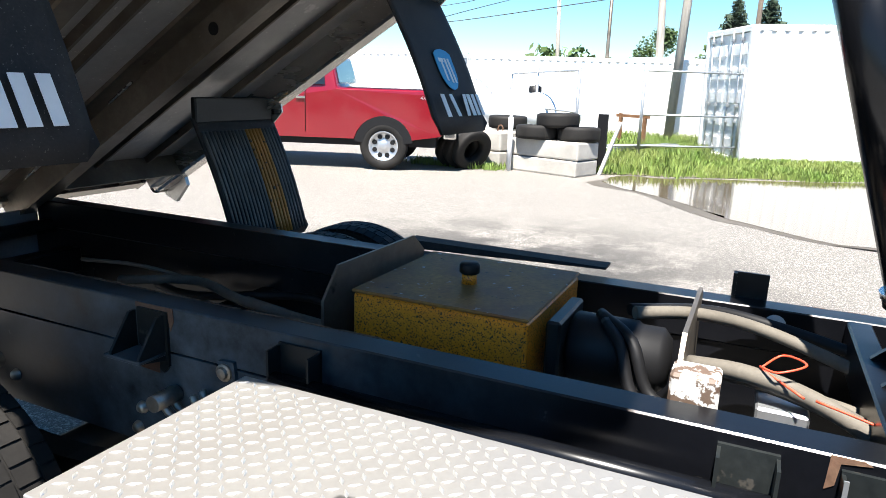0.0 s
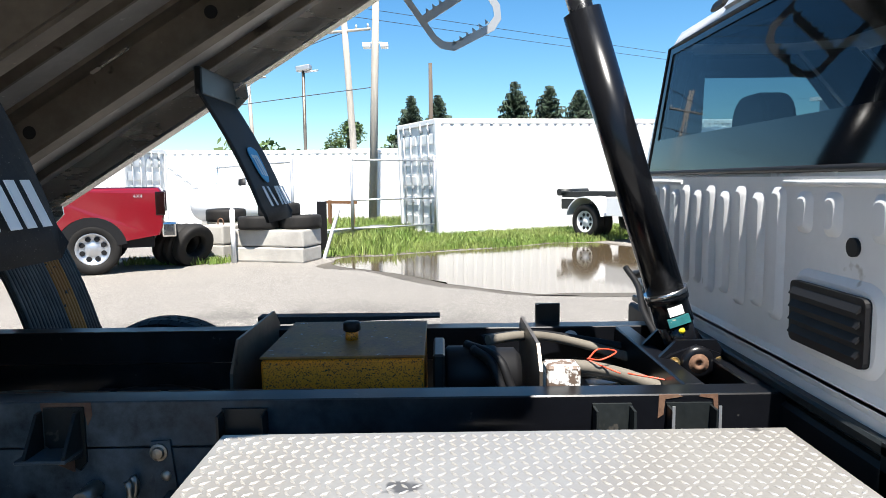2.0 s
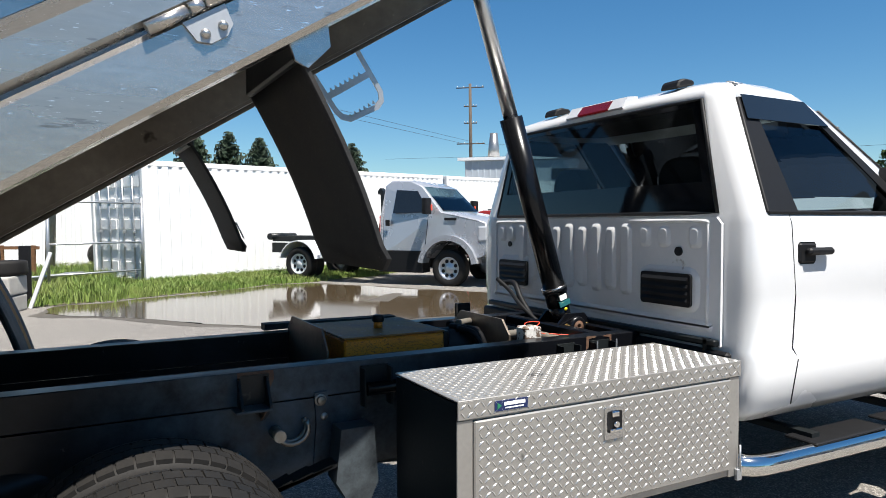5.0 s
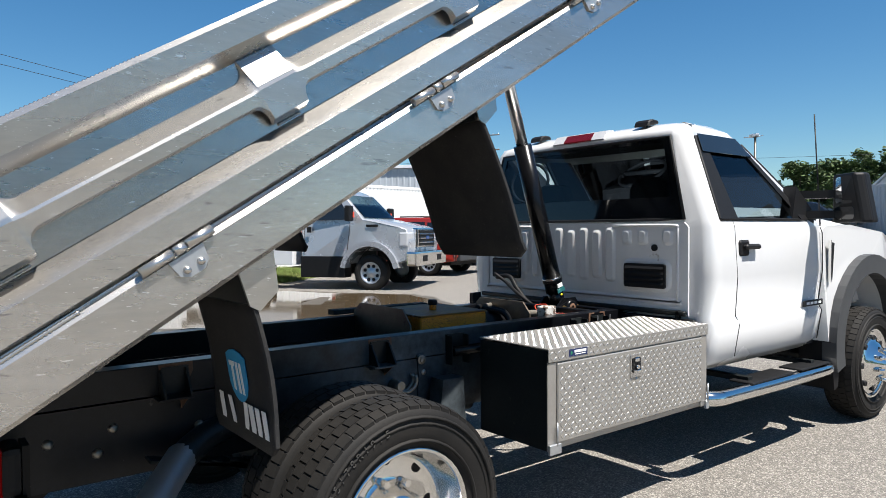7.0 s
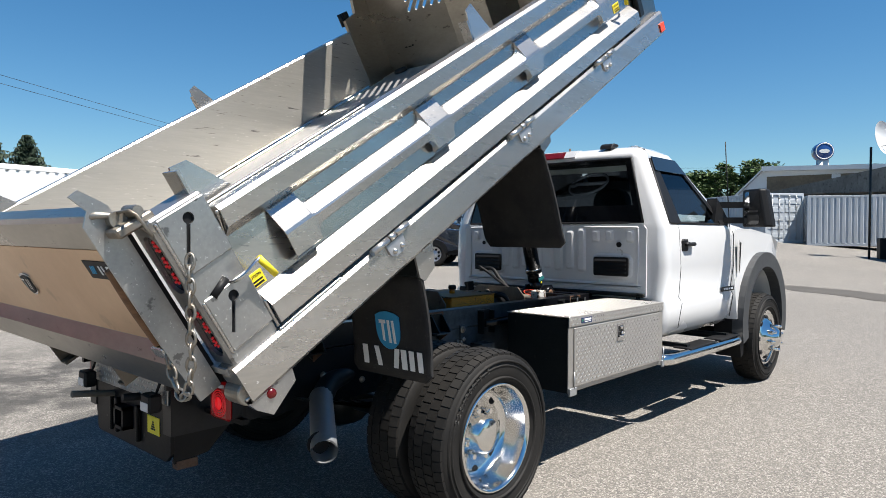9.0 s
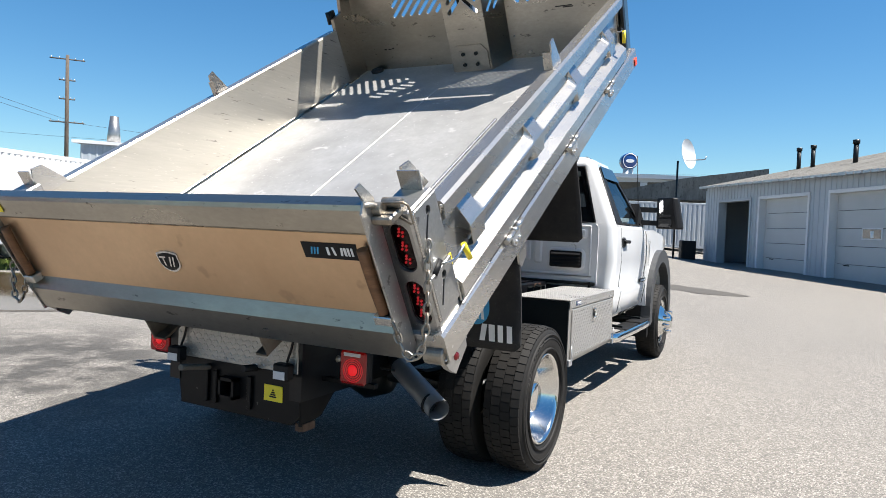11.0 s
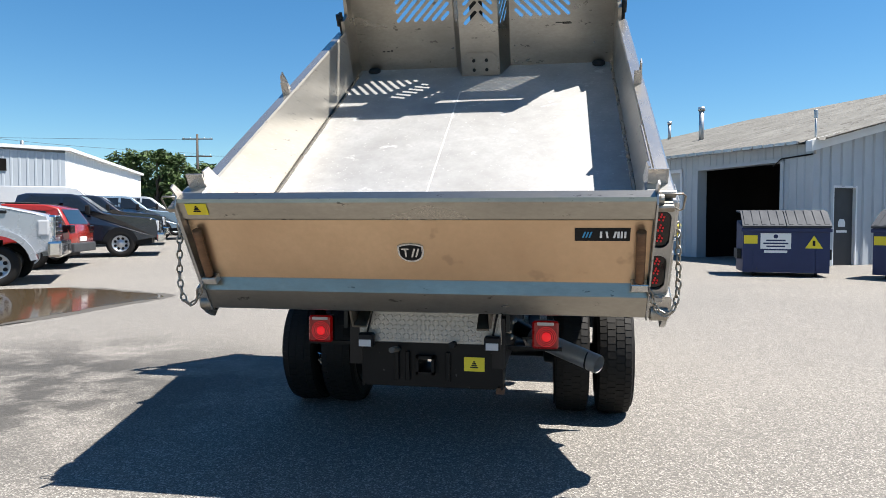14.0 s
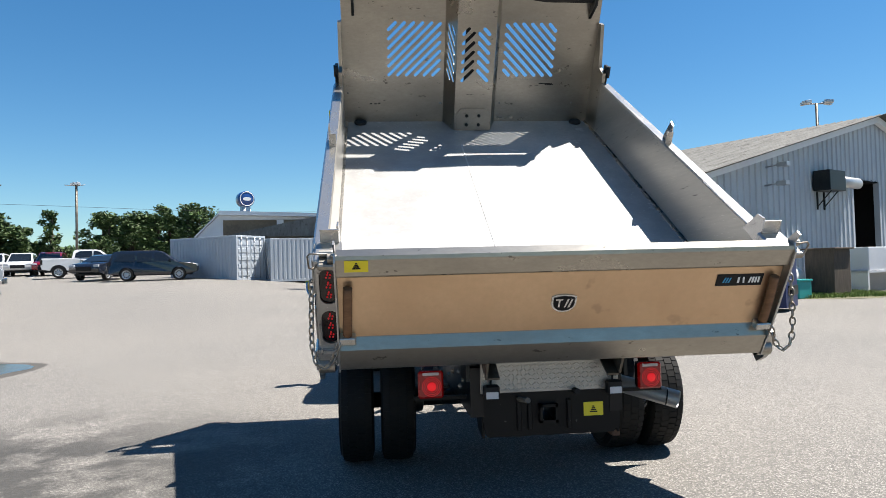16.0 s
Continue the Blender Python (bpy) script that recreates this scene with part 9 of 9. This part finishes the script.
        for i in range(n):
            z0, z1 = 0.06 + i * (top - 0.06) / n, 0.06 + (i + 1) * (top - 0.06) / n
            bm = fresh()
            box(bm, (s0 + 0.02, 0.24, z0 + 0.006), (s1 - 0.02, 0.29, z1 - 0.006), bevel=0.008)
            part("door_panel", bm, "garage_door", shop)
        bm = fresh()
        box(bm, (s0 + 0.55, 0.21, 0.62), (s0 + 0.85, 0.245, 0.66), bevel=0.008)
        part("door_handle", bm, "black", shop)
DOOR_WINDOW = (-9.15 + 1.45, -9.15 + 2.45)
bm = fresh()
box(bm, (DOOR_WINDOW[0], 0.21, 1.55), (DOOR_WINDOW[1], 0.235, 1.95), bevel=0.006)
win = part("door_window", bm, "white_trim", shop, "small white-framed window in the garage door")
bm = fresh()
box(bm, (DOOR_WINDOW[0] + 0.06, 0.2, 1.60), (DOOR_WINDOW[1] - 0.06, 0.209, 1.90))
part("pane", bm, "dark_glass", win)
bm = fresh()
box(bm, (DOOR_WINDOW[0] + 0.45, 0.192, 1.62), (DOOR_WINDOW[0] + 0.62, 0.199, 1.84))
part("paper_note", bm, "sticker_white", win)
# interior behind the open doors, its shade put into near-black surfaces
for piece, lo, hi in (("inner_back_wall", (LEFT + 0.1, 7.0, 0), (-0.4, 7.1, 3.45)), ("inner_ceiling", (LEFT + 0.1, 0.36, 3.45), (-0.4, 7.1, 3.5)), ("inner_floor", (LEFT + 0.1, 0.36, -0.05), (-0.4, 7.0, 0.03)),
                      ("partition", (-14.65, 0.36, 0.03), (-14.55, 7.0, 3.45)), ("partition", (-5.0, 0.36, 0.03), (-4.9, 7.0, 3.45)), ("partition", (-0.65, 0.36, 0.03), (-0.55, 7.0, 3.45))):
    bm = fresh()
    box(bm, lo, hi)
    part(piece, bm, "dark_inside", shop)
bm = fresh()
box(bm, (-3.9, 5.0, 2.72), (-1.6, 5.12, 2.76))
box(bm, (-4.2, 3.2, 2.74), (-3.6, 3.3, 2.78))
part("strip_light", bm, material("strip_light", (0.8, 0.8, 0.78), 0.5, bump=0, emit=((1, 0.97, 0.9), 2.0)), shop, "lit ceiling strip light")
bm = fresh()
box(bm, (-3.4, 6.3, 0.03), (-2.4, 6.9, 1.3), bevel=0.02)
box(bm, (-4.3, 6.5, 0.03), (-3.7, 6.9, 1.9), bevel=0.02)
box(bm, (-17.0, 5.5, 0.03), (-15.6, 6.5, 1.2), bevel=0.02)
part("workshop_cabinet", bm, "black_steel", shop)
# gable wall
GABLE = Matrix(((0, 1, 0, 0), (1, 0, 0, 0), (0, 0, 1, 0), (0, 0, 0, 1)))
SLOPE = (PEAK - EAVE0) / 17.0


def gable_z(s):
    return EAVE0 + SLOPE * s if s < 17 else PEAK - SLOPE * (s - 17)


for s0, s1, z0 in ((0.0, 0.74, -0.1), (0.74, 1.64, 2.38), (1.64, 8.0, -0.1), (8.0, 14.7, -0.1), (14.7, 17.0, 4.9), (17.0, 17.5, 4.9), (17.5, 24, -0.1), (24, 34, -0.1)):
    bm = fresh()
    siding_panel(bm, s0, s1, z0, gable_z(s0), gable_z(s1), rib=0.42, m=GABLE, face=1, tall=0.055)
    part("wall_panel", bm, "siding", shop)
bm = fresh()
box(bm, (-0.12, 0.74, 0.1), (-0.06, 1.64, 2.36))
part("side_door", bm, "flare", shop, "grey steel side door")
bm = fresh()
for a, b, c, d in ((0.70, 0.76, 0.1, 2.42), (1.62, 1.68, 0.1, 2.42), (0.70, 1.68, 2.36, 2.42)):
    box(bm, (-0.08, a, c), (0.045, b, d))
part("side_door_frame", bm, "white_trim", shop)
bm = fresh()
box(bm, (-0.056, 0.98, 1.05), (-0.052, 1.40, 1.12))
prism(bm, [(1.05, 1.22), (1.33, 1.22), (1.33, 1.36), (1.27, 1.45), (1.11, 1.45), (1.05, 1.36)], -0.056, -0.052, "x")
part("door_notice", bm, "sticker_white", shop)
bm = fresh()
box(bm, (0.02, 0.60, 0.0), (0.9, 1.85, 0.06), bevel=0.01)
part("door_step", bm, "concrete", shop)
# Near-black box: the shade inside the big opening is in its colour.
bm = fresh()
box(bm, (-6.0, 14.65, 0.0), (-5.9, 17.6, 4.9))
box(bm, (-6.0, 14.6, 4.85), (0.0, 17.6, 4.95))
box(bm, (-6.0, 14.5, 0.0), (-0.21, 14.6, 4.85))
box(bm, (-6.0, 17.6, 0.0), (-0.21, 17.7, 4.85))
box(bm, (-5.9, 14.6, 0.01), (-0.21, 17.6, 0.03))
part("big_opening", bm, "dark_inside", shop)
for a in (14.60, 17.44):
    bm = fresh()
    box(bm, (-0.2, a, 0.0), (0.05, a + 0.16, 4.95))
    part("opening_frame", bm, "siding", shop)
# roof: two slopes of ribbed sheet with a ragged eave
for y0, y1, za, zb in ((-0.35, 17.0, 0.0, 1.0), (17.0, 34.3, 1.0, 0.0)):
    bm = fresh()
    n = 62
    rows = []
    xs = []
    for i in range(n):
        x = LEFT - 0.3 + (0.45 - LEFT + 0.3) * i / (n - 1)
        xs += [(x, 0.0), (x + 0.19, 0.0), (x + 0.23, 0.055), (x + 0.29, 0.055)]
    ra, rb = [], []
    for x, d in xs:
        e = eave_at(min(0, x)) + 0.03
        lo, hi = e - 0.02, PEAK + 0.12
        r0, r1 = (lo, hi) if za == 0.0 else (hi, lo)
        wob = 0.06 * noise.noise(Vector((x * 2.1, 0, 3))) if y0 < 0 else 0
        ra.append((x, y0 + wob, r0 + d + wob * 0.6))
        rb.append((x, y1, r1 + d))
    sheet(bm, [ra, [tuple(Vector(p).lerp(Vector(q), 0.5)) for p, q in zip(ra, rb)], rb], smooth=False)
    part("roof_slope", bm, "roofing", shop, "weathered ribbed metal roof")
bm = fresh()
for i in range(46):
    x = LEFT + 0.42 * i
    if x > 0.3:
        break
    h = 0.05 + 0.05 * abs(noise.noise(Vector((x * 3, 1, 1))))
    box(bm, (x, -0.42 + 0.03 * noise.noise(Vector((x * 2, 5, 1))), eave_at(x) - 0.02 - h * 0.3), (x + 0.36, -0.30, eave_at(x) + 0.03 + h * 0.4))
tagged(part("eave_flashing", bm, "galv", shop), "ragged eave edge with torn flashing", kind="stuff")
bm = fresh()
prism(bm, [(-0.45, EAVE0 - 0.28), (17.0, PEAK - 0.20), (17.0, PEAK + 0.10), (-0.45, EAVE0 + 0.02)], 0.10, 0.32, "x")
prism(bm, [(17.0, PEAK - 0.20), (34.4, EAVE0 - 0.28), (34.4, EAVE0 + 0.02), (17.0, PEAK + 0.10)], 0.10, 0.32, "x")
part("barge_board", bm, "white_trim", shop, "white barge board along the gable")
bm = fresh()
box(bm, (LEFT - 0.1, 0.0, -0.1), (LEFT, 34, EAVE0 + 0.2))
box(bm, (LEFT, 33.9, -0.1), (0, 34, EAVE0))
part("back_wall", bm, "siding", shop)
bm = fresh()
prism(bm, [(0.0, EAVE0 + 0.21), (17.0, PEAK + 0.05), (34.0, EAVE0 + 0.21)], LEFT - 0.08, LEFT - 0.02, "x")
part("far_gable", bm, "siding", shop, "pale ribbed far gable")


def roof_z(x, y):
    e = eave_at(min(0, x))
    return e + (PEAK + 0.12 - e) * (y + 0.35) / 17.35


for x, y, h, r, mat in ((-18.7, 4.2, 0.95, 0.10, "black_steel"), (-17.5, 4.2, 0.95, 0.10, "black_steel"), (-13.1, 3.4, 0.85, 0.10, "black_steel"), (-10.1, 4.8, 1.35, 0.11, "galv"), (-17.5, 9.0, 0.9, 0.09, "galv")):
    z = roof_z(x, y)
    bm = fresh()
    tube(bm, [(x, y, z - 0.2), (x, y, z + h)], r, 12)
    tube(bm, [(x, y, z + h), (x, y, z + h + 0.16)], r * 1.35, 12)
    part("flue_pipe", bm, mat, shop, "roof flue pipe with a cap")
    bm = fresh()
    tube(bm, [(x, y, z - 0.05), (x, y, z + 0.05)], r * 2.2, 12, radii=[r * 2.4, r * 1.2])
    part("flue_flashing", bm, "black_steel", shop)
# gable fittings
bm = fresh()
box(bm, (0.10, 10.9, 4.15), (0.80, 12.3, 5.0), bevel=0.03)
unit = part("blower_unit", bm, "black_steel", shop, "dark wall-mounted blower on a frame")
bm = fresh()
tube(bm, [(0.45, 12.3, 4.6), (0.45, 14.2, 4.6)], 0.24, 16)
part("duct", bm, "galv", unit, "bright round duct")
bm = fresh()
for y in (11.25, 11.85):
    box(bm, (0.05, y, 3.4), (0.12, y + 0.06, 4.9))
    tube(bm, [(0.08, y, 3.5), (0.7, y, 4.18)], 0.025, 6)
part("unit_bracket", bm, "black_steel", unit)
for y, z in ((7.3, 4.92), (7.2, 4.20)):
    bm = fresh()
    tube(bm, [(0.05, y, z), (0.7, y, z + 0.05)], 0.03, 8)
    box(bm, (0.55, y - 0.14, z - 0.06), (0.95, y + 0.14, z + 0.12), bevel=0.03)
    part("wall_lamp", bm, "galv", shop, "wall lamp on an arm")
bm = fresh()
tube(bm, [(0.05, -0.02, 3.30), (0.05, -0.02, 4.55)], 0.03, 8)
box(bm, (0.0, -0.06, 4.3), (0.09, 0.02, 4.55), bevel=0.02)
part("service_mast", bm, "galv", shop, "service mast at the roof corner")
bm = fresh()
tube(bm, [(0.0, -0.06, 3.30), (-1.1, -0.06, 3.26), (-1.4, -0.06, 3.05)], 0.022, 6)
part("conduit", bm, "black", shop)

# ---- rubbish bins ----
def dumpster(label, m, w=1.86, d=1.35, h=1.16, words=(), phone=True, group="dumpsters"):
    """Origin at the middle of the front foot; the front faces -y."""
    b = thing("dumpster", label, "dumpster", m, group)
    bm = fresh()
    prism(bm, [(0.0, 0.10), (0.0, h - 0.06), (-0.06, h), (d, h + 0.18), (d, 0.10)], -w / 2, w / 2, "x")
    part("bin_body", bm, "navy", b, "dark blue steel bin")
    bm = fresh()
    box(bm, (-w / 2 - 0.04, -0.05, h - 0.10), (w / 2 + 0.04, 0.02, h - 0.01), bevel=0.012)
    part("rim", bm, "navy", b)
    for s in (-1, 1):
        bm = fresh()
        box(bm, (s * (w / 2), 0.25, h * 0.35), (s * (w / 2 + 0.10), 0.95, h * 0.56), bevel=0.015)
        part("fork_pocket", bm, "black_steel", b)
        for k in range(1):
            x0, x1 = (-w / 2 - 0.02, -0.01) if s < 0 else (0.01, w / 2 + 0.02)
            bm = fresh()
            prism(bm, [(-0.08, h + 0.005), (d * 0.35, h + 0.36), (d, h + 0.40), (d, h + 0.44), (d * 0.33, h + 0.40), (-0.09, h + 0.05)], x0, x1, "x")
            lid = part("lid", bm, "lid", b, "ribbed grey-black plastic lid")
            for i in range(5):
                x = x0 + (x1 - x0) * (i + 0.5) / 5
                bm = fresh()
                prism(bm, [(-0.06, h + 0.055), (d * 0.33, h + 0.405), (d * 0.33, h + 0.43), (-0.06, h + 0.08)], x - 0.045, x + 0.045, "x")
                part("lid_rib", bm, "lid", lid)
    for x in (-w * 0.36, w * 0.36):
        bm = fresh()
        box(bm, (x - 0.03, -0.02, 0.10), (x + 0.03, 0.005, h * 0.55))
        part("stiffener", bm, "navy", b)
        bm = fresh()
        turned(bm, [(0.0, -0.03), (0.06, -0.03), (0.06, 0.03), (0.0, 0.03)], 12, pose(x, 0.15, 0.06))
        part("castor", bm, "black", b)
    bm = fresh()
    prism(bm, [(w * 0.22, 0.68), (w * 0.42, 0.68), (w * 0.32, 0.98)], -0.012, -0.001, "y")
    sign = part("warning_triangle", bm, "sticker_yellow", b, "yellow warning triangle")
    bm = fresh()
    box(bm, (w * 0.305, -0.016, 0.74), (w * 0.335, -0.0125, 0.86))
    part("triangle_mark", bm, "black", sign)
    x0 = -w * 0.10
    if words:
        bm = fresh()
        box(bm, (x0 - 0.36, -0.010, 0.66), (x0 + 0.30, -0.001, 1.03), bevel=0.002)
        plate = part("sign_plate", bm, "sticker_white" if words[0] == "W" else "navy", b, "maker's sign plate")
        bm = fresh()
        ink = "navy" if words[0] == "W" else "sticker_white"
        for k, (z, wid) in enumerate(((0.86, 0.42), (0.79, 0.54), (0.72, 0.40))):
            box(bm, (x0 - 0.03 - wid / 2, -0.0135, z - 0.018), (x0 - 0.03 + wid / 2, -0.0105, z + 0.018))
        turned(bm, [(0.0, -0.002), (0.05, -0.001), (0.05, 0.002)], 12, pose(x0 - 0.03, -0.0115, 0.955, 0, 0, 90))
        part("sign_bars", bm, ink, plate)
    bm = fresh()
    box(bm, (x0 - 0.28, -0.006, 0.565), (x0 + 0.22, -0.001, 0.625))
    part("number_bar", bm, "sticker_white", b)
    bm = fresh()
    box(bm, (x0 - 0.36, -0.006, 1.06), (x0 + 0.05, -0.001, 1.09))
    box(bm, (x0 + 0.10, -0.006, 1.065), (x0 + 0.62, -0.001, 1.085))
    part("rim_bars", bm, "sticker_white", b)
    bm = fresh()
    box(bm, (-w / 2 + 0.02, -0.008, 0.78), (-w / 2 + 0.32, -0.001, 0.98), bevel=0.001)
    part("hazard_label", bm, "sticker_yellow", b, "yellow and red hazard label")
    return b


def facing(xa, ya, xb, yb):
    """A pose midway between two front feet, given from left to right as one looks at the front."""
    return pose((xa + xb) / 2, (ya + yb) / 2, ground_height((xa + xb) / 2, (ya + yb) / 2), 0, 0, math.degrees(math.atan2(yb - ya, xb - xa)))


dumpster("dark blue dumpster with ribbed lids and a white sign", facing(5.08, 12.45, 6.92, 12.2), words=("W",))
dumpster("dark blue dumpster with ribbed lids and a dark sign", facing(7.75, 12.1, 9.15, 10.75), words=("P",))

# things along the gable
tk = thing("propane_tank", "white propane tank lying by the gable wall", "tank", pose(12.9, 17.0, 0.1, 0, 0, 30))
bm = fresh()
turned(bm, [(0.0, -1.2), (0.2, -1.16), (0.36, -1.02), (0.42, -0.8), (0.42, 0.8), (0.36, 1.02), (0.2, 1.16), (0.0, 1.2)], 24, pose(0, 0, 0.62))
part("vessel", bm, "white_steel", tk)
bm = fresh()
box(bm, (-0.7, -0.3, 0), (-0.5, 0.3, 0.3))
box(bm, (0.5, -0.3, 0), (0.7, 0.3, 0.3))
part("saddle", bm, "concrete", tk)
bm = fresh()
box(bm, (-0.30, -0.22, 0.0), (0.30, 0.22, 0.55), bevel=0.03)
box(bm, (-0.33, -0.25, 0.55), (0.33, 0.25, 0.62), bevel=0.02)
solid("storage_tote", bm, material("teal_plastic", (0.02, 0.30, 0.28), 0.5, vary=0.06), "teal plastic storage tote on the grass", "storage box", pose(12.6, 15.5, 0.08, 0, 0, 20))
bm = fresh()
box(bm, (-0.5, -0.5, 0.0), (0.5, 0.5, 1.55), bevel=0.02)
box(bm, (-0.6, -0.6, 1.55), (0.6, 0.6, 1.60), bevel=0.01)
solid("wooden_crate", bm, "bark", "dark brown wooden crate with a flat lid", "crate", pose(14.6, 16.9, 0.1, 0, 0, 25))
bm = fresh()
box(bm, (-0.70, -0.5, 0.75), (0.70, 0.5, 1.62), bevel=0.03)
box(bm, (-0.9, -0.55, 0.0), (-0.8, 0.55, 0.75))
box(bm, (0.8, -0.55, 0.0), (0.9, 0.55, 0.75))
box(bm, (-0.9, -0.55, 0.68), (0.9, 0.55, 0.75))
solid("metal_cabinet", bm, "white_trim", "white metal cabinet on a stand by the wall", "cabinet", pose(17.3, 18.6, 0.1, 0, 0, 25))
bm = fresh()
box(bm, (-1.6, -0.5, 0.45), (1.6, 0.5, 0.55))
for x in (-1.5, 1.5):
    box(bm, (x - 0.04, -0.45, 0), (x + 0.04, 0.45, 0.45))
box(bm, (-0.9, -0.4, 0.55), (0.2, 0.4, 1.0), bevel=0.02)
solid("work_table", bm, "black_steel", "dark metal bench with scrap on it", "bench", pose(18.5, 17.2, 0.1, 0, 0, 25))
bm = fresh()
box(bm, (-0.35, -0.35, 0), (0.35, 0.35, 0.95), bevel=0.05)
solid("waste_bin", bm, "black", "black waste bin by the workshop corner", "bin", pose(-2.6, 32.6, 0.3, 0, 0, 20))
suv("dark SUV parked beyond the workshop gable", heading(21.6, 17.0, 0.3, -0.95), "dark_paint", "", 4.9, 1.8)

# satellite dish on its post
dish = thing("satellite_dish", "white satellite dish on a dark post", "satellite dish", pose(-3.15, 31.8, 0.3))
bm = fresh()
tube(bm, [(0, 0, 0), (0, 0, 4.9)], 0.05, 8)
part("post", bm, "black_steel", dish)
bm = fresh()
rows = [[(0.75 * k / 6 * math.cos(t) * 0.9, 0.25 * (k / 6) ** 2, 0.75 * k / 6 * math.sin(t)) for t in (2 * math.pi * i / 20 for i in range(21))] for k in range(7)]
sheet(bm, rows)
bm.transform(pose(0.3, -0.1, 5.2, 10, 0, 250))
part("reflector", bm, "white_trim", dish)
bm = fresh()
tube(bm, [(0.3, -0.1, 4.9), (1.3, -0.2, 4.95), (1.35, -0.2, 5.1)], 0.03, 6)
part("feed_arm", bm, "galv", dish)

# far grey containers, low building and the blue drum sign
shipping_container("long grey shipping container with its white-edged door end showing", along(-7.8, 39.6, -12.86, 43.25, 0.92), 6.06, 2.44, 2.8, "siding", group="grey containers")
shipping_container("grey shipping container beside the other one", along(-7.3, 38.4, -0.8, 40.9, 0.78), 12.19, 2.44, 2.75, "siding", group="grey containers")
low = thing("low_building", "low building with brown fascia and pale roof edge", "building", pose(-13.6, 46.2, 0.9, 0, 0, 6))
bm = fresh()
prism(bm, [(0, 0), (14, 0), (14, 4.5), (1.6, 4.95), (0, 3.3)], 0, 14, "y")
part("wall", bm, "white_trim", low)
bm = fresh()
box(bm, (1.75, -0.07, 3.3), (13.8, -0.005, 4.42))
part("fascia", bm, "fascia", low, "weathered brown fascia panel")
bm = fresh()
prism(bm, [(1.5, 4.80), (14.2, 4.42), (14.2, 4.68), (1.5, 5.10)], -0.5, 14.4, "y")
part("roof", bm, "white_trim", low)
bm = fresh()
prism(bm, [(-0.25, 3.10), (1.6, 4.98), (1.6, 5.08), (-0.25, 3.22)], -0.3, 14.2, "y")
part("roof_slope", bm, "white_trim", low)
bm = fresh()
prism(bm, [(2.4, 3.0), (13.8, 3.0), (13.8, 5.1), (8.8, 4.45), (2.4, 3.12)], -3.6, -0.6, "y")
part("front_roof", bm, "roofing", low, "weathered sloping front roof")
bm = fresh()
box(bm, (5.6, -0.12, 3.95), (6.1, -0.071, 4.4))
part("vent_box", bm, "white_trim", low)
sign = thing("drum_sign", "blue drum-shaped dealer sign on a white post", "sign", pose(-15.9, 77.6, 1.2))
bm = fresh()
tube(bm, [(0, 0, 0), (0, 0, 8.2)], 0.6, 12)
part("post", bm, "white_trim", sign)
bm = fresh()
turned(bm, [(0.0, -0.7), (0.85, -0.7), (0.95, -0.62), (0.95, 0.62), (0.85, 0.7), (0.0, 0.7)], 28, pose(0, 0, 9.0, 0, 0, -62))
part("drum", bm, "sign_blue", sign)
for s in (-1, 1):
    bm = fresh()
    turned(bm, [(0.78, 0.0), (0.78, 0.03), (0.86, 0.03), (0.86, 0.0)], 28, pose(0, 0, 9.0, 0, 0, -62) @ pose(0.70 * s, 0, 0))
    part("face_ring", bm, "sticker_white", sign)
    bm = fresh()
    prism(bm, [(0.5 * math.cos(t) , 0.22 * math.sin(t)) for t in (2 * math.pi * i / 16 for i in range(16))], 0.70 * s, 0.73 * s, "x", m=pose(0, 0, 9.0, 0, 0, -62))
    part("face_mark", bm, "sticker_white", sign)

# white workshop beyond the parked row
hall = thing("white_hall", "long white metal hall with a shallow roof and dark openings", "building", pose(-28.6, 31.8, 0.9, 0, 0, 0))
HM = pose(0, 0, 0, 0, 0, -133)
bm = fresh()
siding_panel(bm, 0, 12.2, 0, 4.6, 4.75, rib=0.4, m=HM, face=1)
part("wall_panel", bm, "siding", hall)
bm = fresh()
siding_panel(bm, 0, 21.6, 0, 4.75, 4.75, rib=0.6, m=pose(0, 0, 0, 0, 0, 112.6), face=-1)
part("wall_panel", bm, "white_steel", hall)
# No cut in the wall: near-black sheets stand for the shaded openings.
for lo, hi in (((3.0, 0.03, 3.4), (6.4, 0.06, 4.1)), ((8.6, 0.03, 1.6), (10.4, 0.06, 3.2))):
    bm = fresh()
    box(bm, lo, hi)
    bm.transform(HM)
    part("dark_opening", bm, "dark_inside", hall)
bm = fresh()
prism(bm, [(0.28, 0.05), (-8.5, -9.4), (-17.0, 10.6), (-8.1, 20.1)], 4.75, 4.95, "z")
part("roof", bm, "white_trim", hall)
for x, y, h, r in ((10.6, -2.0, 1.9, 0.36), (8.3, -2.5, 0.85, 0.25), (2.0, -2, 0.5, 0.12)):
    bm = fresh()
    tube(bm, [(x, y, 4.9), (x, y, 4.9 + 0.45 * h), (x, y, 4.9 + h)], r, 14, radii=[r * 1.25, r * 1.05, r * 0.72])
    tube(bm, [(x, y, 4.9), (x, y, 4.9 + 0.1 * h)], r * 1.45, 14)
    bm.transform(HM)
    part("flue_pipe", bm, "alu_post", hall, "grey tapered flue")
